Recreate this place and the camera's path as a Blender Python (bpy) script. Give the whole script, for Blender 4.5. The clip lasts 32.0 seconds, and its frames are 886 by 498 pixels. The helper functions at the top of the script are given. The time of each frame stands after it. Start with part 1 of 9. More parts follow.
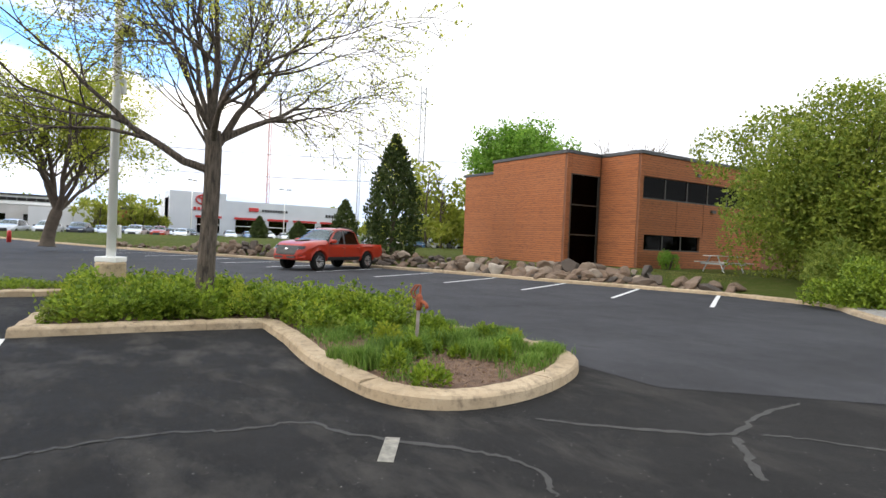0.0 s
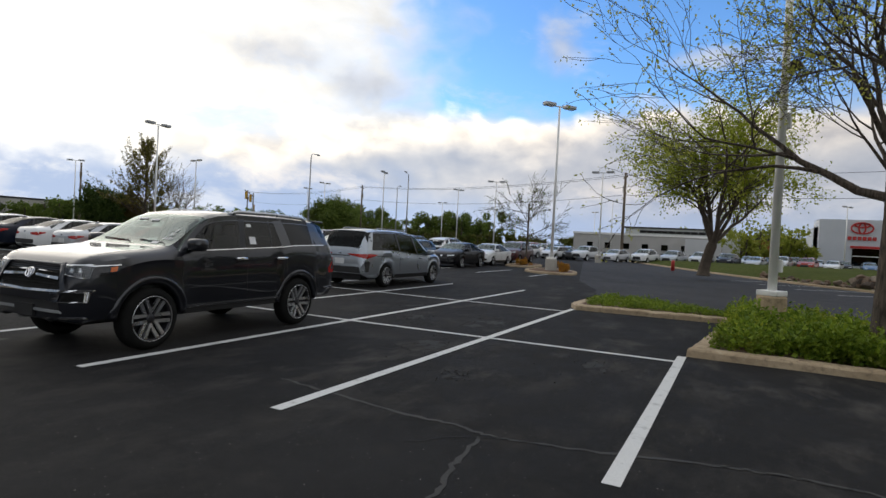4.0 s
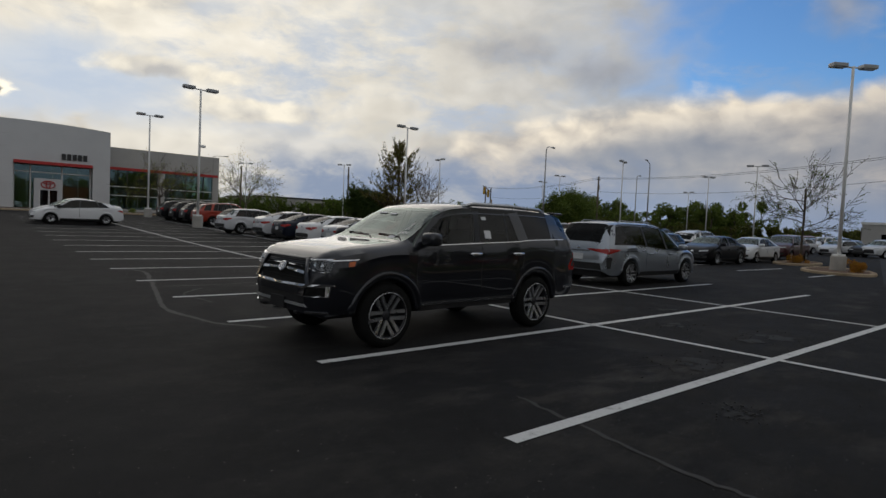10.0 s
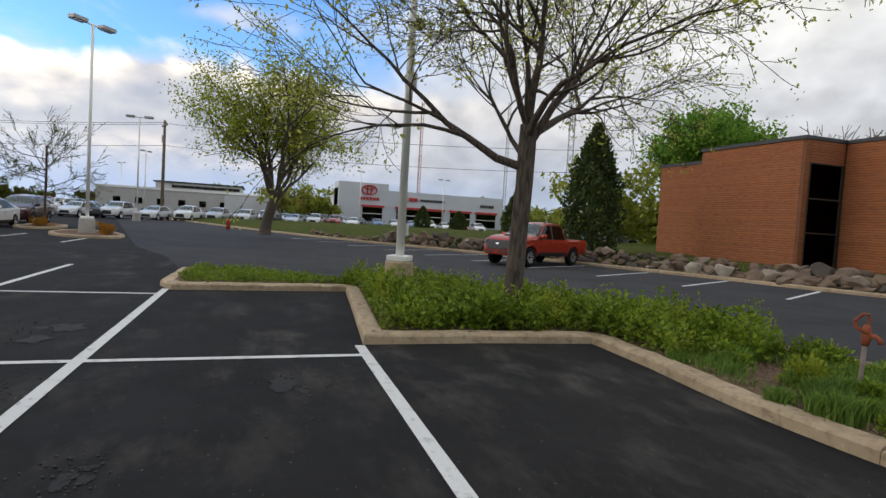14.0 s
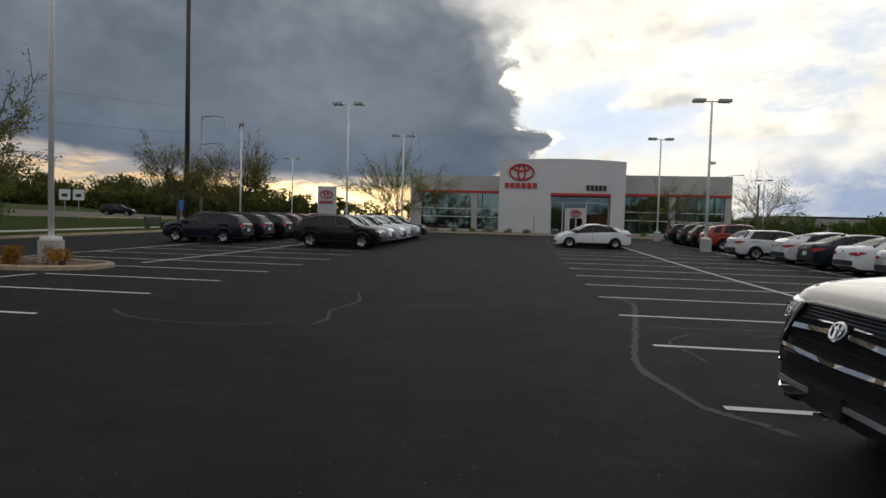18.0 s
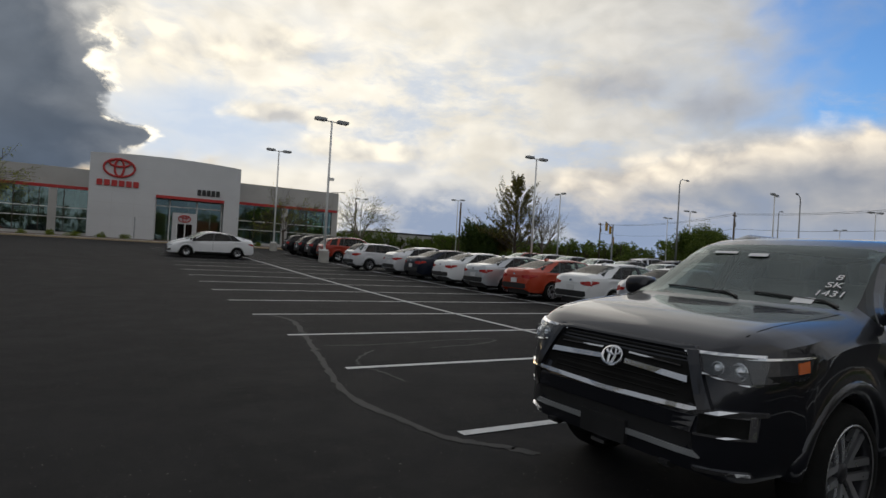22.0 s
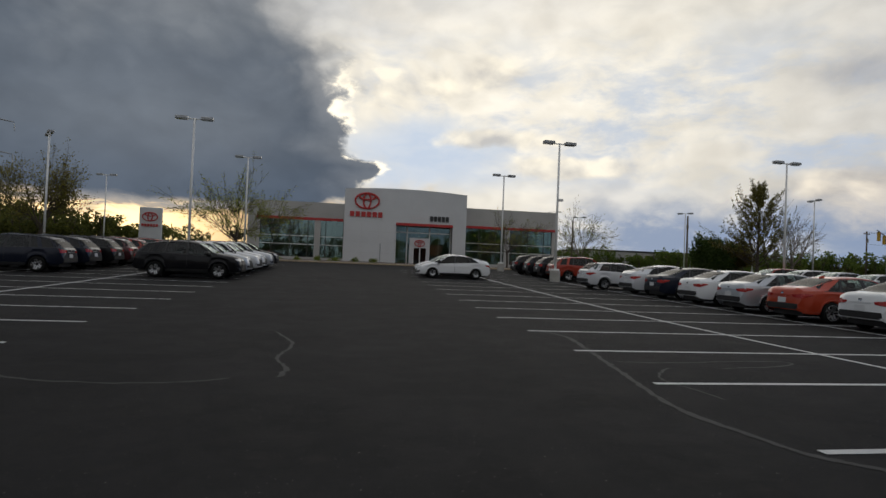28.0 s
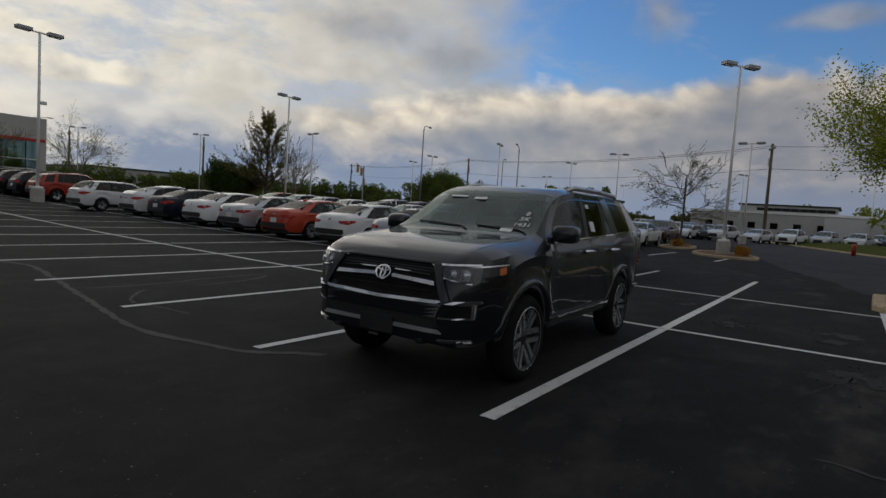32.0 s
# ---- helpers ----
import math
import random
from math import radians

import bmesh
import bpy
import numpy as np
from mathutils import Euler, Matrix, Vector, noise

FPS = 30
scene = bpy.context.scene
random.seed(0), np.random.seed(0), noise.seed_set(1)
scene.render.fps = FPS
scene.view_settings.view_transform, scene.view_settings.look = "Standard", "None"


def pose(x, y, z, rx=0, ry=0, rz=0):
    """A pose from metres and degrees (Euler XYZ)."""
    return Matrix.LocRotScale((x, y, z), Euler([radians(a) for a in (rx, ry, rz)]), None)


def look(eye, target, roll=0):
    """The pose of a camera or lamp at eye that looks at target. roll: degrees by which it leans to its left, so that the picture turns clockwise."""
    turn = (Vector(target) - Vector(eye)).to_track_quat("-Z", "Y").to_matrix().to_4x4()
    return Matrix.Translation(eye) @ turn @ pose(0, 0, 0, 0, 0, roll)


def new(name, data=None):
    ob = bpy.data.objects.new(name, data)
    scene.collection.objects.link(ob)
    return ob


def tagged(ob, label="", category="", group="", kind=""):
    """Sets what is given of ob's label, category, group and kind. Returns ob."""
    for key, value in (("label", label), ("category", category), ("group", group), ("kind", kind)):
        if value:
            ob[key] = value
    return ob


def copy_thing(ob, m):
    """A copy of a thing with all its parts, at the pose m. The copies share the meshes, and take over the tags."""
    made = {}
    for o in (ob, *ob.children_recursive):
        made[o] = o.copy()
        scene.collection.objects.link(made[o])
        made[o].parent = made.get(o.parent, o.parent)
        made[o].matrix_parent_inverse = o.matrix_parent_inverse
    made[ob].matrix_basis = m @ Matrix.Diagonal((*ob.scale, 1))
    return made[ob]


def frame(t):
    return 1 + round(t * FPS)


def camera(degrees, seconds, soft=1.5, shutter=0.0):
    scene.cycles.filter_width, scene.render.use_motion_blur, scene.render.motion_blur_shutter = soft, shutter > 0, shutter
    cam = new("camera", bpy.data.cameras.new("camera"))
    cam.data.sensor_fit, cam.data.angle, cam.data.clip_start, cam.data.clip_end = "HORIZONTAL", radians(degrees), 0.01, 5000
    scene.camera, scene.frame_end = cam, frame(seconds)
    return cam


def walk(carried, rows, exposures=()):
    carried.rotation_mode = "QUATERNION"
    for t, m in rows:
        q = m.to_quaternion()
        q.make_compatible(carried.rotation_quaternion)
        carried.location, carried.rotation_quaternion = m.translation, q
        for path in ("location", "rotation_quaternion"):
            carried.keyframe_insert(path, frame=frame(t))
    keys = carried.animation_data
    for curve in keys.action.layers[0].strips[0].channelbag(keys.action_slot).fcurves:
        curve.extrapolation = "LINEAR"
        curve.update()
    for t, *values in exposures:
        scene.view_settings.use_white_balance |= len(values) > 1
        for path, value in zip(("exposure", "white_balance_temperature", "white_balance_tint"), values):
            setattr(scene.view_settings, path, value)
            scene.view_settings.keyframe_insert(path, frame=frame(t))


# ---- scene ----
cam = camera(75.2, 32.0, 1.5)
PATH = [
    (0, (0.809, 0.105, 1.496), (2.508, -0.949, 1.463), 2.5),
    (0.5, (0.775, 0.207, 1.506), (2.699, -0.337, 1.527), 2.7),
    (1, (0.758, 0.197, 1.531), (2.738, -0.074, 1.594), 3.3),
    (1.5, (0.806, 0.192, 1.515), (2.786, -0.076, 1.6), 2.5),
    (2, (0.815, 0.161, 1.536), (2.791, -0.134, 1.627), 3.5),
    (2.5, (0.802, 0.189, 1.537), (2.782, -0.09, 1.553), 3.5),
    (3, (0.759, 0.247, 1.536), (2.757, 0.159, 1.511), 3.2),
    (3.5, (0.729, 0.269, 1.555), (2.712, 0.53, 1.526), 3.4),
    (4, (0.648, 0.427, 1.545), (2.436, 1.324, 1.512), 3.0),
    (4.5, (0.543, 0.605, 1.504), (2.027, 1.946, 1.478), 3.5),
    (6.5, (0.504, 0.83, 1.518), (1.389, 2.623, 1.525), 2.0),
    (7, (0.536, 0.794, 1.518), (1.68, 2.435, 1.521), 2.3),
    (7.5, (0.596, 0.795, 1.499), (1.911, 2.301, 1.434), 2.5),
    (8, (0.732, 0.804, 1.502), (2.102, 2.255, 1.372), 2.6),
    (8.5, (0.891, 0.84, 1.511), (2.25, 2.296, 1.336), 2.7),
    (9, (1.04, 0.953, 1.514), (2.383, 2.426, 1.354), 2.9),
    (9.5, (1.217, 1.075, 1.53), (2.558, 2.556, 1.418), 2.8),
    (10, (1.448, 1.175, 1.532), (2.743, 2.696, 1.437), 2.6),
    (10.5, (1.729, 1.269, 1.534), (3.244, 2.574, 1.502), 3.1),
    (11, (1.957, 1.347, 1.503), (3.93, 1.648, 1.64), 4.2),
    (11.5, (2.15, 1.384, 1.58), (4.087, 0.897, 1.686), 4.3),
    (12, (2.354, 1.521, 1.579), (4.218, 0.795, 1.613), 4.4),
    (12.5, (2.519, 1.668, 1.576), (4.365, 0.9, 1.551), 4.3),
    (13, (2.655, 1.912, 1.581), (4.48, 1.097, 1.517), 4.2),
    (13.5, (2.794, 2.074, 1.581), (4.615, 1.252, 1.494), 4.0),
    (15.5, (3.052, 2.894, 1.517), (4.77, 3.917, 1.483), 2.9),
    (16, (3.041, 3.113, 1.514), (4.496, 4.484, 1.46), 3.1),
    (16.5, (3.001, 3.408, 1.489), (3.994, 5.142, 1.415), 2.9),
    (17, (2.907, 3.617, 1.487), (3.332, 5.569, 1.399), 2.3),
    (17.5, (2.75, 3.839, 1.494), (2.776, 5.837, 1.416), 1.9),
    (18, (2.603, 4.036, 1.47), (2.336, 6.016, 1.393), 1.6),
    (18.5, (2.496, 4.157, 1.482), (1.907, 6.067, 1.392), 1.4),
    (19, (2.39, 4.439, 1.475), (1.634, 6.289, 1.396), 1.1),
    (19.5, (2.244, 4.463, 1.482), (1.478, 6.31, 1.41), 1.4),
    (20, (2.095, 4.633, 1.486), (1.493, 6.54, 1.484), 1.4),
    (20.5, (2.041, 4.774, 1.487), (1.729, 6.75, 1.502), 1.7),
    (21, (1.981, 4.877, 1.483), (2.143, 6.87, 1.526), 2.2),
    (21.5, (1.889, 5.006, 1.485), (2.442, 6.928, 1.516), 3.0),
    (22, (1.759, 5.146, 1.485), (2.766, 6.874, 1.498), 3.4),
    (22.5, (1.653, 5.261, 1.477), (2.947, 6.786, 1.464), 3.9),
    (23, (1.494, 5.361, 1.461), (3.017, 6.657, 1.447), 4.0),
    (23.5, (1.332, 5.408, 1.462), (2.955, 6.572, 1.376), 4.0),
    (24, (1.122, 5.33, 1.466), (2.774, 6.45, 1.336), 3.7),
    (24.5, (0.975, 5.187, 1.465), (2.56, 6.4, 1.338), 3.4),
    (25, (0.805, 5.045, 1.47), (2.102, 6.56, 1.318), 3.0),
    (25.5, (0.595, 4.93, 1.474), (1.697, 6.594, 1.342), 2.9),
    (26, (0.473, 4.882, 1.473), (1.217, 6.734, 1.342), 2.4),
    (26.5, (0.395, 4.877, 1.52), (0.877, 6.816, 1.427), 2.0),
    (28.5, (0.4, 4.931, 1.443), (0.722, 6.904, 1.502), 2.3),
    (29, (0.427, 4.962, 1.429), (0.822, 6.922, 1.483), 2.4),
    (29.5, (0.444, 4.917, 1.445), (0.984, 6.842, 1.495), 2.6),
    (30, (0.474, 4.828, 1.458), (1.345, 6.628, 1.499), 2.9),
    (30.5, (0.53, 4.774, 1.449), (1.781, 6.334, 1.462), 3.4),
    (31, (0.594, 4.688, 1.449), (2.154, 5.939, 1.412), 3.9),
    (31.5, (0.703, 4.61, 1.456), (2.324, 5.778, 1.383), 4.0),
    (32, (0.841, 4.519, 1.475), (2.474, 5.665, 1.335), 3.7),
]
SKY_GAIN, WORLD_GAIN = 0.14, 1.06
EXPOSURES = [(0, 1.6), (0.5, 1.25), (1.0, 0.6), (2, 0.28), (3, 0.22), (4, 0.2), (4.5, 0.0), (6.5, -0.78), (7.5, -0.88), (9, -0.85), (10.3, -0.65), (11, -0.6), (12, -0.15), (13, 0.45), (13.5, 0.48), (15.5, 0.12), (16.5, -0.3), (17.2, -0.38), (18, -0.25), (19, 0.08), (20, 0.15), (21, -0.08), (22, -0.5), (24, -0.58), (26, -0.5), (29, -0.68), (31, -0.88), (32, -0.85)]
walk(cam, [(t, look(eye, target, roll)) for t, eye, target, roll in PATH], EXPOSURES)


# world: evening sky with broken cloud
SUN_AZ, SUN_EL = 10.0, 17.0
world = bpy.data.worlds.new("sky")
scene.world = world
world.use_nodes = True
wn, wl = world.node_tree.nodes, world.node_tree.links
wn.clear()


def wmath(op, a, b=None, c=None, clamp=False):
    n = wn.new("ShaderNodeMath")
    n.operation, n.use_clamp = op, clamp
    for i, v in enumerate((a, b, c)):
        if v is None:
            continue
        if isinstance(v, (int, float)):
            n.inputs[i].default_value = v
        else:
            wl.new(v, n.inputs[i])
    return n.outputs[0]


def wramp(v, lo, hi):
    n = wn.new("ShaderNodeMapRange")
    n.interpolation_type = "SMOOTHSTEP"
    wl.new(v, n.inputs[0])
    n.inputs[1].default_value, n.inputs[2].default_value = lo, hi
    return n.outputs[0]


def wmix(fac, a, b):
    n = wn.new("ShaderNodeMix")
    n.data_type = "RGBA"
    if isinstance(fac, (int, float)):
        n.inputs[0].default_value = fac
    else:
        wl.new(fac, n.inputs[0])
    for i, v in ((6, a), (7, b)):
        if isinstance(v, tuple):
            n.inputs[i].default_value = (*v, 1)
        else:
            wl.new(v, n.inputs[i])
    return n.outputs[2]


def wnoise(vec, scale, detail=6.0, rough=0.55):
    n = wn.new("ShaderNodeTexNoise")
    n.inputs["Scale"].default_value, n.inputs["Detail"].default_value = scale, detail
    n.inputs["Roughness"].default_value = rough
    wl.new(vec, n.inputs["Vector"])
    return n.outputs[0]


w_coord = wn.new("ShaderNodeTexCoord").outputs["Generated"]
w_sep = wn.new("ShaderNodeSeparateXYZ")
wl.new(w_coord, w_sep.inputs[0])
sx, sy_, sz_ = w_sep.outputs
w_az = wmath("MULTIPLY", wmath("ARCTAN2", sx, sy_), 57.2958)
w_el = wmath("MULTIPLY", wmath("ARCSINE", wmath("MINIMUM", wmath("MAXIMUM", sz_, -1.0), 1.0)), 57.2958)


def wvec(op, a, b):
    n = wn.new("ShaderNodeVectorMath")
    n.operation = op
    for i, v in enumerate((a, b)):
        if isinstance(v, tuple):
            n.inputs[i].default_value = v
        else:
            wl.new(v, n.inputs[i])
    return n.outputs[0]


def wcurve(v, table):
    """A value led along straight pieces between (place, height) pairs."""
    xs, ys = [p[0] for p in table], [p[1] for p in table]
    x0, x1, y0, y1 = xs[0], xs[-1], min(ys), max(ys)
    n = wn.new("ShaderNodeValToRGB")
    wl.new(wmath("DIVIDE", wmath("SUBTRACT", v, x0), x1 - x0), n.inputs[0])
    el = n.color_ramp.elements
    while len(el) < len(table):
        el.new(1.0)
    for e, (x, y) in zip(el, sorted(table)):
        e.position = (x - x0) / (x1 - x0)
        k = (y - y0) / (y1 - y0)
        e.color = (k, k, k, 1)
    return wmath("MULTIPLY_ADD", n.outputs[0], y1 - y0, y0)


def wturn(vec, scale, amount):
    """A vector stirred by noise."""
    n = wn.new("ShaderNodeTexNoise")
    n.inputs["Scale"].default_value, n.inputs["Detail"].default_value = scale, 3.0
    wl.new(vec, n.inputs["Vector"])
    return wvec("ADD", vec, wvec("MULTIPLY", wvec("SUBTRACT", n.outputs["Color"], (0.5, 0.5, 0.5)), (amount, amount, amount)))


def wbillow(vec, scale):
    n = wn.new("ShaderNodeTexVoronoi")
    n.feature = "SMOOTH_F1"
    n.inputs["Scale"].default_value, n.inputs["Smoothness"].default_value = scale, 0.35
    wl.new(vec, n.inputs["Vector"])
    return wmath("SUBTRACT", 1.0, n.outputs["Distance"])


def heaps(vec, scale):
    """Heaped cloud: round billows at two sizes over rough noise."""
    v = wmath("MULTIPLY", wnoise(vec, scale, 9.0, 0.60), 0.62)
    v = wmath("ADD", v, wmath("MULTIPLY", wbillow(vec, scale * 1.7), 0.24))
    return wmath("ADD", v, wmath("MULTIPLY", wbillow(vec, scale * 4.1), 0.14))


def span(v, lo0, lo1, hi0, hi1):
    """One between lo1 and hi0, falling to nothing at lo0 and hi1."""
    return wmath("MULTIPLY", wramp(v, lo0, lo1), wmath("SUBTRACT", 1.0, wramp(v, hi0, hi1)))


def gauss(az0, el0, ra, re, a=None, e=None):
    """Distance from a direction, in degrees over the two radii."""
    u = wmath("DIVIDE", wmath("SUBTRACT", a or w_az, az0), ra)
    v = wmath("DIVIDE", wmath("SUBTRACT", e or w_el, el0), re)
    return wmath("SQRT", wmath("ADD", wmath("MULTIPLY", u, u), wmath("MULTIPLY", v, v)))


def shade(amount, dark, light):
    return wmix(amount, (dark, dark, dark), (light, light, light))


def wtimes(a, b):
    n = wn.new("ShaderNodeMix")
    n.data_type, n.blend_type = "RGBA", "MULTIPLY"
    n.inputs[0].default_value = 1.0
    wl.new(a, n.inputs[6])
    if isinstance(b, tuple):
        n.inputs[7].default_value = (*b, 1)
    else:
        wl.new(b, n.inputs[7])
    return n.outputs[2]


# cloud fields; a second sample nearer the sun gives each heap a lit and a shaded side
TO_SUN = (0.010, 0.040, 0.028)
flat = wvec("MULTIPLY", w_coord, (1.0, 1.0, 1.55))
stir = wturn(flat, 7.0, 0.075)
heap_a, heap_b = heaps(stir, 7.0), heaps(wvec("ADD", stir, TO_SUN), 7.0)
relief = wmath("MULTIPLY_ADD", wmath("SUBTRACT", heap_a, heap_b), 3.4, 0.5, clamp=True)
n_soft = wnoise(stir, 2.6, 7.0, 0.5)
n_mid = wnoise(wvec("MULTIPLY", stir, (1.0, 1.0, 1.7)), 6.5, 10.0, 0.62)
n_fine = wnoise(stir, 19.0, 7.0, 0.6)
wob = wmath("MULTIPLY", wmath("SUBTRACT", heap_a, 0.55), 26.0)
wob2 = wmath("MULTIPLY", wmath("SUBTRACT", n_fine, 0.5), 9.0)
azw = wmath("ADD", w_az, wob)
elw = wmath("ADD", w_el, wmath("ADD", wmath("MULTIPLY", wob, 0.25), wmath("MULTIPLY", wob2, 0.25)))

sky = wn.new("ShaderNodeTexSky")
sky.sky_type, sky.sun_disc = "NISHITA", False
sky.sun_elevation, sky.sun_rotation = radians(SUN_EL), radians(SUN_AZ)
sky.air_density, sky.dust_density = 1.0, 0.6
blue_sky = wtimes(sky.outputs[0], (SKY_GAIN * 0.66, SKY_GAIN * 1.04, SKY_GAIN * 1.55))

# veil of high cloud, cream towards the hidden sun, grey-white elsewhere
sun_d = gauss(15, 15, 30, 20)
bright = wmath("SUBTRACT", 1.0, wramp(sun_d, 0.15, 1.9))
veil_col = wmix(bright, (0.62, 0.64, 0.67), (1.24, 1.17, 1.02))
veil_col = wmix(wmath("MULTIPLY", wramp(n_soft, 0.40, 0.66), 0.65), veil_col, wmix(bright, (0.48, 0.52, 0.58), (0.92, 0.92, 0.93)))
veil_col = wmix(wmath("MULTIPLY", wramp(n_mid, 0.42, 0.70), 0.35), veil_col, wmix(bright, (0.82, 0.81, 0.80), (1.36, 1.24, 1.04)))
veil_col = wmix(wmath("MULTIPLY", wmath("SUBTRACT", 1.0, wramp(sun_d, 0.05, 0.75)), 0.75), veil_col, (1.42, 1.33, 1.15))
veil_col = wtimes(veil_col, shade(relief, 0.90, 1.09))
# the blue gap, with thin wisps across it
gap = wmath("MULTIPLY", wramp(azw, 50, 66), wmath("SUBTRACT", 1.0, wramp(azw, 94, 112)))
gap = wmath("MULTIPLY", gap, wramp(elw, 9.0, 13.0))
gap = wmath("MULTIPLY", gap, wmath("SUBTRACT", 1.0, wmath("MULTIPLY", wramp(w_el, 24, 42), 0.85)))
cover = wmath("SUBTRACT", 1.0, gap)
wisps = wmath("MULTIPLY", wmath("MULTIPLY", wramp(n_mid, 0.53, 0.74), 0.55), wmath("SUBTRACT", 1.0, wmath("MULTIPLY", gap, 0.25)))
cover = wmath("MAXIMUM", cover, wisps)
col = wmix(cover, blue_sky, veil_col)
# pale rifts near the sun
rift = wmath("MULTIPLY", span(w_az, -8, 4, 44, 60), span(w_el, 6, 10, 15, 24))
rift = wmath("MULTIPLY", rift, wmath("SUBTRACT", 1.0, wramp(n_mid, 0.36, 0.58)))
col = wmix(wmath("MULTIPLY", rift, 0.70), col, (0.66, 0.79, 1.0))
window = wmath("SUBTRACT", 1.0, wramp(gauss(6.5, 10.0, 11, 4.2, wmath("ADD", w_az, wmath("MULTIPLY", wob, 0.5)), elw), 0.35, 1.15))
col = wmix(wmath("MULTIPLY", window, 0.8), col, (0.80, 0.93, 1.12))
# sunlit heaps beside the storm cloud
for az0, el0, ra, re in ((5.5, 16.6, 7.5, 3.2), (13.5, 18.6, 5.0, 2.2), (14.0, 12.2, 8.0, 1.3), (22.0, 9.5, 9.0, 1.4)):
    d = wmath("ADD", gauss(az0, el0, ra, re), wmath("MULTIPLY", wmath("ADD", wob, wob2), -0.085))
    lump = wmix(relief, (0.78, 0.75, 0.71), (1.60, 1.46, 1.18))
    col = wmix(wmath("MULTIPLY", wmath("SUBTRACT", 1.0, wramp(d, 0.45, 1.05)), 0.85), col, lump)
# loose grey puffs below the gap
for az0, el0, ra, re in ((55.5, 14.6, 5.5, 2.6), (74.0, 18.6, 3.4, 3.8), (46, 16.5, 9, 2.2), (88, 17.0, 6, 1.2)):
    d = wmath("ADD", gauss(az0, el0, ra, re), wmath("MULTIPLY", wmath("ADD", wob, wob2), -0.07))
    col = wmix(wmath("MULTIPLY", wmath("SUBTRACT", 1.0, wramp(d, 0.1, 1.15)), 0.70), col, wmix(relief, (0.40, 0.42, 0.48), (0.60, 0.60, 0.62)))
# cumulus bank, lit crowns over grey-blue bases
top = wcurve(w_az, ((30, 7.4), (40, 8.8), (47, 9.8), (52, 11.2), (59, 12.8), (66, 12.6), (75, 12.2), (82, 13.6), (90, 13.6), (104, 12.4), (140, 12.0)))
rough_top = wmath("ADD", top, wmath("ADD", wmath("MULTIPLY", wob, 0.24), wmath("MULTIPLY", wob2, 0.15)))
below = wmath("SUBTRACT", rough_top, w_el)
bank = wmath("MULTIPLY", wramp(below, -0.5, 1.5), span(azw, 28, 48, 98, 135))
crown = wmix(relief, (0.66, 0.62, 0.59), (1.42, 1.27, 1.04))
body = wmix(relief, (0.42, 0.46, 0.54), (0.60, 0.61, 0.64))
deep = wmath("ADD", wmath("SUBTRACT", top, w_el), wmath("MULTIPLY", wmath("SUBTRACT", n_soft, 0.5), 15.0))
bank_col = wmix(wramp(deep, 1.2, 5.6), crown, body)
low_el = wmath("ADD", w_el, wmath("ADD", wmath("MULTIPLY", wob, 0.10), wmath("MULTIPLY", wob2, 0.10)))
band = span(low_el, 2.4, 4.2, 4.8, 7.0)
bank_col = wmix(wmath("MULTIPLY", band, wmath("MULTIPLY", wramp(n_mid, 0.44, 0.62), 0.7)), bank_col, (0.92, 0.85, 0.78))
bank_col = wmix(wmath("MULTIPLY", wmath("SUBTRACT", 1.0, wramp(low_el, 1.0, 6.0)), 0.85), bank_col, (0.42, 0.53, 0.74))
bank_col = wtimes(bank_col, wmix(wramp(w_az, 54, 88), (1.0, 1.0, 1.0), (0.82, 0.81, 0.82)))
col = wmix(bank, col, bank_col)
# blue-grey band low beside the sunset
low = wmath("MULTIPLY", wmath("SUBTRACT", 1.0, wramp(elw, 3.4, 7.6)), span(azw, 14, 26, 44, 64))
low = wmath("MULTIPLY", low, wramp(n_mid, 0.72, 0.46))
col = wmix(wmath("MULTIPLY", low, 0.92), col, (0.36, 0.46, 0.66))
# grey overcast over the brick office
grey = wmath("MULTIPLY", wramp(azw, 80, 114), wmath("SUBTRACT", 1.0, wramp(elw, 7, 22)))
grey_col = wmix(wramp(elw, 2.0, 9.0), (0.30, 0.35, 0.44), (0.42, 0.43, 0.455))
col = wmix(wmath("MULTIPLY", grey, 0.88), col, wtimes(grey_col, shade(relief, 0.84, 1.14)))
over = wmath("MULTIPLY", wramp(azw, 96, 130), wramp(elw, 8, 20))
over_col = wmix(wramp(n_soft, 0.40, 0.62), (0.42, 0.425, 0.435), (0.66, 0.645, 0.61))
col = wmix(wmath("MULTIPLY", over, 0.75), col, wtimes(over_col, shade(relief, 0.88, 1.12)))
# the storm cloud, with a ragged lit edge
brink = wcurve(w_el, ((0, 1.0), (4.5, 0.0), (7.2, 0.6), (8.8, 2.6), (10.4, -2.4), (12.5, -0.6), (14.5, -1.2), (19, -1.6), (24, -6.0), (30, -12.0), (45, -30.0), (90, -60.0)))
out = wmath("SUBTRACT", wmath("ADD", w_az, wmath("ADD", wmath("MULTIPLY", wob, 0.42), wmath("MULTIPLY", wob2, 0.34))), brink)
blur = wmath("MULTIPLY_ADD", wramp(w_el, 13, 25), 7.0, 0.8)
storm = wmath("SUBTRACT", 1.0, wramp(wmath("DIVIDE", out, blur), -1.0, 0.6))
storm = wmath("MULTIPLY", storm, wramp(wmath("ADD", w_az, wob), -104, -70))
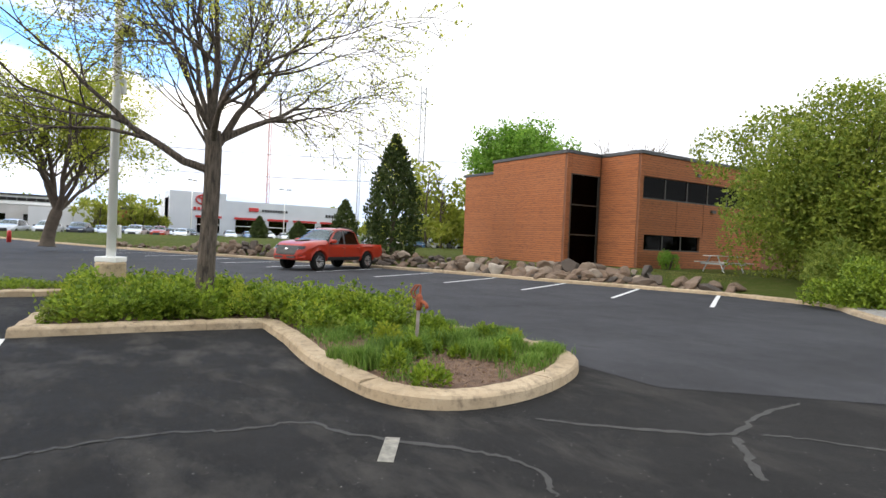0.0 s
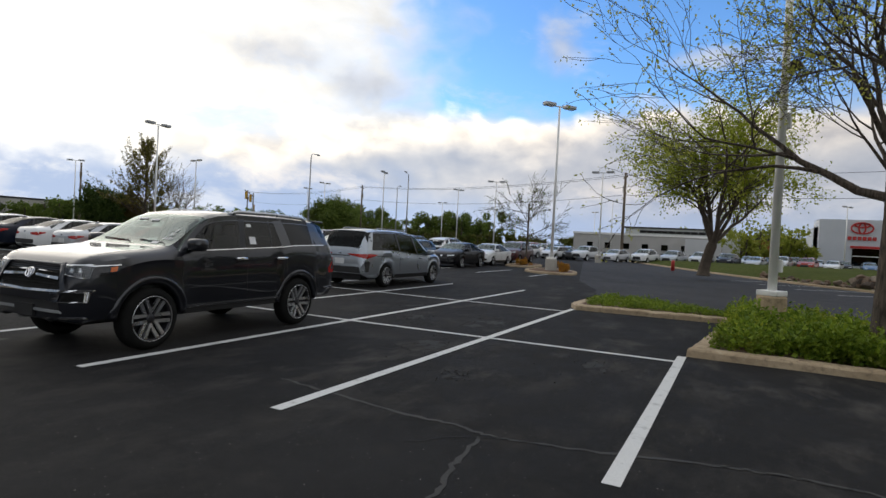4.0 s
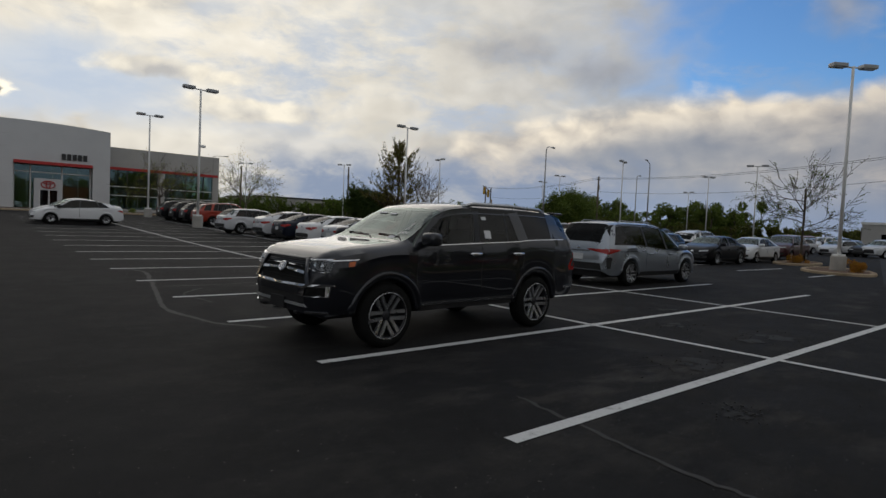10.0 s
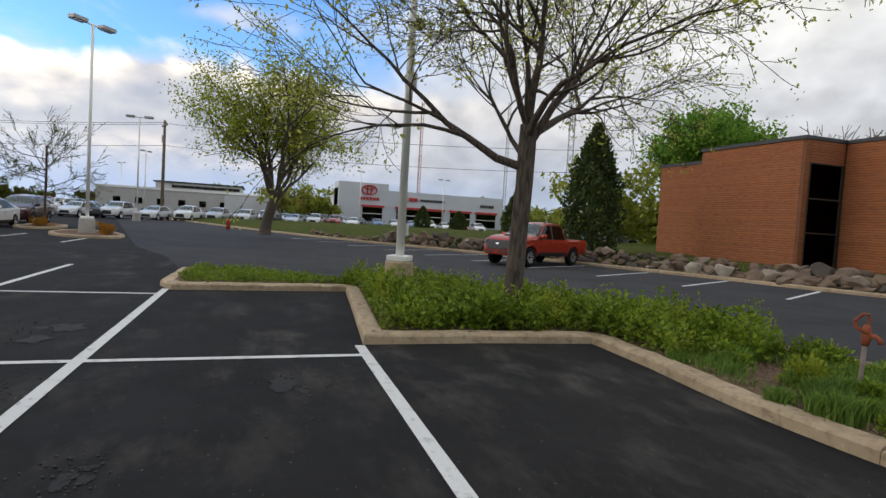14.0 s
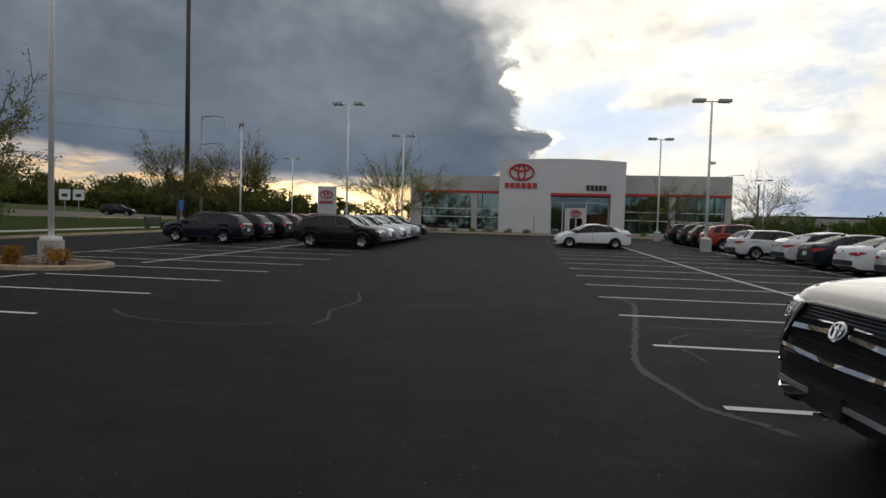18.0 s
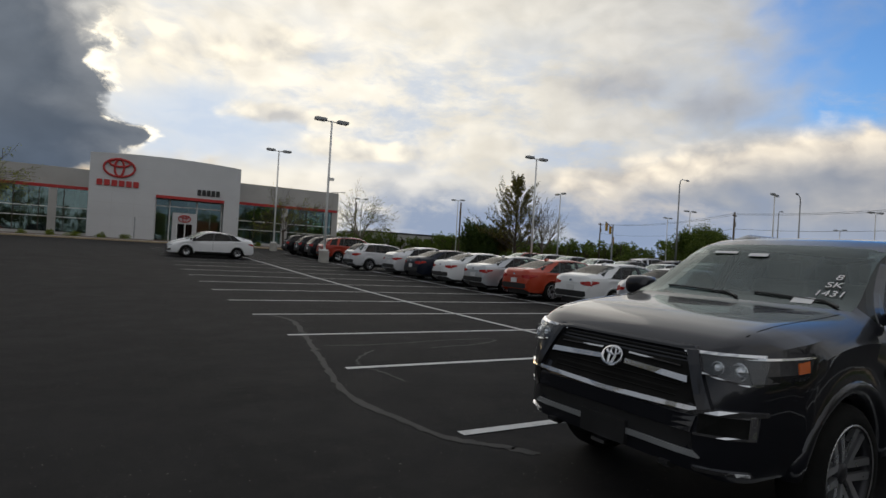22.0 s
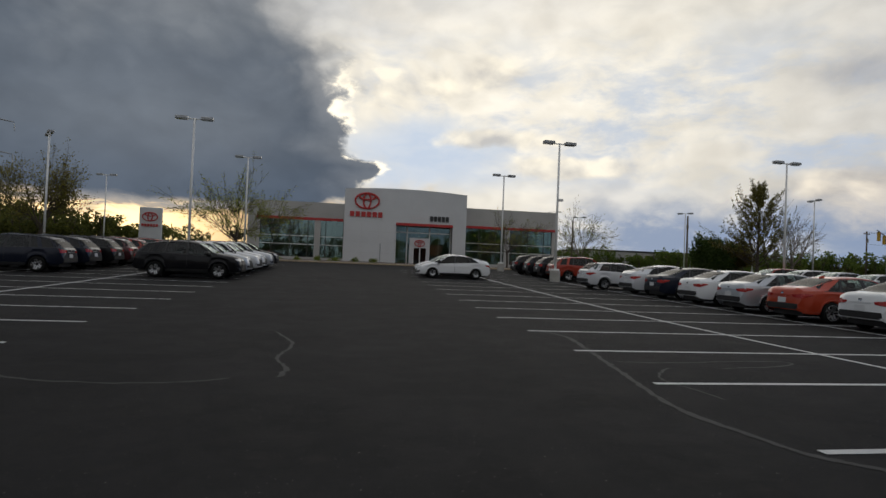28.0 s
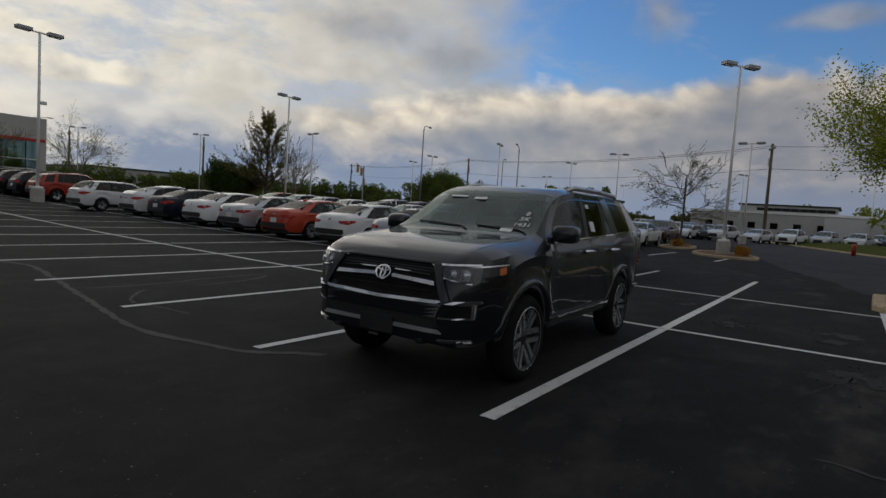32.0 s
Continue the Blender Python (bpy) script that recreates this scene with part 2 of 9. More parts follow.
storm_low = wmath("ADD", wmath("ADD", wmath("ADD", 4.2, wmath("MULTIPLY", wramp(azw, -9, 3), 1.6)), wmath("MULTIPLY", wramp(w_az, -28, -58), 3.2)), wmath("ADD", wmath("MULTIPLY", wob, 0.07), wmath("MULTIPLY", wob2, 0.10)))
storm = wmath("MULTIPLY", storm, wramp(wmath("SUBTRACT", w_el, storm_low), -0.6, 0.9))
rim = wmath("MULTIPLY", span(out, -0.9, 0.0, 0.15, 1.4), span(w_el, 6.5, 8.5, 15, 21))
storm_col = wmix(wramp(n_soft, 0.32, 0.68), (0.140, 0.170, 0.215), (0.225, 0.258, 0.305))
storm_col = wmix(wmath("MULTIPLY", wramp(w_el, 12, 5), 0.7), storm_col, (0.112, 0.150, 0.212))
storm_col = wmix(wmath("MULTIPLY", wramp(wmath("ADD", w_el, wmath("MULTIPLY", wob, 0.7)), 13, 30), 0.8), storm_col, (0.385, 0.405, 0.425))
storm_col = wmix(wmath("MULTIPLY", wramp(w_az, -45, -62), wmath("MULTIPLY", wmath("SUBTRACT", 1.0, wramp(w_el, 8, 16)), 0.7)), storm_col, (0.62, 0.60, 0.57))
storm_col = wmix(wmath("MULTIPLY", wramp(out, -7, 0), wmath("MULTIPLY", wramp(w_el, 11, 20), 0.55)), storm_col, (0.62, 0.60, 0.57))
storm_col = wmix(wmath("MULTIPLY", wramp(out, -6, 0), wmath("MULTIPLY", wramp(w_el, 4, 8), 0.40)), storm_col, (0.42, 0.44, 0.47))
storm_col = wtimes(storm_col, shade(relief, 0.93, 1.08))
col = wmix(storm, col, storm_col)
col = wmix(wmath("MULTIPLY", rim, wmath("MULTIPLY", wramp(n_fine, 0.42, 0.56), 0.9)), col, (2.0, 1.8, 1.42))
# sunset glow under the storm cloud
glow = wmath("MULTIPLY", wmath("SUBTRACT", 1.0, wramp(elw, 4.0, 8.0)), wmath("MULTIPLY", wramp(w_az, -80, -26), wmath("SUBTRACT", 1.0, wramp(azw, -3, 9))))
glow = wmath("MULTIPLY", glow, wmath("SUBTRACT", 1.0, storm))
n_streak = wnoise(wvec("MULTIPLY", stir, (1.0, 1.0, 5.5)), 7.0, 6.0, 0.55)
streak = wmath("MULTIPLY", wramp(n_streak, 0.47, 0.58), wramp(w_el, 1.5, 4.0))
core = wmath("SUBTRACT", 1.0, wramp(gauss(-21, 1.8, 9, 3.6), 0.1, 1.5))
glow_col = wmix(core, (0.98, 0.68, 0.36), (3.2, 2.3, 1.15))
col = wmix(glow, col, wmix(wmath("MULTIPLY", streak, 0.85), glow_col, (0.36, 0.35, 0.36)))
# ground haze below the horizon
col = wmix(wramp(w_el, -0.2, -2.0), col, (0.16, 0.17, 0.16))
w_bg = wn.new("ShaderNodeBackground")
wl.new(col, w_bg.inputs[0])
w_bg.inputs[1].default_value = WORLD_GAIN
w_out = wn.new("ShaderNodeOutputWorld")
wl.new(w_bg.outputs[0], w_out.inputs[0])

sun = new("sun", bpy.data.lights.new("sun", "SUN"))
sun.data.energy, sun.data.angle, sun.data.color = 0.6, radians(64), (1.0, 0.93, 0.84)
sun.matrix_world = look((0, 0, 60), (-math.sin(radians(SUN_AZ)) * 60, -math.cos(radians(SUN_AZ)) * 60, 60 - 60 * math.tan(radians(SUN_EL))))


# ---- materials ----
def ground_z(x, y):
    """The lot rises gently towards the dealership."""
    return 0.88 * (1 - math.exp(-(((y - 13) / 34) ** 2))) if y > 13 else 0.0


class Nodes:
    """Short hand for a Principled node material."""

    def __init__(self, name, rough=0.6, metal=0.0):
        self.m = bpy.data.materials.new(name)
        self.m.use_nodes = True
        self.t = self.m.node_tree
        self.b = self.t.nodes["Principled BSDF"]
        self.b.inputs["Roughness"].default_value = rough
        self.b.inputs["Metallic"].default_value = metal
        self._co = None

    def co(self, kind="Object"):
        n = self.t.nodes.new("ShaderNodeTexCoord")
        return n.outputs[kind]

    def pos(self):
        return self.t.nodes.new("ShaderNodeNewGeometry").outputs["Position"]

    def noise(self, vec, scale, detail=4.0, rough=0.55, stretch=None):
        if stretch:
            mp = self.t.nodes.new("ShaderNodeMapping")
            self.t.links.new(vec, mp.inputs[0])
            mp.inputs["Scale"].default_value = stretch
            vec = mp.outputs[0]
        n = self.t.nodes.new("ShaderNodeTexNoise")
        self.t.links.new(vec, n.inputs["Vector"])
        n.inputs["Scale"].default_value, n.inputs["Detail"].default_value = scale, detail
        n.inputs["Roughness"].default_value = rough
        return n.outputs[0]

    def ramp(self, v, lo, hi, a=0.0, b=1.0):
        n = self.t.nodes.new("ShaderNodeMapRange")
        self.t.links.new(v, n.inputs[0])
        for i, k in enumerate((lo, hi, a, b)):
            n.inputs[i + 1].default_value = k
        return n.outputs[0]

    def mix(self, f, a, b, blend="MIX"):
        n = self.t.nodes.new("ShaderNodeMix")
        n.data_type, n.blend_type = "RGBA", blend
        if isinstance(f, (int, float)):
            n.inputs[0].default_value = f
        else:
            self.t.links.new(f, n.inputs[0])
        for i, v in ((6, a), (7, b)):
            if isinstance(v, tuple):
                n.inputs[i].default_value = (*v, 1)
            else:
                self.t.links.new(v, n.inputs[i])
        return n.outputs[2]

    def math(self, op, a, b):
        n = self.t.nodes.new("ShaderNodeMath")
        n.operation = op
        for i, v in enumerate((a, b)):
            if isinstance(v, (int, float)):
                n.inputs[i].default_value = v
            else:
                self.t.links.new(v, n.inputs[i])
        return n.outputs[0]

    def rand(self):
        return self.t.nodes.new("ShaderNodeObjectInfo").outputs["Random"]

    def island(self):
        return self.t.nodes.new("ShaderNodeNewGeometry").outputs["Random Per Island"]

    def set(self, key, v):
        if isinstance(v, (int, float)):
            self.b.inputs[key].default_value = v
        elif isinstance(v, tuple):
            self.b.inputs[key].default_value = (*v, 1) if len(v) == 3 else v
        else:
            self.t.links.new(v, self.b.inputs[key])
        return self

    def bump(self, h, strength=0.3, dist=0.01):
        n = self.t.nodes.new("ShaderNodeBump")
        n.inputs["Strength"].default_value, n.inputs["Distance"].default_value = strength, dist
        self.t.links.new(h, n.inputs["Height"])
        self.t.links.new(n.outputs[0], self.b.inputs["Normal"])
        return self


def mottled(name, a, b, scale=3.0, rough=0.7, fine=60.0, bump=0.2, metal=0.0, dist=0.004, per=0.0):
    """Two colours mixed at two scales, with fine relief; per: change from object to object."""
    k = Nodes(name, rough, metal)
    co = k.pos()
    big, small = k.noise(co, scale, 4), k.noise(co, fine, 3)
    f = k.math("ADD", k.math("MULTIPLY", k.ramp(big, 0.3, 0.7), 0.65), k.math("MULTIPLY", small, 0.35))
    c = k.mix(f, a, b)
    if per:
        c = k.mix(1.0, c, k.mix(k.rand(), (1 - per,) * 3, (1 + per,) * 3), "MULTIPLY")
    k.set("Base Color", c).set("Roughness", k.ramp(small, 0.3, 0.7, max(rough - 0.1, 0.02), min(rough + 0.1, 1)))
    if bump:
        k.bump(small, bump, dist)
    return k.m


def paint(name, col, metal=0.35, rough=0.32, coat=0.8, flake=0.06):
    k = Nodes(name, rough, metal)
    co = k.co()
    fl = k.noise(co, 900, 1)
    dust = k.noise(co, 2.2, 4)
    c = k.mix(k.math("MULTIPLY", fl, flake * 4), col, tuple(min(1, v * 1.5 + 0.002) for v in col))
    c = k.mix(k.ramp(dust, 0.5, 0.8, 0.0, 0.02), c, (0.22, 0.21, 0.19))
    k.set("Base Color", c).set("Coat Weight", coat).set("Coat Roughness", 0.015).set("Specular IOR Level", 0.25 * coat)
    k.set("Roughness", k.ramp(dust, 0.3, 0.8, rough - 0.02, rough + 0.05))
    return k.m


def glass(name, tint, alpha_gloss=1.0, least=0.045, gloss=(1.0, 1.0, 1.0)):
    """Thin pane: tinted see-through with a Fresnel gloss."""
    m = bpy.data.materials.new(name)
    m.use_nodes = True
    t = m.node_tree
    t.nodes.clear()
    tr, gl = t.nodes.new("ShaderNodeBsdfTransparent"), t.nodes.new("ShaderNodeBsdfGlossy")
    tr.inputs[0].default_value = (*tint, 1)
    gl.inputs["Roughness"].default_value = 0.02
    gl.inputs[0].default_value = tuple(alpha_gloss * v for v in gloss) + (1,)
    fr, mx, o = t.nodes.new("ShaderNodeLayerWeight"), t.nodes.new("ShaderNodeMixShader"), t.nodes.new("ShaderNodeOutputMaterial")
    pw, ad = t.nodes.new("ShaderNodeMath"), t.nodes.new("ShaderNodeMath")
    pw.operation, ad.operation = "POWER", "MULTIPLY_ADD"
    pw.inputs[1].default_value = 5.0
    ad.inputs[1].default_value, ad.inputs[2].default_value = 1.0 - least, least
    t.links.new(fr.outputs["Facing"], pw.inputs[0])
    t.links.new(pw.outputs[0], ad.inputs[0])
    t.links.new(ad.outputs[0], mx.inputs[0])
    t.links.new(tr.outputs[0], mx.inputs[1])
    t.links.new(gl.outputs[0], mx.inputs[2])
    t.links.new(mx.outputs[0], o.inputs[0])
    return m


def asphalt(name, base, lighter, seed=0.0):
    k = Nodes(name, 0.86)
    co = k.pos()
    grain = k.noise(co, 180, 2, 0.7)
    stone = k.noise(co, 55, 3)
    patch = k.noise(co, 0.55, 5, 0.6)
    dusty = k.noise(co, 1.7, 6, 0.65)
    track = k.noise(co, 0.30, 4, 0.5, (1.0, 0.12, 1.0))
    smear = k.noise(co, 0.85, 7, 0.7, (0.8, 1.5, 1.0))
    speck = k.noise(co, 34, 2, 0.5)
    worn = k.noise(co, 0.16, 3, 0.5)
    c = k.mix(k.ramp(patch, 0.35, 0.70), base, tuple(v * 1.45 for v in base))
    c = k.mix(k.ramp(track, 0.52, 0.75, 0.0, 0.45), c, tuple(v * 0.68 for v in base))
    place = k.t.nodes.new("ShaderNodeSeparateXYZ")
    k.t.links.new(co, place.inputs[0])
    stalls = k.math("MULTIPLY", k.ramp(place.outputs[0], 2.0, 6.0, 0.30, 1.0), k.ramp(place.outputs[1], 10.0, 4.0, 0.30, 1.0))
    c = k.mix(k.math("MULTIPLY", k.math("MULTIPLY", k.ramp(smear, 0.50, 0.70, 0.0, 0.85), k.ramp(worn, 0.40, 0.58, 0.35, 1.0)), stalls), c, lighter)
    c = k.mix(k.ramp(dusty, 0.55, 0.72, 0.0, 0.28), c, tuple(v * 0.8 for v in lighter))
    c = k.mix(k.ramp(dusty, 0.44, 0.30, 0.0, 0.6), c, tuple(v * 0.5 for v in base))
    c = k.mix(k.ramp(grain, 0.60, 0.80, 0.0, 0.55), c, (0.11, 0.108, 0.104))
    c = k.mix(k.ramp(grain, 0.42, 0.25, 0.0, 0.6), c, tuple(v * 0.45 for v in base))
    c = k.mix(k.ramp(speck, 0.71, 0.74, 0.0, 0.55), c, (0.24, 0.23, 0.21))
    k.set("Base Color", c).set("Roughness", k.ramp(dusty, 0.3, 0.7, 0.74, 0.95)).set("Specular IOR Level", 0.09)
    k.bump(k.math("ADD", grain, k.math("MULTIPLY", stone, 0.8)), 0.45, 0.006)
    return k.m


M = {}
M["asphalt"] = asphalt("asphalt", (0.0165, 0.016, 0.0162), (0.080, 0.074, 0.066))
M["road"] = asphalt("new_asphalt", (0.040, 0.0405, 0.0445), (0.062, 0.062, 0.066))


def kerb_mat():
    k = Nodes("worn_kerb_concrete", 0.92)
    co = k.pos()
    big, mid, fine = k.noise(co, 1.1, 5, 0.6), k.noise(co, 9, 6, 0.7), k.noise(co, 85, 3, 0.75)
    c = k.mix(k.ramp(big, 0.3, 0.7), (0.34, 0.255, 0.160), (0.49, 0.385, 0.260))
    c = k.mix(k.ramp(mid, 0.50, 0.66, 0.0, 0.8), c, (0.20, 0.155, 0.105))
    c = k.mix(k.ramp(mid, 0.42, 0.28, 0.0, 0.5), c, (0.58, 0.51, 0.40))
    c = k.mix(k.ramp(fine, 0.56, 0.74, 0.0, 0.6), c, (0.16, 0.13, 0.095))
    c = k.mix(1.0, c, k.mix(k.rand(), (0.90, 0.89, 0.87), (1.08, 1.07, 1.05)), "MULTIPLY")
    k.set("Base Color", c).bump(k.math("ADD", fine, k.math("MULTIPLY", mid, 1.4)), 0.65, 0.012)
    return k.m


M["concrete"] = kerb_mat()
M["concrete_grey"] = mottled("grey_concrete", (0.33, 0.31, 0.28), (0.47, 0.45, 0.41), 2.5, 0.9, 60, 0.4, dist=0.006)
M["white_metal"] = mottled("white_painted_steel", (0.76, 0.76, 0.74), (0.85, 0.85, 0.83), 2.0, 0.45, 40, 0.05)
M["grey_metal"] = mottled("galvanised_steel", (0.30, 0.31, 0.32), (0.42, 0.43, 0.44), 3.0, 0.5, 50, 0.1, metal=0.6)
M["dark_metal"] = mottled("dark_bronze_metal", (0.05, 0.045, 0.04), (0.09, 0.08, 0.07), 4.0, 0.5, 50, 0.1, metal=0.4)


def bark_mat():
    k = Nodes("furrowed_bark", 0.95)
    co = k.pos()
    fur, mid, fine = k.noise(co, 26, 5, 0.65, (1.0, 1.0, 0.16)), k.noise(co, 5, 4, 0.6), k.noise(co, 90, 3, 0.7)
    c = k.mix(k.ramp(fur, 0.38, 0.62), (0.030, 0.022, 0.017), (0.135, 0.105, 0.080))
    c = k.mix(k.ramp(mid, 0.45, 0.7, 0.0, 0.5), c, (0.085, 0.075, 0.060))
    c = k.mix(k.ramp(fine, 0.55, 0.8, 0.0, 0.4), c, (0.17, 0.14, 0.11))
    k.set("Base Color", c).bump(k.math("ADD", fur, k.math("MULTIPLY", fine, 0.3)), 0.9, 0.03)
    return k.m


M["bark"] = bark_mat()
M["bark_pale"] = mottled("pale_bark", (0.14, 0.115, 0.09), (0.25, 0.21, 0.17), 6.0, 0.95, 35, 0.6, dist=0.02)
M["bark_dark"] = mottled("dark_bark", (0.05, 0.038, 0.028), (0.11, 0.085, 0.065), 6.0, 0.95, 35, 0.9, dist=0.02)
M["wood_pole"] = mottled("weathered_pole_wood", (0.10, 0.075, 0.055), (0.18, 0.14, 0.10), 3.0, 0.95, 30, 0.5)
M["mulch"] = mottled("mulch", (0.06, 0.034, 0.022), (0.22, 0.135, 0.085), 9.0, 1.0, 45, 1.0, dist=0.03)
M["gravel"] = mottled("gravel", (0.25, 0.23, 0.21), (0.45, 0.43, 0.40), 14.0, 0.95, 40, 1.0, dist=0.03)
M["tyre"] = mottled("tyre_rubber", (0.006, 0.006, 0.006), (0.013, 0.013, 0.012), 8.0, 0.85, 120, 0.2)
M["tyre"].node_tree.nodes["Principled BSDF"].inputs["Specular IOR Level"].default_value = 0.15
M["black_plastic"] = mottled("black_plastic", (0.010, 0.010, 0.011), (0.020, 0.020, 0.021), 6.0, 0.5, 200, 0.1)
M["seat"] = mottled("dark_upholstery", (0.02, 0.02, 0.022), (0.04, 0.04, 0.042), 6.0, 0.8, 90, 0.2)
M["chrome"] = mottled("chrome", (0.72, 0.73, 0.75), (0.82, 0.82, 0.84), 3.0, 0.10, 30, 0.0, metal=1.0)
M["alloy"] = mottled("machined_alloy", (0.50, 0.51, 0.53), (0.58, 0.59, 0.61), 2.0, 0.32, 9, 0.0, metal=0.9)
M["dark_alloy"] = mottled("dark_alloy", (0.025, 0.025, 0.028), (0.045, 0.045, 0.05), 6.0, 0.4, 60, 0.05, metal=0.6)
M["red_lens"] = mottled("red_lens", (0.30, 0.012, 0.010), (0.42, 0.020, 0.015), 6.0, 0.12, 40, 0.0)
M["clear_lens"] = mottled("clear_lens", (0.42, 0.44, 0.47), (0.62, 0.64, 0.66), 18.0, 0.08, 40, 0.0, metal=0.3)
M["amber_lens"] = mottled("amber_lens", (0.48, 0.10, 0.02), (0.58, 0.14, 0.03), 8.0, 0.15, 40, 0.0)
M["white_paper"] = mottled("white_paper", (0.72, 0.73, 0.74), (0.80, 0.80, 0.80), 10.0, 0.7, 60, 0.0)
M["plate"] = mottled("plate_paint", (0.60, 0.61, 0.62), (0.70, 0.70, 0.70), 10.0, 0.5, 60, 0.0)
M["car_glass"] = glass("tinted_car_glass", (0.24, 0.29, 0.28), 0.75, 0.05)
M["windscreen"] = glass("windscreen_glass", (0.60, 0.70, 0.67), 1.0, 0.10, (0.90, 1.0, 0.98))
M["privacy_glass"] = glass("privacy_car_glass", (0.05, 0.055, 0.06), 0.7, 0.05)
M["rear_glass"] = glass("heated_rear_glass", (0.10, 0.125, 0.12), 0.36, 0.05)
M["shop_glass"] = glass("storefront_glass", (0.50, 0.58, 0.57), 1.0, 0.17, (0.72, 0.95, 0.95))
M["dark_glass"] = glass("dark_window_glass", (0.05, 0.055, 0.06), 0.8)
M["cover_glass"] = glass("clear_lamp_cover", (0.90, 0.92, 0.93), 1.0, 0.05)
M["bright_lens"] = mottled("lamp_reflector", (0.55, 0.57, 0.60), (0.80, 0.82, 0.85), 30.0, 0.12, 60, 0.0, metal=0.8)
M["smoked_glass"] = glass("smoked_window_glass", (0.03, 0.03, 0.03), 0.10)
# near-black colour that paints the shade of unlit rooms behind windows
M["room_gloom"] = mottled("painted_room_gloom", (0.012, 0.012, 0.013), (0.022, 0.022, 0.022), 1.0, 0.9, 10, 0.0)
M["red_sign"] = mottled("red_sign_enamel", (0.42, 0.022, 0.022), (0.50, 0.035, 0.030), 1.5, 0.4, 30, 0.05)
M["black_sign"] = mottled("black_sign_enamel", (0.018, 0.018, 0.02), (0.03, 0.03, 0.032), 1.5, 0.4, 30, 0.05)
M["panel_white"] = mottled("white_metal_panel", (0.56, 0.57, 0.58), (0.66, 0.67, 0.68), 0.35, 0.45, 12, 0.05)
M["panel_blue"] = mottled("pale_blue_grey_panel", (0.50, 0.53, 0.57), (0.58, 0.61, 0.65), 0.3, 0.5, 12, 0.05)
M["chips"] = mottled("bark_chip", (0.12, 0.07, 0.045), (0.30, 0.20, 0.13), 30.0, 0.95, 90, 0.3)
M["panel_grey"] = mottled("pale_grey_stucco", (0.40, 0.39, 0.37), (0.50, 0.49, 0.47), 0.4, 0.85, 25, 0.2)
M["red_hydrant"] = mottled("worn_red_paint", (0.18, 0.032, 0.012), (0.32, 0.085, 0.030), 16.0, 0.75, 90, 0.5)
M["mast_red"] = mottled("faded_mast_paint", (0.42, 0.20, 0.17), (0.52, 0.30, 0.27), 0.3, 0.7, 20, 0.0)
M["rusty_pipe"] = mottled("rusting_pipe", (0.13, 0.095, 0.075), (0.27, 0.24, 0.21), 14.0, 0.8, 60, 0.3)
M["roof_trim"] = mottled("dark_roof_flashing", (0.022, 0.022, 0.024), (0.04, 0.04, 0.042), 2.0, 0.55, 20, 0.1)
M["yellow"] = mottled("yellow_paint", (0.55, 0.32, 0.03), (0.66, 0.40, 0.05), 3.0, 0.5, 30, 0.1)
M["blue_sign"] = mottled("blue_sign_enamel", (0.03, 0.13, 0.40), (0.04, 0.17, 0.48), 3.0, 0.4, 30, 0.0)


def stripe_mat():
    k = Nodes("worn_white_road_paint", 0.8)
    co = k.pos()
    wear, fine = k.noise(co, 6, 6, 0.7), k.noise(co, 90, 3, 0.7)
    c = k.mix(k.ramp(fine, 0.3, 0.8), (0.56, 0.56, 0.55), (0.72, 0.72, 0.71))
    f = k.math("MULTIPLY", k.ramp(wear, 0.54, 0.68), k.ramp(fine, 0.44, 0.58))
    k.set("Base Color", k.mix(f, c, (0.10, 0.10, 0.10)))
    k.bump(fine, 0.3, 0.004)
    return k.m


M["stripe"] = stripe_mat()
M["stub"] = mottled("worn_away_paint", (0.10, 0.095, 0.085), (0.34, 0.32, 0.27), 14.0, 0.9, 70, 0.3)


def leaf_mat(name, a, b, trans=0.35):
    k = Nodes(name, 0.55)
    r = k.island()
    c = k.mix(r, a, b)
    big = k.noise(k.pos(), 0.9, 3)
    c = k.mix(1.0, c, k.mix(k.ramp(big, 0.3, 0.7), (0.7, 0.72, 0.7), (1.25, 1.2, 1.1)), "MULTIPLY")
    k.set("Base Color", c).set("Specular IOR Level", 0.25)
    tl = k.t.nodes.new("ShaderNodeBsdfTranslucent")
    k.t.links.new(c, tl.inputs[0])
    mx, o = k.t.nodes.new("ShaderNodeMixShader"), k.t.nodes["Material Output"]
    mx.inputs[0].default_value = trans
    k.t.links.new(k.b.outputs[0], mx.inputs[1])
    k.t.links.new(tl.outputs[0], mx.inputs[2])
    k.t.links.new(mx.outputs[0], o.inputs[0])
    return k.m


M["leaf_locust"] = leaf_mat("young_locust_leaf", (0.34, 0.38, 0.06), (0.56, 0.56, 0.14), 0.6)
M["leaf_spring"] = leaf_mat("spring_leaf", (0.19, 0.24, 0.03), (0.36, 0.38, 0.07), 0.5)
M["leaf_deep"] = leaf_mat("deep_green_leaf", (0.11, 0.25, 0.025), (0.25, 0.42, 0.07), 0.5)
M["leaf_bush"] = leaf_mat("bush_leaf", (0.12, 0.18, 0.025), (0.27, 0.32, 0.06), 0.5)
M["leaf_cypress"] = leaf_mat("evergreen_spray", (0.03, 0.055, 0.014), (0.075, 0.10, 0.025), 0.2)
M["leaf_bed"] = leaf_mat("bed_leaf", (0.085, 0.150, 0.012), (0.26, 0.35, 0.035), 0.30)
M["leaf_lime"] = leaf_mat("lime_leaf", (0.24, 0.31, 0.03), (0.40, 0.43, 0.05), 0.58)
M["blade"] = leaf_mat("grass_blade", (0.085, 0.175, 0.025), (0.20, 0.30, 0.065))
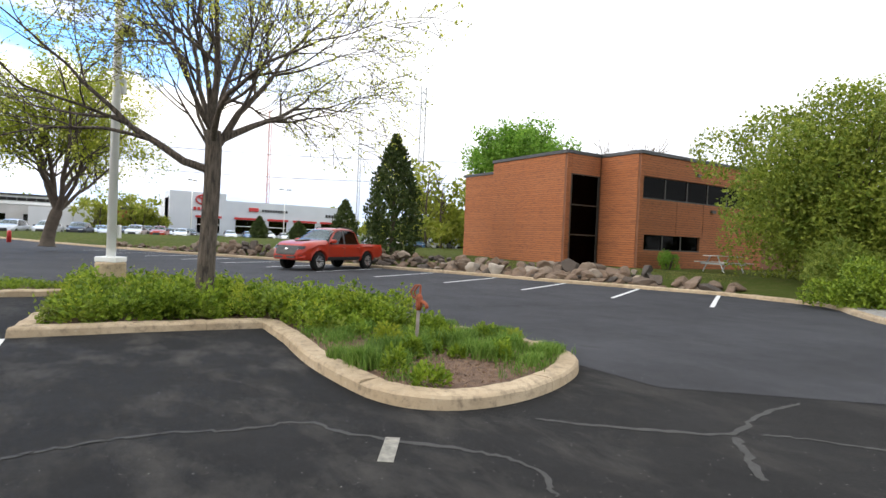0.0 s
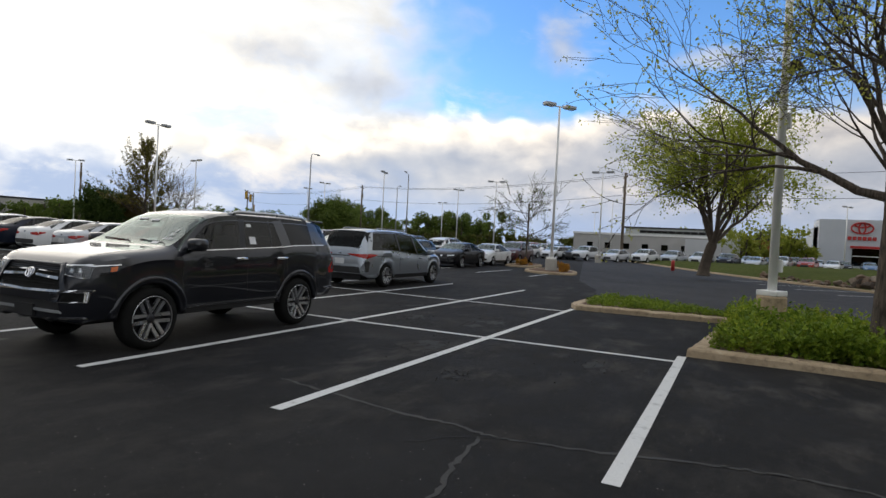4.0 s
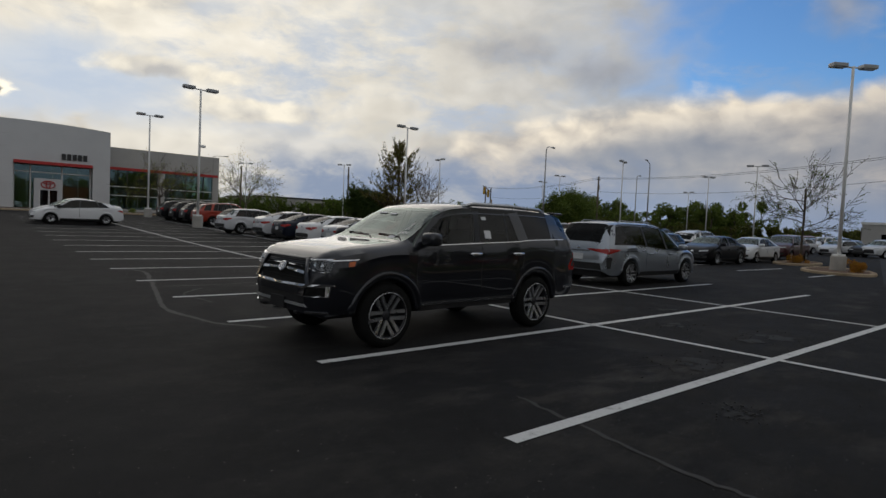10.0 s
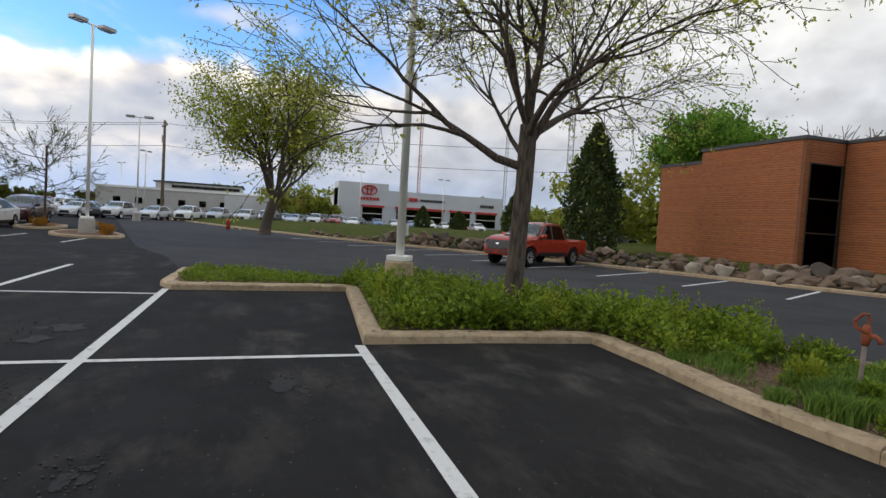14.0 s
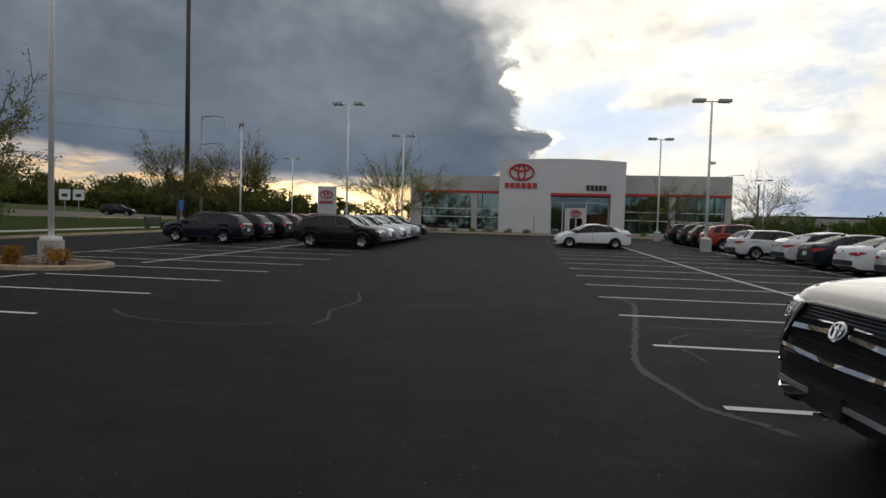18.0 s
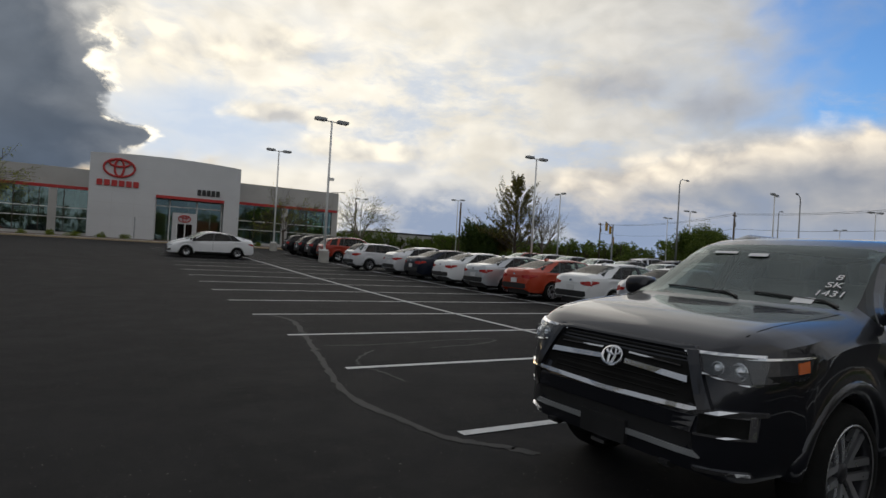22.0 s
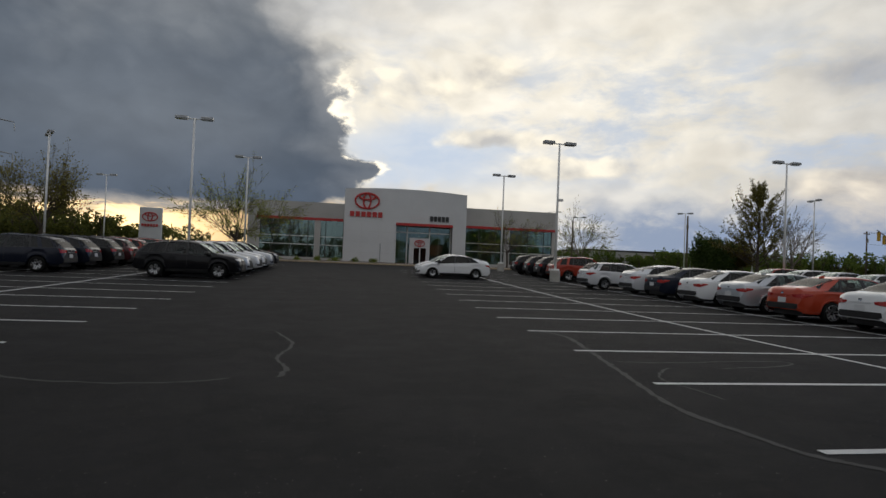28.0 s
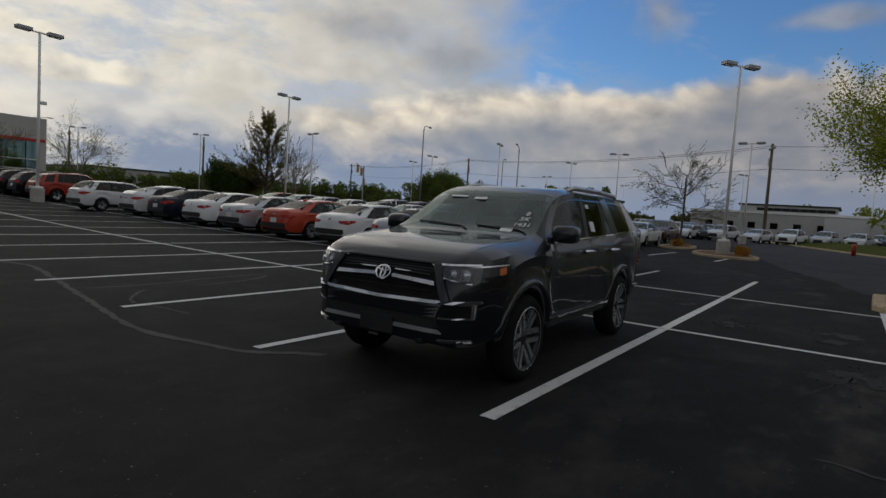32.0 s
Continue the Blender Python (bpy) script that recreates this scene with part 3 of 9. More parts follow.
M["blade_dry"] = leaf_mat("dry_turf_blade", (0.12, 0.14, 0.035), (0.24, 0.23, 0.075))
M["leaf_rust"] = leaf_mat("rust_shrub_leaf", (0.30, 0.13, 0.012), (0.50, 0.26, 0.03))
M["leaf_wood"] = leaf_mat("wood_edge_leaf", (0.065, 0.082, 0.018), (0.17, 0.175, 0.042), 0.5)
M["leaf_tree"] = leaf_mat("street_tree_leaf", (0.07, 0.12, 0.02), (0.17, 0.22, 0.045), 0.45)
M["leaf_dark"] = leaf_mat("dark_tree_leaf", (0.035, 0.070, 0.014), (0.090, 0.130, 0.030), 0.35)
M["leaf_rusty"] = leaf_mat("budding_leaf", (0.12, 0.085, 0.02), (0.20, 0.15, 0.035), 0.4)
M["leaf_bronze"] = leaf_mat("bronze_leaf", (0.11, 0.105, 0.025), (0.24, 0.21, 0.05), 0.45)


def grass_mat(name, a, b, dry):
    k = Nodes(name, 0.95)
    co = k.pos()
    big, mid, fine = k.noise(co, 0.12, 4), k.noise(co, 2.2, 5), k.noise(co, 45, 3, 0.7)
    c = k.mix(k.ramp(fine, 0.3, 0.7), a, b)
    c = k.mix(k.ramp(mid, 0.5, 0.75, 0.0, 0.7), c, dry)
    c = k.mix(k.ramp(big, 0.4, 0.65, 0.0, 0.35), c, tuple(v * 0.7 for v in a))
    k.set("Base Color", c).set("Specular IOR Level", 0.04).bump(fine, 0.8, 0.04)
    return k.m


M["grass"] = grass_mat("mown_grass", (0.048, 0.066, 0.014), (0.090, 0.108, 0.026), (0.15, 0.12, 0.05))
M["grass_green"] = grass_mat("verge_grass", (0.032, 0.048, 0.011), (0.062, 0.080, 0.020), (0.085, 0.085, 0.028))
M["earth"] = grass_mat("far_ground", (0.045, 0.07, 0.025), (0.09, 0.11, 0.045), (0.15, 0.12, 0.07))


def stone_mat():
    k = Nodes("field_stone", 0.9)
    co = k.pos()
    r = k.rand()
    warm = k.mix(k.ramp(r, 0.0, 0.5), (0.060, 0.050, 0.043), (0.19, 0.125, 0.082))
    pale = k.mix(k.ramp(r, 0.84, 0.99), warm, (0.33, 0.27, 0.21))
    mid, fine = k.noise(co, 4.5, 6, 0.65), k.noise(co, 40, 4, 0.7)
    c = k.mix(k.ramp(mid, 0.35, 0.7), pale, k.mix(0.5, pale, (0.045, 0.04, 0.035)))
    c = k.mix(k.ramp(fine, 0.55, 0.8, 0.0, 0.5), c, (0.30, 0.27, 0.23))
    k.set("Base Color", c).bump(k.math("ADD", fine, mid), 0.7, 0.03)
    return k.m


M["stone"] = stone_mat()
M["street"] = mottled("tan_street_concrete", (0.15, 0.125, 0.10), (0.22, 0.19, 0.155), 0.4, 0.9, 20, 0.2)
M["street"].node_tree.nodes["Principled BSDF"].inputs["Specular IOR Level"].default_value = 0.05
M["pale_stone"] = mottled("pale_granite", (0.28, 0.24, 0.20), (0.46, 0.40, 0.33), 4.0, 0.9, 45, 0.7, dist=0.02)
M["lamp_dark"] = mottled("smoked_lamp_lens", (0.012, 0.012, 0.014), (0.03, 0.031, 0.034), 25.0, 0.07, 60, 0.0)


def brick_mat():
    k = Nodes("red_brick", 0.9)
    co = k.pos()
    per = k.rand()
    fine, mid = k.noise(co, 30, 4, 0.7), k.noise(co, 0.7, 4)
    run = k.noise(co, 3.2, 5, 0.7, (1.0, 1.0, 7.0))
    c = k.mix(fine, (0.29, 0.092, 0.032), (0.42, 0.155, 0.058))
    c = k.mix(k.ramp(mid, 0.4, 0.7, 0.0, 0.4), c, (0.38, 0.150, 0.064))
    c = k.mix(k.ramp(run, 0.50, 0.60, 0.0, 0.75), c, (0.19, 0.072, 0.036))
    c = k.mix(1.0, c, k.mix(per, (0.92, 0.91, 0.90), (1.07, 1.06, 1.05)), "MULTIPLY")
    k.set("Base Color", c).bump(fine, 0.5, 0.006)
    return k.m


M["brick"] = brick_mat()
M["mortar"] = mottled("mortar", (0.13, 0.055, 0.030), (0.21, 0.095, 0.052), 1.0, 0.95, 40, 0.4)


# ---- mesh helpers ----
def mesh_of(bm, name, mats, smooth=False):
    me = bpy.data.meshes.new(name)
    bm.normal_update()
    bm.to_mesh(me)
    bm.free()
    for m in mats if isinstance(mats, (list, tuple)) else [mats]:
        me.materials.append(m)
    if smooth:
        me.polygons.foreach_set("use_smooth", [True] * len(me.polygons))
    return me


def part(name, bm, material, parent, label="", smooth=False):
    ob = new(name, mesh_of(bm, name, material, smooth))
    ob.parent = parent
    return tagged(ob, label)


def thing(name, label, category, loc=(0, 0, 0), rz=0.0, group="", kind="", bm=None, material=None, smooth=False):
    ob = new(name, mesh_of(bm, name, material, smooth) if bm else None)
    ob.matrix_world = pose(*loc, 0, 0, rz)
    return tagged(ob, label, category, group, kind)


def box(bm, x0, x1, y0, y1, z0, z1, bevel=0.0, m=None):
    r = bmesh.ops.create_cube(bm, size=1.0)
    vs = r["verts"]
    for v in vs:
        v.co = Vector(((x0 + x1) / 2 + v.co.x * (x1 - x0), (y0 + y1) / 2 + v.co.y * (y1 - y0), (z0 + z1) / 2 + v.co.z * (z1 - z0)))
    if bevel:
        es = list({e for v in vs for e in v.link_edges})
        r2 = bmesh.ops.bevel(bm, geom=es, offset=bevel, segments=2, affect="EDGES", profile=0.5)
        vs = list({v for f in r2["faces"] for v in f.verts} | {v for v in vs if v.is_valid})
    if m is not None:
        bmesh.ops.transform(bm, matrix=m, verts=[v for v in vs if v.is_valid])
    return vs


def boxed(x0, x1, y0, y1, z0, z1, bevel=0.0, m=None):
    bm = bmesh.new()
    box(bm, x0, x1, y0, y1, z0, z1, bevel, m)
    return bm


def tube(bm, pts, radii, segs=8, cap=True):
    """A tapered tube along points."""
    rings, up = [], None
    for i, p in enumerate(pts):
        a, b = pts[max(i - 1, 0)], pts[min(i + 1, len(pts) - 1)]
        d = (Vector(b) - Vector(a)).normalized()
        if up is None:
            up = Vector((0, 0, 1)) if abs(d.z) < 0.9 else Vector((1, 0, 0))
        s = d.cross(up).normalized()
        up = s.cross(d).normalized()
        rings.append([bm.verts.new(Vector(p) + (s * math.cos(k * 2 * math.pi / segs) + up * math.sin(k * 2 * math.pi / segs)) * radii[i]) for k in range(segs)])
    for r0, r1 in zip(rings, rings[1:]):
        for k in range(segs):
            bm.faces.new((r0[k], r0[(k + 1) % segs], r1[(k + 1) % segs], r1[k]))
    if cap:
        bm.faces.new(rings[0][::-1])
        bm.faces.new(rings[-1])
    return rings


def tubed(pts, radii, segs=8):
    bm = bmesh.new()
    tube(bm, pts, radii if isinstance(radii, (list, tuple)) else [radii] * len(pts), segs)
    return bm


def pillow(bm, at, half, power=0.55, n=10):
    """A rounded block: a ball squared off towards its box."""
    r = bmesh.ops.create_uvsphere(bm, u_segments=2 * n, v_segments=n, radius=1.0)
    for v in r["verts"]:
        v.co = Vector(at) + Vector([math.copysign(abs(c) ** power, c) * h for c, h in zip(v.co, half)])
    return r["verts"]


def lathe(bm, prof, segs=28, axis="y", centre=(0, 0, 0)):
    """prof: (radius, along) pairs turned round the axis."""
    rings = []
    for r, a in prof:
        ring = []
        for k in range(segs):
            c, s = math.cos(2 * math.pi * k / segs) * r, math.sin(2 * math.pi * k / segs) * r
            co = (c, a, s) if axis == "y" else (c, s, a)
            ring.append(bm.verts.new(Vector(co) + Vector(centre)))
        rings.append(ring)
    for r0, r1 in zip(rings, rings[1:]):
        for k in range(segs):
            bm.faces.new((r0[k], r0[(k + 1) % segs], r1[(k + 1) % segs], r1[k]))
    return rings


PROFILES = {}


def interp(table, x):
    """Height of a profile at x: a smooth curve through its points that never overshoots."""
    key = tuple(table)
    if key not in PROFILES:
        xs, ys = (np.array(v, float) for v in zip(*table))
        h, m = np.diff(xs), np.diff(ys) / np.diff(xs)
        d = np.concatenate([[m[0]], np.where(m[1:] * m[:-1] > 0, 2 * m[1:] * m[:-1] / np.where(m[1:] + m[:-1] == 0, 1, m[1:] + m[:-1]), 0.0), [m[-1]]])
        g = np.linspace(xs[0], xs[-1], 1200)
        i = np.clip(np.searchsorted(xs, g) - 1, 0, len(h) - 1)
        t = (g - xs[i]) / h[i]
        v = (2 * t ** 3 - 3 * t ** 2 + 1) * ys[i] + (t ** 3 - 2 * t ** 2 + t) * h[i] * d[i] + (3 * t ** 2 - 2 * t ** 3) * ys[i + 1] + (t ** 3 - t ** 2) * h[i] * d[i + 1]
        PROFILES[key] = (xs[0], (xs[-1] - xs[0]) / 1199, v.tolist())
    x0, step, v = PROFILES[key]
    u = min(max((x - x0) / step, 0.0), 1199.0)
    i = min(int(u), 1198)
    return v[i] + (v[i + 1] - v[i]) * (u - i)


def words(name, text, size, m, material, parent, label="", depth=0.004):
    """Raised lettering in the built-in font, turned into a mesh."""
    cu = bpy.data.curves.new(name, "FONT")
    cu.body, cu.size, cu.extrude, cu.align_x, cu.align_y = text, size, depth, "CENTER", "CENTER"
    tmp = new("text_tmp", cu)
    bpy.context.view_layer.update()
    me = bpy.data.meshes.new_from_object(tmp.evaluated_get(bpy.context.evaluated_depsgraph_get()))
    bpy.data.objects.remove(tmp)
    me.materials.clear()
    me.materials.append(material)
    ob = new(name, me)
    ob.parent = parent
    ob.matrix_basis = m
    return tagged(ob, label)


# ---- ground, lot, kerbs, stripes ----
XS = [-1600, -500, -220, -120, -80] + list(range(-60, 141, 4)) + [160, 220, 320, 600, 1600]
YS = [-1600, -500, -200, -100, -60, -40, -20, 0, 8, 12] + [12 + 3 * k for k in range(1, 27)] + [96, 110, 140, 200, 400, 800, 1600]


def lattice(xs, ys, dz):
    bm = bmesh.new()
    vs = [[bm.verts.new((x, y, ground_z(x, y) + dz)) for y in ys] for x in xs]
    for i in range(len(xs) - 1):
        for j in range(len(ys) - 1):
            bm.faces.new((vs[i][j], vs[i + 1][j], vs[i + 1][j + 1], vs[i][j + 1]))
    return bm


ground = thing("ground", "flat grassy open land around the lots", "ground", kind="structure", bm=lattice(XS, YS, -0.06), material=M["earth"])
LX = [x for x in XS if -24 < x < 130]
LX = [-24] + LX
lot = thing("parking_lot", "weathered dark asphalt lot with faint dusty patches", "asphalt", kind="structure",
            bm=lattice(LX, [-45] + [y for y in YS if -45 < y < 72] + [72], 0.0), material=M["asphalt"])


def flat_poly(pts, dz, inset=None):
    bm = bmesh.new()
    bm.faces.new([bm.verts.new((x, y, ground_z(x, y) + dz)) for x, y in pts])
    bmesh.ops.triangulate(bm, faces=bm.faces[:])
    return bm


DIAG = [(9.3, -18.4), (12.3, -18.3), (14.8, -17.1), (17.4, -15.7), (20.1, -14.6), (22.9, -13.2), (26.7, -11.2), (32.0, -8.3), (38.0, -4.2), (44.5, -0.7), (51.0, 2.4), (61, 6.5), (76, 12.5), (91, 18)]
lane = thing("road", "newer smooth blue-black asphalt drive lane", "road", kind="structure", bm=flat_poly(
    [(3.3, -7.0), (4.8, -5.2), (9.2, -5.1), (12.6, -3.2), (15.6, -0.5), (18.0, 2.2), (18.8, 4.1), (22, 4.8), (27, 6.6), (60, 14), (75, 18), (76, 12.4), (61, 6.4), (51, 2.2),
     (44.5, -0.9), (38, -4.4), (32, -8.5), (22.9, -13.4), (12.3, -18.5), (9.3, -18.6), (5.6, -15.2), (2.8, -11.5)], 0.004), material=M["road"])


def strip(x0, y0, x1, y1, w, dz=0.006, n=1):
    bm = bmesh.new()
    d = Vector((x1 - x0, y1 - y0)).normalized()
    s = Vector((-d.y, d.x)) * w / 2
    n = max(n, int(math.hypot(x1 - x0, y1 - y0) / 3) if y1 > 12 or y0 > 12 else 1)
    prev = None
    for i in range(n + 1):
        x, y = x0 + (x1 - x0) * i / n, y0 + (y1 - y0) * i / n
        row = [bm.verts.new((x + k * s.x, y + k * s.y, ground_z(x, y) + dz)) for k in (-1, 1)]
        if prev:
            bm.faces.new((prev[0], row[0], row[1], prev[1]))
        prev = row
    return bm


RIGHT = [9.14 + 2.65 * k for k in range(0, 17)]
part("stripe", strip(4.5, 1.05, 9.83, 1.0, 0.125), M["stripe"], lot)
part("stripe", strip(4.46, 3.88, 14.75, 3.84, 0.125), M["stripe"], lot)
part("stripe", strip(4.36, 6.51, 18.95, 6.51, 0.125), M["stripe"], lot)
for y in RIGHT:
    part("stripe", strip(4.36, y, 19.0 if y < 37 else 14.05, y + 0.02, 0.11), M["stripe"], lot)
part("stripe", strip(9.33, 1.05, 9.17, 6.5, 0.11, 0.008), M["stripe"], lot)
part("stripe", strip(9.17, 6.5, 9.17, 51.6, 0.11, 0.008), M["stripe"], lot)
part("stripe", strip(14.06, 3.9, 14.06, 51.6, 0.11, 0.008), M["stripe"], lot)
LEFT = [9.04 + 2.67 * k for k in range(-2, 17)]
for y in LEFT:
    x_end = -14.3 if not 16 < y < 18.5 else -9.3
    part("stripe", strip(-4.55, y, x_end, y, 0.11), M["stripe"], lot)
for x in (-9.4, -14.3):
    part("stripe", strip(x, 3.7, x, 16.9, 0.11, 0.008), M["stripe"], lot)
    part("stripe", strip(x, 21.0, x, 51.7, 0.11, 0.008), M["stripe"], lot)
BAYS = [(22.85, -7.7, 25.2, -11.7), (20.2, -9.0, 22.6, -13.0), (17.65, -10.45, 19.95, -14.5), (14.95, -11.66, 17.15, -15.6), (12.4, -12.94, 14.8, -17.0), (10.0, -14.1, 12.4, -18.15),
        (25.5, -6.4, 27.9, -10.3), (28.2, -5.1, 30.5, -9.0), (30.9, -3.8, 33.2, -7.5), (33.6, -2.4, 35.9, -6.0), (36.3, -1.0, 38.6, -4.4), (39.0, 0.3, 41.2, -2.6)]
for b in BAYS:
    part("stripe", strip(*b, 0.12, 0.009), M["stripe"], lane)
part("stripe", strip(4.2, -1.62, 4.6, -1.88, 0.11), M["stub"], lot, "almost worn-away stub of white paint")
for y in (9.0, 11.7, 14.4, 17.1, 19.8):
    part("stripe", strip(27.0, y, 32.0, y, 0.11), M["stripe"], lot)

# sealed cracks in the old asphalt
M["sealer"] = mottled("crack_filler", (0.024, 0.0235, 0.023), (0.046, 0.044, 0.041), 5.0, 0.85, 70, 0.4)
M["crack"] = mottled("open_crack", (0.008, 0.008, 0.008), (0.016, 0.016, 0.016), 5.0, 0.9, 70, 0.4)


def crack(pts, w, mat, seed):
    rnd = random.Random(seed)
    bm = bmesh.new()
    fine = []
    for _ in range(2):
        cut = [pts[0]]
        for (x0, y0), (x1, y1) in zip(pts, pts[1:]):
            cut += [(0.75 * x0 + 0.25 * x1, 0.75 * y0 + 0.25 * y1), (0.25 * x0 + 0.75 * x1, 0.25 * y0 + 0.75 * y1)]
        pts = cut + [pts[-1]]
    for (x0, y0), (x1, y1) in zip(pts, pts[1:]):
        n = max(2, int(math.hypot(x1 - x0, y1 - y0) / 0.10))
        for i in range(n):
            fine.append((x0 + (x1 - x0) * i / n + rnd.gauss(0, 0.012), y0 + (y1 - y0) * i / n + rnd.gauss(0, 0.012)))
    prev = None
    for i, (x, y) in enumerate(fine):
        a, b = fine[max(i - 1, 0)], fine[min(i + 1, len(fine) - 1)]
        d = Vector((b[0] - a[0], b[1] - a[1])).normalized()
        k = w * (0.45 + 0.45 * rnd.random() + 0.5 * abs(noise.noise(Vector((x * 1.7, y * 1.7, seed))))) * min(1, i / 3, (len(fine) - 1 - i) / 3)
        row = [bm.verts.new((x - d.y * s * k / 2, y + d.x * s * k / 2, ground_z(x, y) + 0.004)) for s in (-1, 1)]
        if prev:
            bm.faces.new((prev[0], row[0], row[1], prev[1]))
        prev = row
    return part("crack_seal" if mat is M["sealer"] else "crack", bm, mat, lot)


crack([(4.6, 17.2), (5.0, 16.3), (4.6, 14.3), (4.2, 12.1), (3.96, 11.0), (3.92, 10.3), (4.06, 9.7), (4.16, 9.1), (4.42, 8.84), (4.7, 8.5)], 0.115, M["sealer"], 3)
crack([(5.2, 12.9), (4.75, 12.4), (4.55, 11.9), (4.74, 11.45), (4.75, 10.9)], 0.05, M["sealer"], 4)
crack([(4.6, 13.4), (5.43, 13.3), (6.7, 13.55), (7.95, 13.6), (7.4, 13.1), (6.0, 12.9)], 0.06, M["sealer"], 15)
crack([(-0.9, 16.2), (-0.35, 14.6), (-0.6, 13.4), (-0.3, 12.6), (-0.37, 12.0)], 0.07, M["sealer"], 5)
crack([(-3.9, 12.5), (-3.2, 11.85), (-2.3, 11.65), (-1.3, 11.7), (-0.9, 11.95)], 0.07, M["sealer"], 6)
crack([(5.3, 4.6), (5.15, 3.7), (5.0, 2.9), (5.03, 2.45), (4.9, 2.1), (5.0, 1.5), (5.3, 0.5), (5.38, 0.0), (5.38, -0.5), (5.2, -0.9), (5.3, -1.4), (4.8, -1.6), (4.3, -2.1), (4.0, -2.4), (3.6, -2.5), (3.3, -2.3)], 0.055, M["sealer"], 7)
crack([(4.85, 2.12), (4.2, 2.04), (3.7, 1.93), (3.0, 1.9)], 0.05, M["sealer"], 8)
crack([(4.5, -3.2), (4.2, -3.5), (3.8, -4.0), (3.47, -4.4), (3.75, -5.2), (3.8, -6.1)], 0.07, M["sealer"], 9)
crack([(3.47, -4.4), (3.1, -4.0), (2.85, -3.7)], 0.09, M["sealer"], 10)
crack([(3.42, -4.65), (3.1, -5.0), (2.7, -5.25), (2.2, -5.6)], 0.05, M["sealer"], 16)
crack([(5.3, 0.5), (5.38, 0.0), (5.36, -0.5)], 0.016, M["crack"], 11)
crack([(4.4, 2.6), (4.9, 2.1), (5.0, 1.5)], 0.016, M["crack"], 12)
crack([(6.9, 4.75), (8.1, 4.33), (8.6, 4.2)], 0.03, M["crack"], 13)


def broken(x, y, r, seed):
    """A patch of broken surface: a dark ragged scar with loose grains."""
    rnd = random.Random(seed)
    bm = bmesh.new()
    for q in range(5):
        cx, cy = x + rnd.gauss(0, r * 0.8), y + rnd.gauss(0, r * 0.45)
        rr = r * rnd.uniform(0.25, 0.6)
        ring = []
        for a in range(14):
            k = rr * rnd.uniform(0.55, 1.2)
            px, py = cx + 1.5 * k * math.cos(a * 0.4488), cy + k * math.sin(a * 0.4488)
            ring.append(bm.verts.new((px, py, ground_z(px, py) + 0.004 + 0.0006 * q)))
        bm.faces.new(ring)
    part("broken_patch", bm, M["crack"], lot)
    bm = bmesh.new()
    for _ in range(46):
        px, py, s = x + rnd.gauss(0, r * 1.7), y + rnd.gauss(0, r * 1.1), rnd.uniform(0.004, 0.010)
        box(bm, -s, s, -s * 0.8, s * 0.8, -s * 0.4, s * 0.7, 0, Matrix.Translation((px, py, ground_z(px, py) + 0.006)) @ Matrix.Rotation(rnd.random() * 6, 4, "Z"))
    part("loose_grit", bm, M["sealer"], lot)


for i, (x, y, r) in enumerate(((10.8, 4.5, 0.30), (8.1, 4.3, 0.26), (8.3, 1.9, 0.22), (10.4, 5.8, 0.2), (6.6, 3.2, 0.12), (12.1, 6.9, 0.2))):
    broken(x, y, r, 40 + i)


def offset_path(pts, d, closed):
    out, n = [], len(pts)
    for i in range(n):
        a = pts[(i - 1) % n] if closed or i else pts[i]
        b = pts[(i + 1) % n] if closed or i < n - 1 else pts[i]
        v = Vector((b[0] - a[0], b[1] - a[1])).normalized()
        out.append((pts[i][0] - v.y * d, pts[i][1] + v.x * d))
    return out


def smooth_path(pts, closed, times=2):
    for _ in range(times):
        out, n = [], len(pts)
        for i in range(n if closed else n - 1):
            a, b = Vector(pts[i]), Vector(pts[(i + 1) % n])
            out += [tuple(a * 0.75 + b * 0.25), tuple(a * 0.25 + b * 0.75)]
        pts = out if closed else [pts[0]] + out + [pts[-1]]
    return pts


def along(pts, closed, step):
    """Evenly spaced points along a path."""
    p = [Vector(q) for q in pts] + ([Vector(pts[0])] if closed else [])
    cum = [0.0]
    for a, b in zip(p, p[1:]):
        cum.append(cum[-1] + (b - a).length)
    n = max(2, round(cum[-1] / step))
    out = []
    for i in range(n + 1):
        s = cum[-1] * i / n
        k = min(max(np.searchsorted(cum, s, side="right") - 1, 0), len(p) - 2)
        f = (s - cum[k]) / max(cum[k + 1] - cum[k], 1e-9)
        out.append(tuple(p[k].lerp(p[k + 1], f)))
    return out


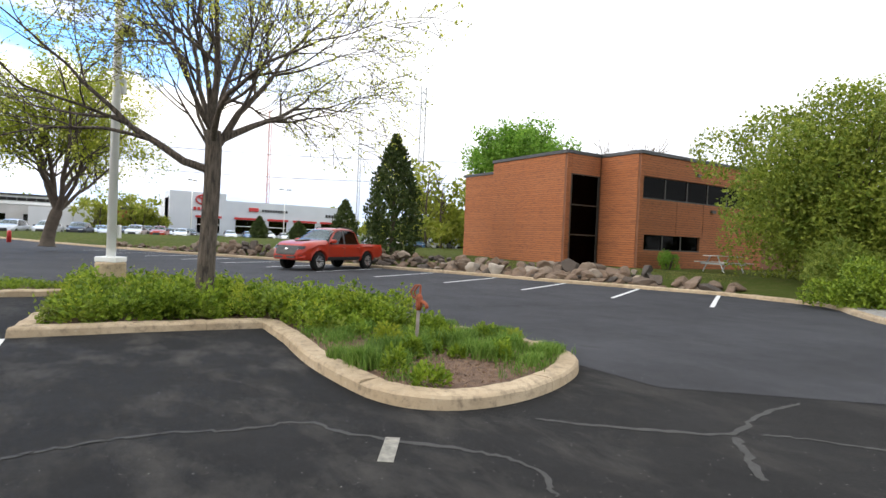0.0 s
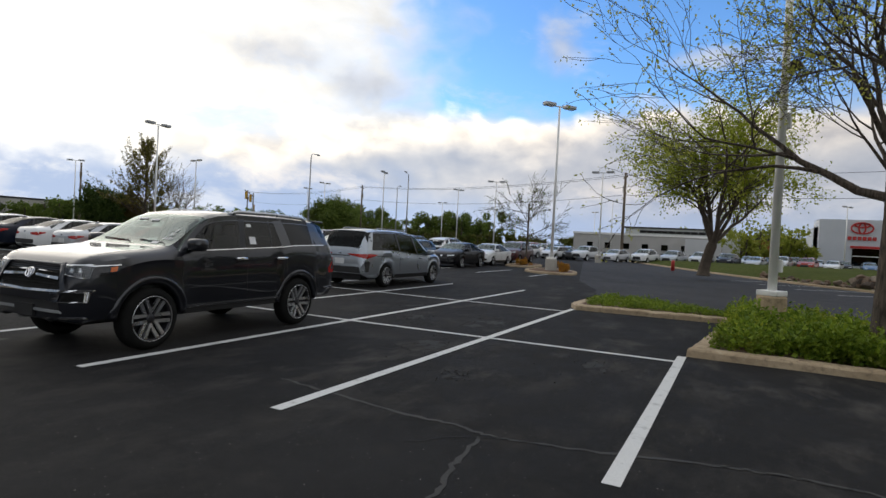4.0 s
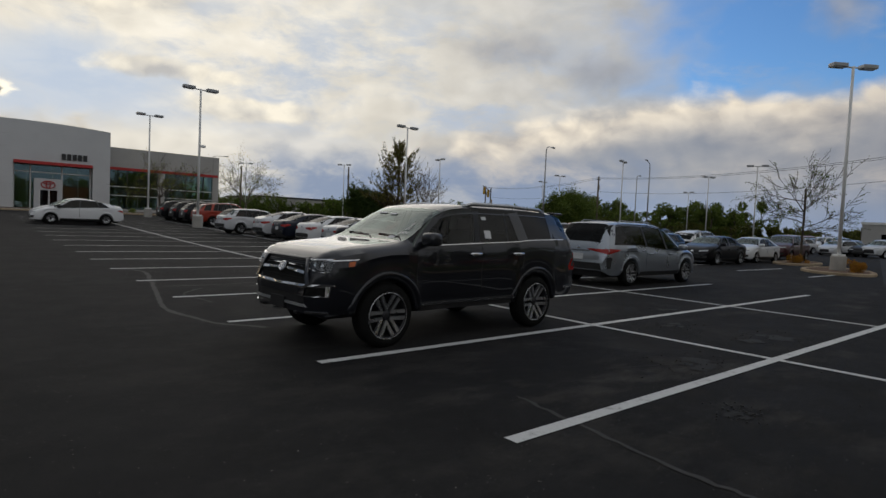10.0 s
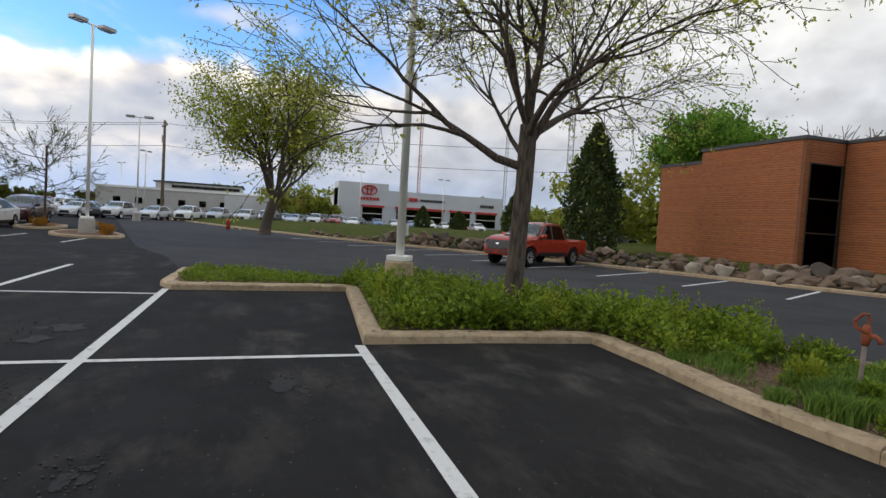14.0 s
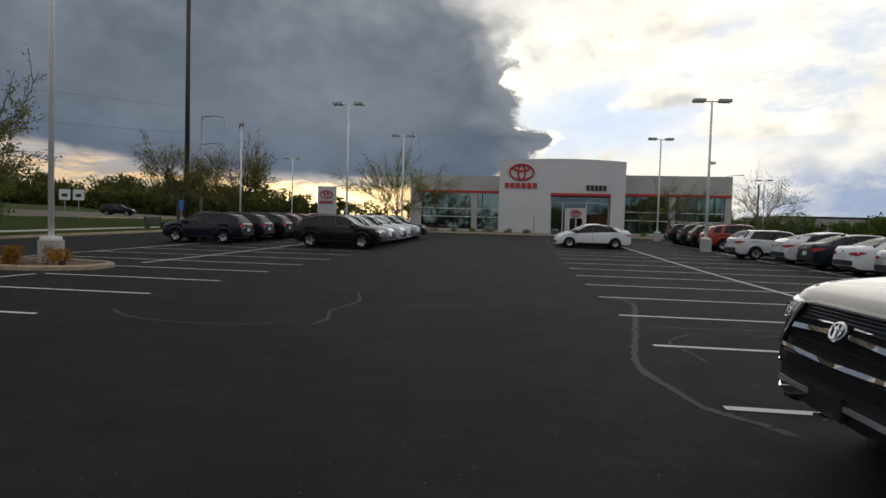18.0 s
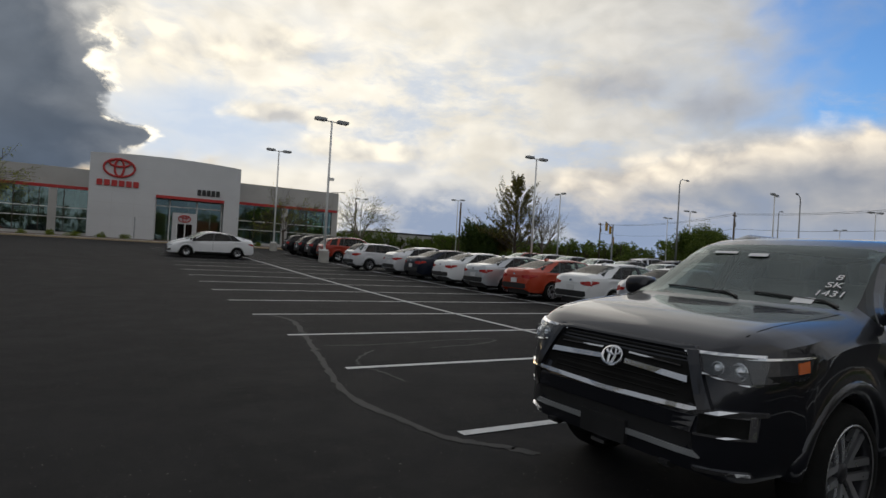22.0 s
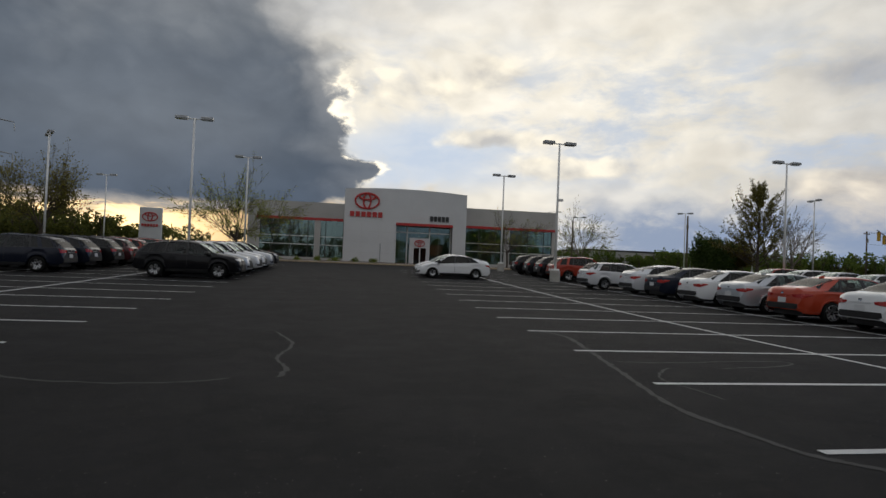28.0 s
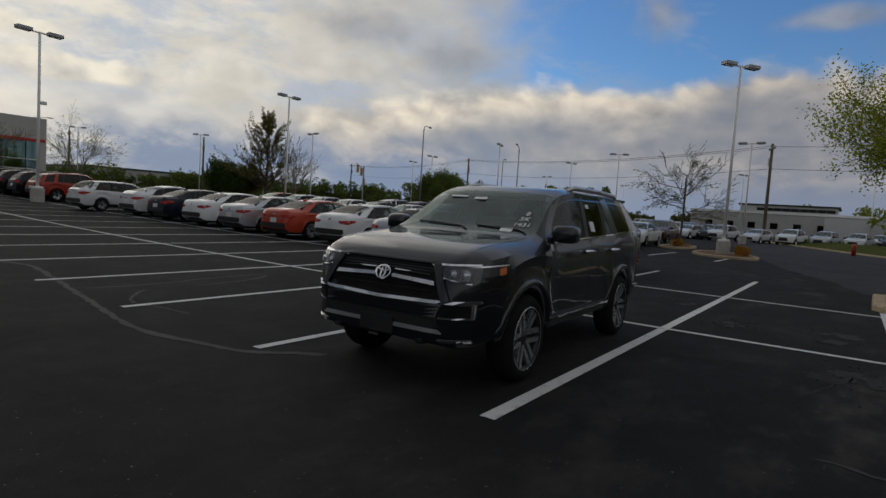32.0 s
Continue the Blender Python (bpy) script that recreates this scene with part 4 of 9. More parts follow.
def kerb(parent, pts, closed, height=0.13, width=0.27, stone=2.4, base=None, seed=1):
    """A cast kerb, outer edge on pts and interior to its left, cut into stones."""
    rnd = random.Random(seed)
    fine = along(pts, closed, 0.16)
    prof = [(0.0, 0.0), (0.012, height * 0.72), (0.035, height * 0.94), (0.07, height), (width - 0.03, height), (width, height - 0.02), (width, 0.0)]
    rails = [offset_path(fine[:-1] if closed else fine, o, closed) for o, _ in prof]
    if closed:
        rails = [r + [r[0]] for r in rails]
    per = max(2, int(stone / 0.16))
    for k in range(0, len(fine) - 1, per):
        end = min(k + per, len(fine) - 1)
        bm = bmesh.new()
        rows = []
        for i in range(k, end + 1):
            g = 0.003 if i == k else (-0.003 if i == end else 0)
            jit = rnd.gauss(0, 0.0045)
            wear = max(0.0, rnd.gauss(0, 0.012))
            row = []
            for q, (r, (o, z)) in enumerate(zip(rails, prof)):
                x, y = r[i]
                z -= wear if q in (2, 3) else 0
                if g:
                    j = i + 1 if g > 0 else i - 1
                    v = (Vector(r[j]) - Vector(r[i])).normalized() * abs(g)
                    x, y = x + v.x, y + v.y
                zb = (base or ground_z)(x, y)
                row.append(bm.verts.new((x, y, zb + z + (jit if z > 0.02 else -0.02))))
            rows.append(row)
        for a, b in zip(rows, rows[1:]):
            for j in range(len(prof) - 1):
                bm.faces.new((a[j], b[j], b[j + 1], a[j + 1]))
        bm.faces.new(rows[0])
        bm.faces.new(rows[-1][::-1])
        part("kerb_stone", bm, M["concrete"], parent, smooth=True).data.set_sharp_from_angle(angle=math.radians(28))
    return rails[-1]


def in_poly(x, y, poly):
    hit = False
    for (x0, y0), (x1, y1) in zip(poly, poly[1:] + poly[:1]):
        if (y0 > y) != (y1 > y) and x < (x1 - x0) * (y - y0) / (y1 - y0) + x0:
            hit = not hit
    return hit


def bed(name, label, outline, z, material, parent, mound=0.0, cell=0.13):
    """Soil inside a kerb, in small cells whose edge lies under the kerb."""
    bm = bmesh.new()
    xs, ys = [q[0] for q in outline], [q[1] for q in outline]
    made = {}

    def vert(i, j):
        if (i, j) not in made:
            x, y = min(xs) + i * cell, min(ys) + j * cell
            made[i, j] = bm.verts.new((x, y, ground_z(x, y) + z + mound * noise.noise(Vector((x, y, 0)) * 0.9) + 0.012 * noise.noise(Vector((x, y, 3)) * 6)))
        return made[i, j]
    for i in range(int((max(xs) - min(xs)) / cell) + 1):
        for j in range(int((max(ys) - min(ys)) / cell) + 1):
            if in_poly(min(xs) + (i + 0.5) * cell, min(ys) + (j + 0.5) * cell, outline):
                bm.faces.new((vert(i, j), vert(i + 1, j), vert(i + 1, j + 1), vert(i, j + 1)))
    return part(name, bm, material, parent, label, True)


ISLAND = [(9.88, 0.95), (9.9, -0.7), (9.8, -2.25), (8.5, -2.2), (7.25, -2.06), (6.35, -2.07), (5.5, -2.14), (5.05, -2.45), (4.89, -3.0), (5.06, -3.85), (5.6, -4.85), (6.2, -5.32),
          (7.1, -5.42), (8.1, -5.25), (9.4, -4.75), (12.6, -2.9), (15.6, -0.1), (17.6, 2.4), (18.1, 3.3), (17.8, 3.95), (15.2, 4.02), (14.65, 3.75), (14.75, 2.0), (14.85, 0.45), (12.3, 0.7)]
island = thing("planted_island", "kerbed planting island with mulch and spring growth", "planting bed", kind="structure")
nose = [k for k, p in enumerate(ISLAND) if p[0] < 9.0]
ISLAND = ISLAND[:nose[0]] + smooth_path(ISLAND[nose[0]:nose[-1] + 1], False, 2) + ISLAND[nose[-1] + 1:]
inner = kerb(island, ISLAND, True, seed=2)
bed("soil", "brown mulch soil", offset_path(ISLAND, 0.14, True), 0.09, M["mulch"], island, 0.05)
ISLAND_R = smooth_path([(31.0, 7.6), (34.6, 8.6), (36.0, 10.2), (35.6, 11.2), (33.0, 11.3), (30.8, 10.4), (30.0, 8.8)], True)
island_r = thing("lamp_island", "small kerbed island round a lamp post", "planting bed", kind="structure")
kerb(island_r, ISLAND_R, True, 0.12, 0.22, seed=3)
bed("soil", "", offset_path(ISLAND_R, 0.14, True), 0.09, M["mulch"], island_r, 0.03)
ISLAND_T = smooth_path([(36.2, 12.0), (41.5, 12.4), (41.8, 14.4), (36.4, 14.2)], True)
island_t = thing("tree_island", "kerbed island with a young tree", "planting bed", kind="structure")
kerb(island_t, ISLAND_T, True, 0.12, 0.22, seed=4)
bed("soil", "", offset_path(ISLAND_T, 0.14, True), 0.09, M["mulch"], island_t, 0.03)
ISLAND_L = smooth_path([(-15.3, 17.3), (-9.0, 17.3), (-9.0, 20.3), (-15.3, 20.3)], True)
island_l = thing("row_island", "kerbed island between two parking rows", "planting bed", kind="structure")
kerb(island_l, ISLAND_L, True, 0.13, 0.22, seed=5)
bed("soil", "", offset_path(ISLAND_L, 0.14, True), 0.09, M["mulch"], island_l, 0.03)

# diagonal kerb below the stone bank, and the turf above it
bank = thing("turf_bank", "sloping mown turf behind the boulder edging", "grass", kind="structure")
kerb(bank, DIAG[::-1], False, 0.13, 0.22, 3.0, seed=6)
CORNER = smooth_path([(9.6, -18.4), (8.9, -18.2), (7.5, -16.3), (6.3, -15.0), (4.0, -13.6), (0, -11.6), (-6, -11.0), (-20, -10.5)], False)
kerb(bank, CORNER, False, 0.13, 0.22, 3.0, seed=7)


def turf_z(d):
    return 0.10 + 0.42 * min(1.0, max(0.0, (d - 0.3) / 3.2))


def turf():
    bm = bmesh.new()
    path = along(DIAG, False, 1.5)
    norms = offset_path(path, -1.0, False)
    rows = []
    for (x, y), (nx, ny) in zip(path, norms):
        rows.append([bm.verts.new((x + (nx - x) * d, y + (ny - y) * d, turf_z(d) + (0.05 * noise.noise(Vector((x + (nx - x) * d, y + (ny - y) * d, 0)) * 0.7) if d > 1 else 0))) for d in (0.2, 0.6, 1.2, 2.0, 2.8, 3.6, 5, 8, 14, 30, 70)])
    for a, b in zip(rows, rows[1:]):
        for j in range(len(a) - 1):
            bm.faces.new((a[j + 1], b[j + 1], b[j], a[j]))
    part("turf", bm, M["grass"], bank, smooth=True)
    bm = bmesh.new()
    path = along([(9.4, -18.5)] + CORNER[2:], False, 1.2)
    norms = offset_path(path, 1.0, False)
    rows = [[bm.verts.new((x + (nx - x) * d, y + (ny - y) * d, 0.10 + 0.12 * min(1, d / 3))) for d in (0.2, 1, 3, 8, 25)] for (x, y), (nx, ny) in zip(path, norms)]
    for a, b in zip(rows, rows[1:]):
        for j in range(len(a) - 1):
            bm.faces.new((a[j], b[j], b[j + 1], a[j + 1]))
    part("gravel_bed", bm, M["gravel"], bank, smooth=True)


turf()

# turf and pavement on the street side
verge = thing("street_verge", "mown verge with a pale concrete footpath along the street", "grass", kind="structure")


def ribbon(x0, x1, y0, y1, z0, z1, mat, name, parent, step=5):
    bm = bmesh.new()
    n = max(1, int((y1 - y0) / step))
    prev = None
    for i in range(n + 1):
        y = y0 + (y1 - y0) * i / n
        row = [bm.verts.new((x0, y, ground_z(x0, y) + z0)), bm.verts.new((x1, y, ground_z(x1, y) + z1))]
        if prev:
            bm.faces.new((prev[0], row[0], row[1], prev[1])) if x0 > x1 else bm.faces.new((prev[1], row[1], row[0], prev[0]))
        prev = row
    return part(name, bm, mat, parent)


ribbon(-24.1, -28.0, -30, 120, 0.14, 0.12, M["grass_green"], "turf", verge)
ribbon(-28.0, -30.0, -30, 120, 0.13, 0.13, M["concrete_grey"], "footpath", verge)
ribbon(-30.0, -50.0, -30, 140, 0.12, 0.62, M["grass_green"], "turf", verge)
ribbon(-50.0, -70.0, -60, 220, 0.64, 1.45, M["street"], "street", verge)
ribbon(-70.0, -78.0, -60, 220, 1.45, 2.4, M["earth"], "far_bank", verge)
kerb(verge, [(-24.0, 60), (-24.0, -25)][::-1], False, 0.15, 0.2, 3.0, seed=8)
forecourt = thing("forecourt", "paved planting strip in front of the showroom", "paving", kind="structure")
ribbon(40.0, -14.0, 66.5, 68.6, 0.15, 0.15, M["concrete_grey"], "path", forecourt, 1)
ribbon(40.0, -14.0, 68.6, 76.5, 0.16, 0.16, M["mulch"], "planting", forecourt, 4)
kerb(forecourt, [(40, 66.4), (-14, 66.4)][::-1], False, 0.15, 0.2, 3.0, seed=9)


# ---- vehicles ----
CAR = {
    "offroad": dict(L=4.83, wheel=0.385, rim=0.275, xf=1.49, xr=-1.30, sill=0.42, arch=0.475, track=0.80,
        top=[(-2.415, 0.80), (-2.40, 1.05), (-2.34, 1.20), (-2.22, 1.55), (-2.12, 1.70), (-1.90, 1.755), (-1.0, 1.785), (0.0, 1.785), (0.30, 1.76), (0.52, 1.695), (1.18, 1.285), (1.30, 1.255), (1.9, 1.195), (2.12, 1.155), (2.24, 1.105), (2.31, 1.03), (2.35, 0.92), (2.385, 0.80), (2.415, 0.72)],
        belt=[(-2.415, 0.74), (-2.33, 1.12), (-2.2, 1.33), (-1.2, 1.315), (-0.9, 1.29), (0.0, 1.255), (0.95, 1.215), (1.25, 1.195), (2.12, 1.085), (2.24, 1.03), (2.31, 0.965), (2.415, 0.66)],
        wb=[(-2.415, 0.80), (-2.3, 0.87), (-2.0, 0.915), (0, 0.925), (1.7, 0.925), (1.95, 0.915), (2.12, 0.885), (2.24, 0.83), (2.33, 0.75), (2.385, 0.66), (2.415, 0.58)],
        wr=[(-2.415, 0.62), (-2.1, 0.67), (-1.0, 0.71), (0.3, 0.71), (0.6, 0.70), (1.2, 0.78), (2.2, 0.71), (2.415, 0.52)],
        low=[(-2.415, 0.50), (-2.2, 0.44), (2.0, 0.44), (2.30, 0.40), (2.415, 0.43)],
        glassx=(-2.12, 1.12), wind=(0.50, 1.20), back=(-2.32, -2.10), pillars=[((1.06, 0.48), 0.10), ((-0.03, -0.12), 0.11), ((-0.66, -0.70), 0.03), ((-0.98, -0.90), 0.22), ((-1.88, -1.93), 0.46)], flare=0.024, rail=0.76, shuts=(1.06, -0.12, -0.98), arch_w=0.08),
    "sedan": dict(L=4.64, wheel=0.32, rim=0.228, xf=1.38, xr=-1.32, sill=0.26, arch=0.37, track=0.76,
        top=[(-2.32, 0.62), (-2.30, 0.95), (-2.22, 1.04), (-1.85, 1.09), (-1.05, 1.36), (-0.7, 1.42), (-0.2, 1.44), (0.25, 1.41), (0.45, 1.37), (1.18, 1.03), (1.3, 1.0), (1.8, 0.90), (2.1, 0.79), (2.25, 0.66), (2.32, 0.52)],
        belt=[(-2.32, 0.58), (-2.2, 0.95), (-1.5, 0.97), (0.9, 0.90), (1.3, 0.92), (2.1, 0.70), (2.32, 0.46)],
        wb=[(-2.32, 0.68), (-2.2, 0.78), (-1.9, 0.86), (0, 0.885), (1.6, 0.88), (2.0, 0.82), (2.2, 0.70), (2.32, 0.52)],
        wr=[(-2.32, 0.5), (-1.9, 0.60), (-1.0, 0.58), (0.3, 0.58), (1.2, 0.70), (2.1, 0.6), (2.32, 0.4)],
        low=[(-2.32, 0.36), (-2.1, 0.26), (2.1, 0.24), (2.32, 0.26)],
        glassx=(-1.70, 1.12), wind=(0.42, 1.20), back=(-1.84, -1.02), pillars=[((1.10, 0.40), 0.10), ((-0.05, -0.12), 0.10), ((-1.02, -0.82), 0.07), ((-1.62, -1.00), 0.30)]),
    "hatch": dict(L=4.37, wheel=0.32, rim=0.228, xf=1.35, xr=-1.30, sill=0.26, arch=0.37, track=0.76,
        top=[(-2.18, 0.62), (-2.16, 0.98), (-2.02, 1.08), (-1.70, 1.34), (-1.5, 1.42), (-0.7, 1.455), (-0.2, 1.455), (0.25, 1.41), (0.45, 1.37), (1.16, 1.03), (1.3, 1.0), (1.7, 0.90), (1.98, 0.79), (2.12, 0.66), (2.18, 0.52)],
        belt=[(-2.18, 0.58), (-2.05, 0.98), (-1.5, 1.0), (0.9, 0.92), (1.3, 0.92), (1.98, 0.70), (2.18, 0.46)],
        wb=[(-2.18, 0.70), (-2.05, 0.80), (-1.8, 0.87), (0, 0.885), (1.5, 0.88), (1.9, 0.82), (2.08, 0.70), (2.18, 0.52)],
        wr=[(-2.18, 0.5), (-1.7, 0.54), (-1.0, 0.60), (0.3, 0.60), (1.2, 0.70), (2.0, 0.6), (2.18, 0.4)],
        low=[(-2.18, 0.36), (-2.0, 0.26), (2.0, 0.24), (2.18, 0.26)],
        glassx=(-1.85, 1.10), wind=(0.42, 1.18), back=(-2.04, -1.52), pillars=[((1.08, 0.40), 0.10), ((-0.05, -0.12), 0.10), ((-1.0, -0.86), 0.08), ((-1.80, -1.45), 0.34)]),
    "fastback": dict(L=4.57, wheel=0.32, rim=0.21, xf=1.36, xr=-1.34, sill=0.24, arch=0.37, track=0.76,
        top=[(-2.28, 0.60), (-2.26, 1.0), (-2.15, 1.10), (-1.5, 1.26), (-0.8, 1.41), (-0.3, 1.47), (0.1, 1.46), (0.45, 1.38), (1.35, 0.98), (1.5, 0.94), (1.9, 0.82), (2.12, 0.70), (2.24, 0.58), (2.28, 0.48)],
        belt=[(-2.28, 0.56), (-2.1, 1.0), (-1.5, 1.0), (0.9, 0.90), (1.4, 0.88), (2.1, 0.62), (2.28, 0.42)],
        wb=[(-2.28, 0.70), (-2.1, 0.78), (-1.8, 0.85), (0, 0.88), (1.5, 0.875), (1.9, 0.82), (2.15, 0.68), (2.28, 0.45)],
        wr=[(-2.28, 0.5), (-1.6, 0.52), (-0.8, 0.56), (0.3, 0.58), (1.3, 0.70), (2.1, 0.55), (2.28, 0.36)],
        low=[(-2.28, 0.34), (-2.1, 0.24), (2.1, 0.22), (2.28, 0.24)],
        glassx=(-1.75, 1.20), wind=(0.42, 1.38), back=(-2.02, -0.85), pillars=[((1.18, 0.42), 0.09), ((0.0, -0.1), 0.09), ((-1.02, -0.86), 0.08), ((-1.72, -1.35), 0.36)]),
    "suv": dict(L=4.62, wheel=0.35, rim=0.245, xf=1.38, xr=-1.32, sill=0.32, arch=0.42, track=0.79,
        top=[(-2.31, 0.70), (-2.29, 1.02), (-2.18, 1.13), (-1.92, 1.40), (-1.70, 1.53), (-1.0, 1.64), (-0.2, 1.68), (0.25, 1.65), (0.5, 1.58), (1.15, 1.18), (1.3, 1.14), (1.85, 1.06), (2.1, 0.98), (2.24, 0.84), (2.31, 0.66)],
        belt=[(-2.31, 0.66), (-2.15, 1.07), (-1.5, 1.10), (0.9, 1.02), (1.3, 1.04), (2.1, 0.88), (2.31, 0.58)],
        wb=[(-2.31, 0.74), (-2.2, 0.82), (-1.9, 0.90), (0, 0.92), (1.6, 0.92), (2.0, 0.86), (2.2, 0.76), (2.31, 0.60)],
        wr=[(-2.31, 0.56), (-1.8, 0.60), (-1.0, 0.64), (0.3, 0.64), (1.2, 0.74), (2.1, 0.64), (2.31, 0.46)],
        low=[(-2.31, 0.44), (-2.1, 0.34), (2.1, 0.32), (2.31, 0.34)],
        glassx=(-2.05, 1.10), wind=(0.46, 1.17), back=(-2.20, -1.80), pillars=[((1.06, 0.44), 0.10), ((0.0, -0.06), 0.10), ((-1.0, -0.88), 0.08), ((-1.40, -1.22), 0.16), ((-2.05, -1.80), 0.2)]),
    "van": dict(L=5.17, wheel=0.355, rim=0.25, xf=1.55, xr=-1.50, sill=0.30, arch=0.42, track=0.85,
        top=[(-2.585, 0.72), (-2.57, 1.05), (-2.50, 1.18), (-2.30, 1.58), (-2.15, 1.70), (-1.2, 1.75), (-0.2, 1.75), (0.3, 1.70), (0.6, 1.61), (1.50, 1.12), (1.65, 1.07), (2.1, 0.98), (2.38, 0.86), (2.52, 0.72), (2.585, 0.56)],
        belt=[(-2.585, 0.68), (-2.4, 1.12), (-1.5, 1.12), (0.9, 0.98), (1.6, 0.98), (2.35, 0.78), (2.585, 0.5)],
        wb=[(-2.585, 0.78), (-2.45, 0.88), (-2.1, 0.97), (0, 0.995), (1.7, 0.98), (2.2, 0.90), (2.45, 0.76), (2.585, 0.56)],
        wr=[(-2.585, 0.60), (-2.1, 0.68), (-1.0, 0.72), (0.3, 0.70), (1.5, 0.80), (2.35, 0.66), (2.585, 0.44)],
        low=[(-2.585, 0.42), (-2.3, 0.30), (2.3, 0.28), (2.585, 0.30)],
        glassx=(-2.30, 1.35), wind=(0.56, 1.52), back=(-2.50, -2.20), pillars=[((1.30, 0.55), 0.10), ((0.40, 0.30), 0.09), ((-0.72, -0.76), 0.09), ((-2.33, -2.04), 0.16)]),
    "pickup": dict(L=5.39, wheel=0.385, rim=0.22, xf=1.72, xr=-1.50, sill=0.48, arch=0.47, track=0.80,
        top=[(-2.695, 0.80), (-2.68, 1.10), (-2.6, 1.12), (-1.02, 1.13), (-1.0, 1.15), (-0.86, 1.64), (-0.7, 1.75), (-0.2, 1.79), (0.3, 1.77), (0.55, 1.70), (1.22, 1.26), (1.4, 1.23), (2.1, 1.17), (2.4, 1.08), (2.56, 0.94), (2.695, 0.74)],
        belt=[(-2.695, 0.76), (-2.6, 1.08), (-1.0, 1.10), (1.0, 1.10), (1.4, 1.14), (2.35, 1.0), (2.695, 0.66)],
        wb=[(-2.695, 0.86), (-2.5, 0.90), (0, 0.92), (1.9, 0.92), (2.2, 0.90), (2.45, 0.83), (2.60, 0.72), (2.695, 0.58)],
        wr=[(-2.695, 0.84), (-1.02, 0.86), (-0.95, 0.66), (0.3, 0.66), (0.6, 0.66), (1.25, 0.76), (2.4, 0.68), (2.695, 0.5)],
        low=[(-2.695, 0.62), (-2.4, 0.52), (2.2, 0.46), (2.55, 0.42), (2.695, 0.44)],
        glassx=(-0.98, 1.18), wind=(0.52, 1.24), back=(-0.99, -0.84), pillars=[((1.12, 0.50), 0.10), ((0.12, 0.06), 0.11), ((-0.92, -0.80), 0.14)], flare=0.02),
}


class Shell:
    """The outer skin of a vehicle: x ahead, y to its left, z up."""

    def __init__(self, k):
        self.k = k

    def section(self, x):
        k = self.k
        top, belt, wb, wr, low = (interp(k[n], x) for n in ("top", "belt", "wb", "wr", "low"))
        belt = min(belt, top - 0.03)
        for wx in (k["xf"], k["xr"]):
            d = k["arch"] ** 2 - (x - wx) ** 2
            if d > 0:
                low = max(low, k["wheel"] + math.sqrt(d) - 0.02)
        low = min(low, belt - 0.12)
        wr = min(wr, wb - 0.05)
        for wx in (k["xf"], k["xr"]):
            u = abs(x - wx) / (k["arch"] + 0.16)
            if u < 1:
                wb += k.get("flare", 0.008) * min(1.0, 3 * (1 - u))
        edge = belt + (top - belt) * 0.90
        h = belt - low
        return [(wb - 0.055, low), (wb - 0.004, low + 0.20 * h), (wb - 0.026, low + 0.52 * h), (wb, low + 0.80 * h), (wb - 0.045, belt),
                (wb - 0.045 + (wr - wb + 0.045) * 0.52, belt + (edge - belt) * 0.56), (wr, edge), (wr * 0.86, belt + (top - belt) * 0.965), (wr * 0.5, belt + (top - belt) * 0.995), (0.0, top)]

    def half(self, x, z):
        s = self.section(x)
        if z <= s[0][1]:
            return s[0][0]
        for (y0, z0), (y1, z1) in zip(s, s[1:]):
            if z0 <= z <= z1:
                return y0 + (y1 - y0) * (z - z0) / max(z1 - z0, 1e-6)
        return 0.0

    def lid(self, x, y):
        """Height of the upper skin over (x, y)."""
        s = self.section(x)
        for (y0, z0), (y1, z1) in zip(s[4:], s[5:]):
            if y1 <= abs(y) <= y0:
                return z0 + (z1 - z0) * (y0 - abs(y)) / max(y0 - y1, 1e-6)
        return s[4][1]

    def nose(self, y, z, rear=False):
        """Foremost (or rearmost) x of the skin at (y, z)."""
        n = self.k["L"] / 2
        for i in range(120):
            x = n - 0.006 * i
            x = -x if rear else x
            s = self.section(x)
            lowz = interp(self.k["low"], x)
            if lowz - 0.02 <= z <= s[-1][1] and abs(y) <= self.half(x, max(z, s[0][1])):
                return x
        return (-1 if rear else 1) * (n - 0.7)


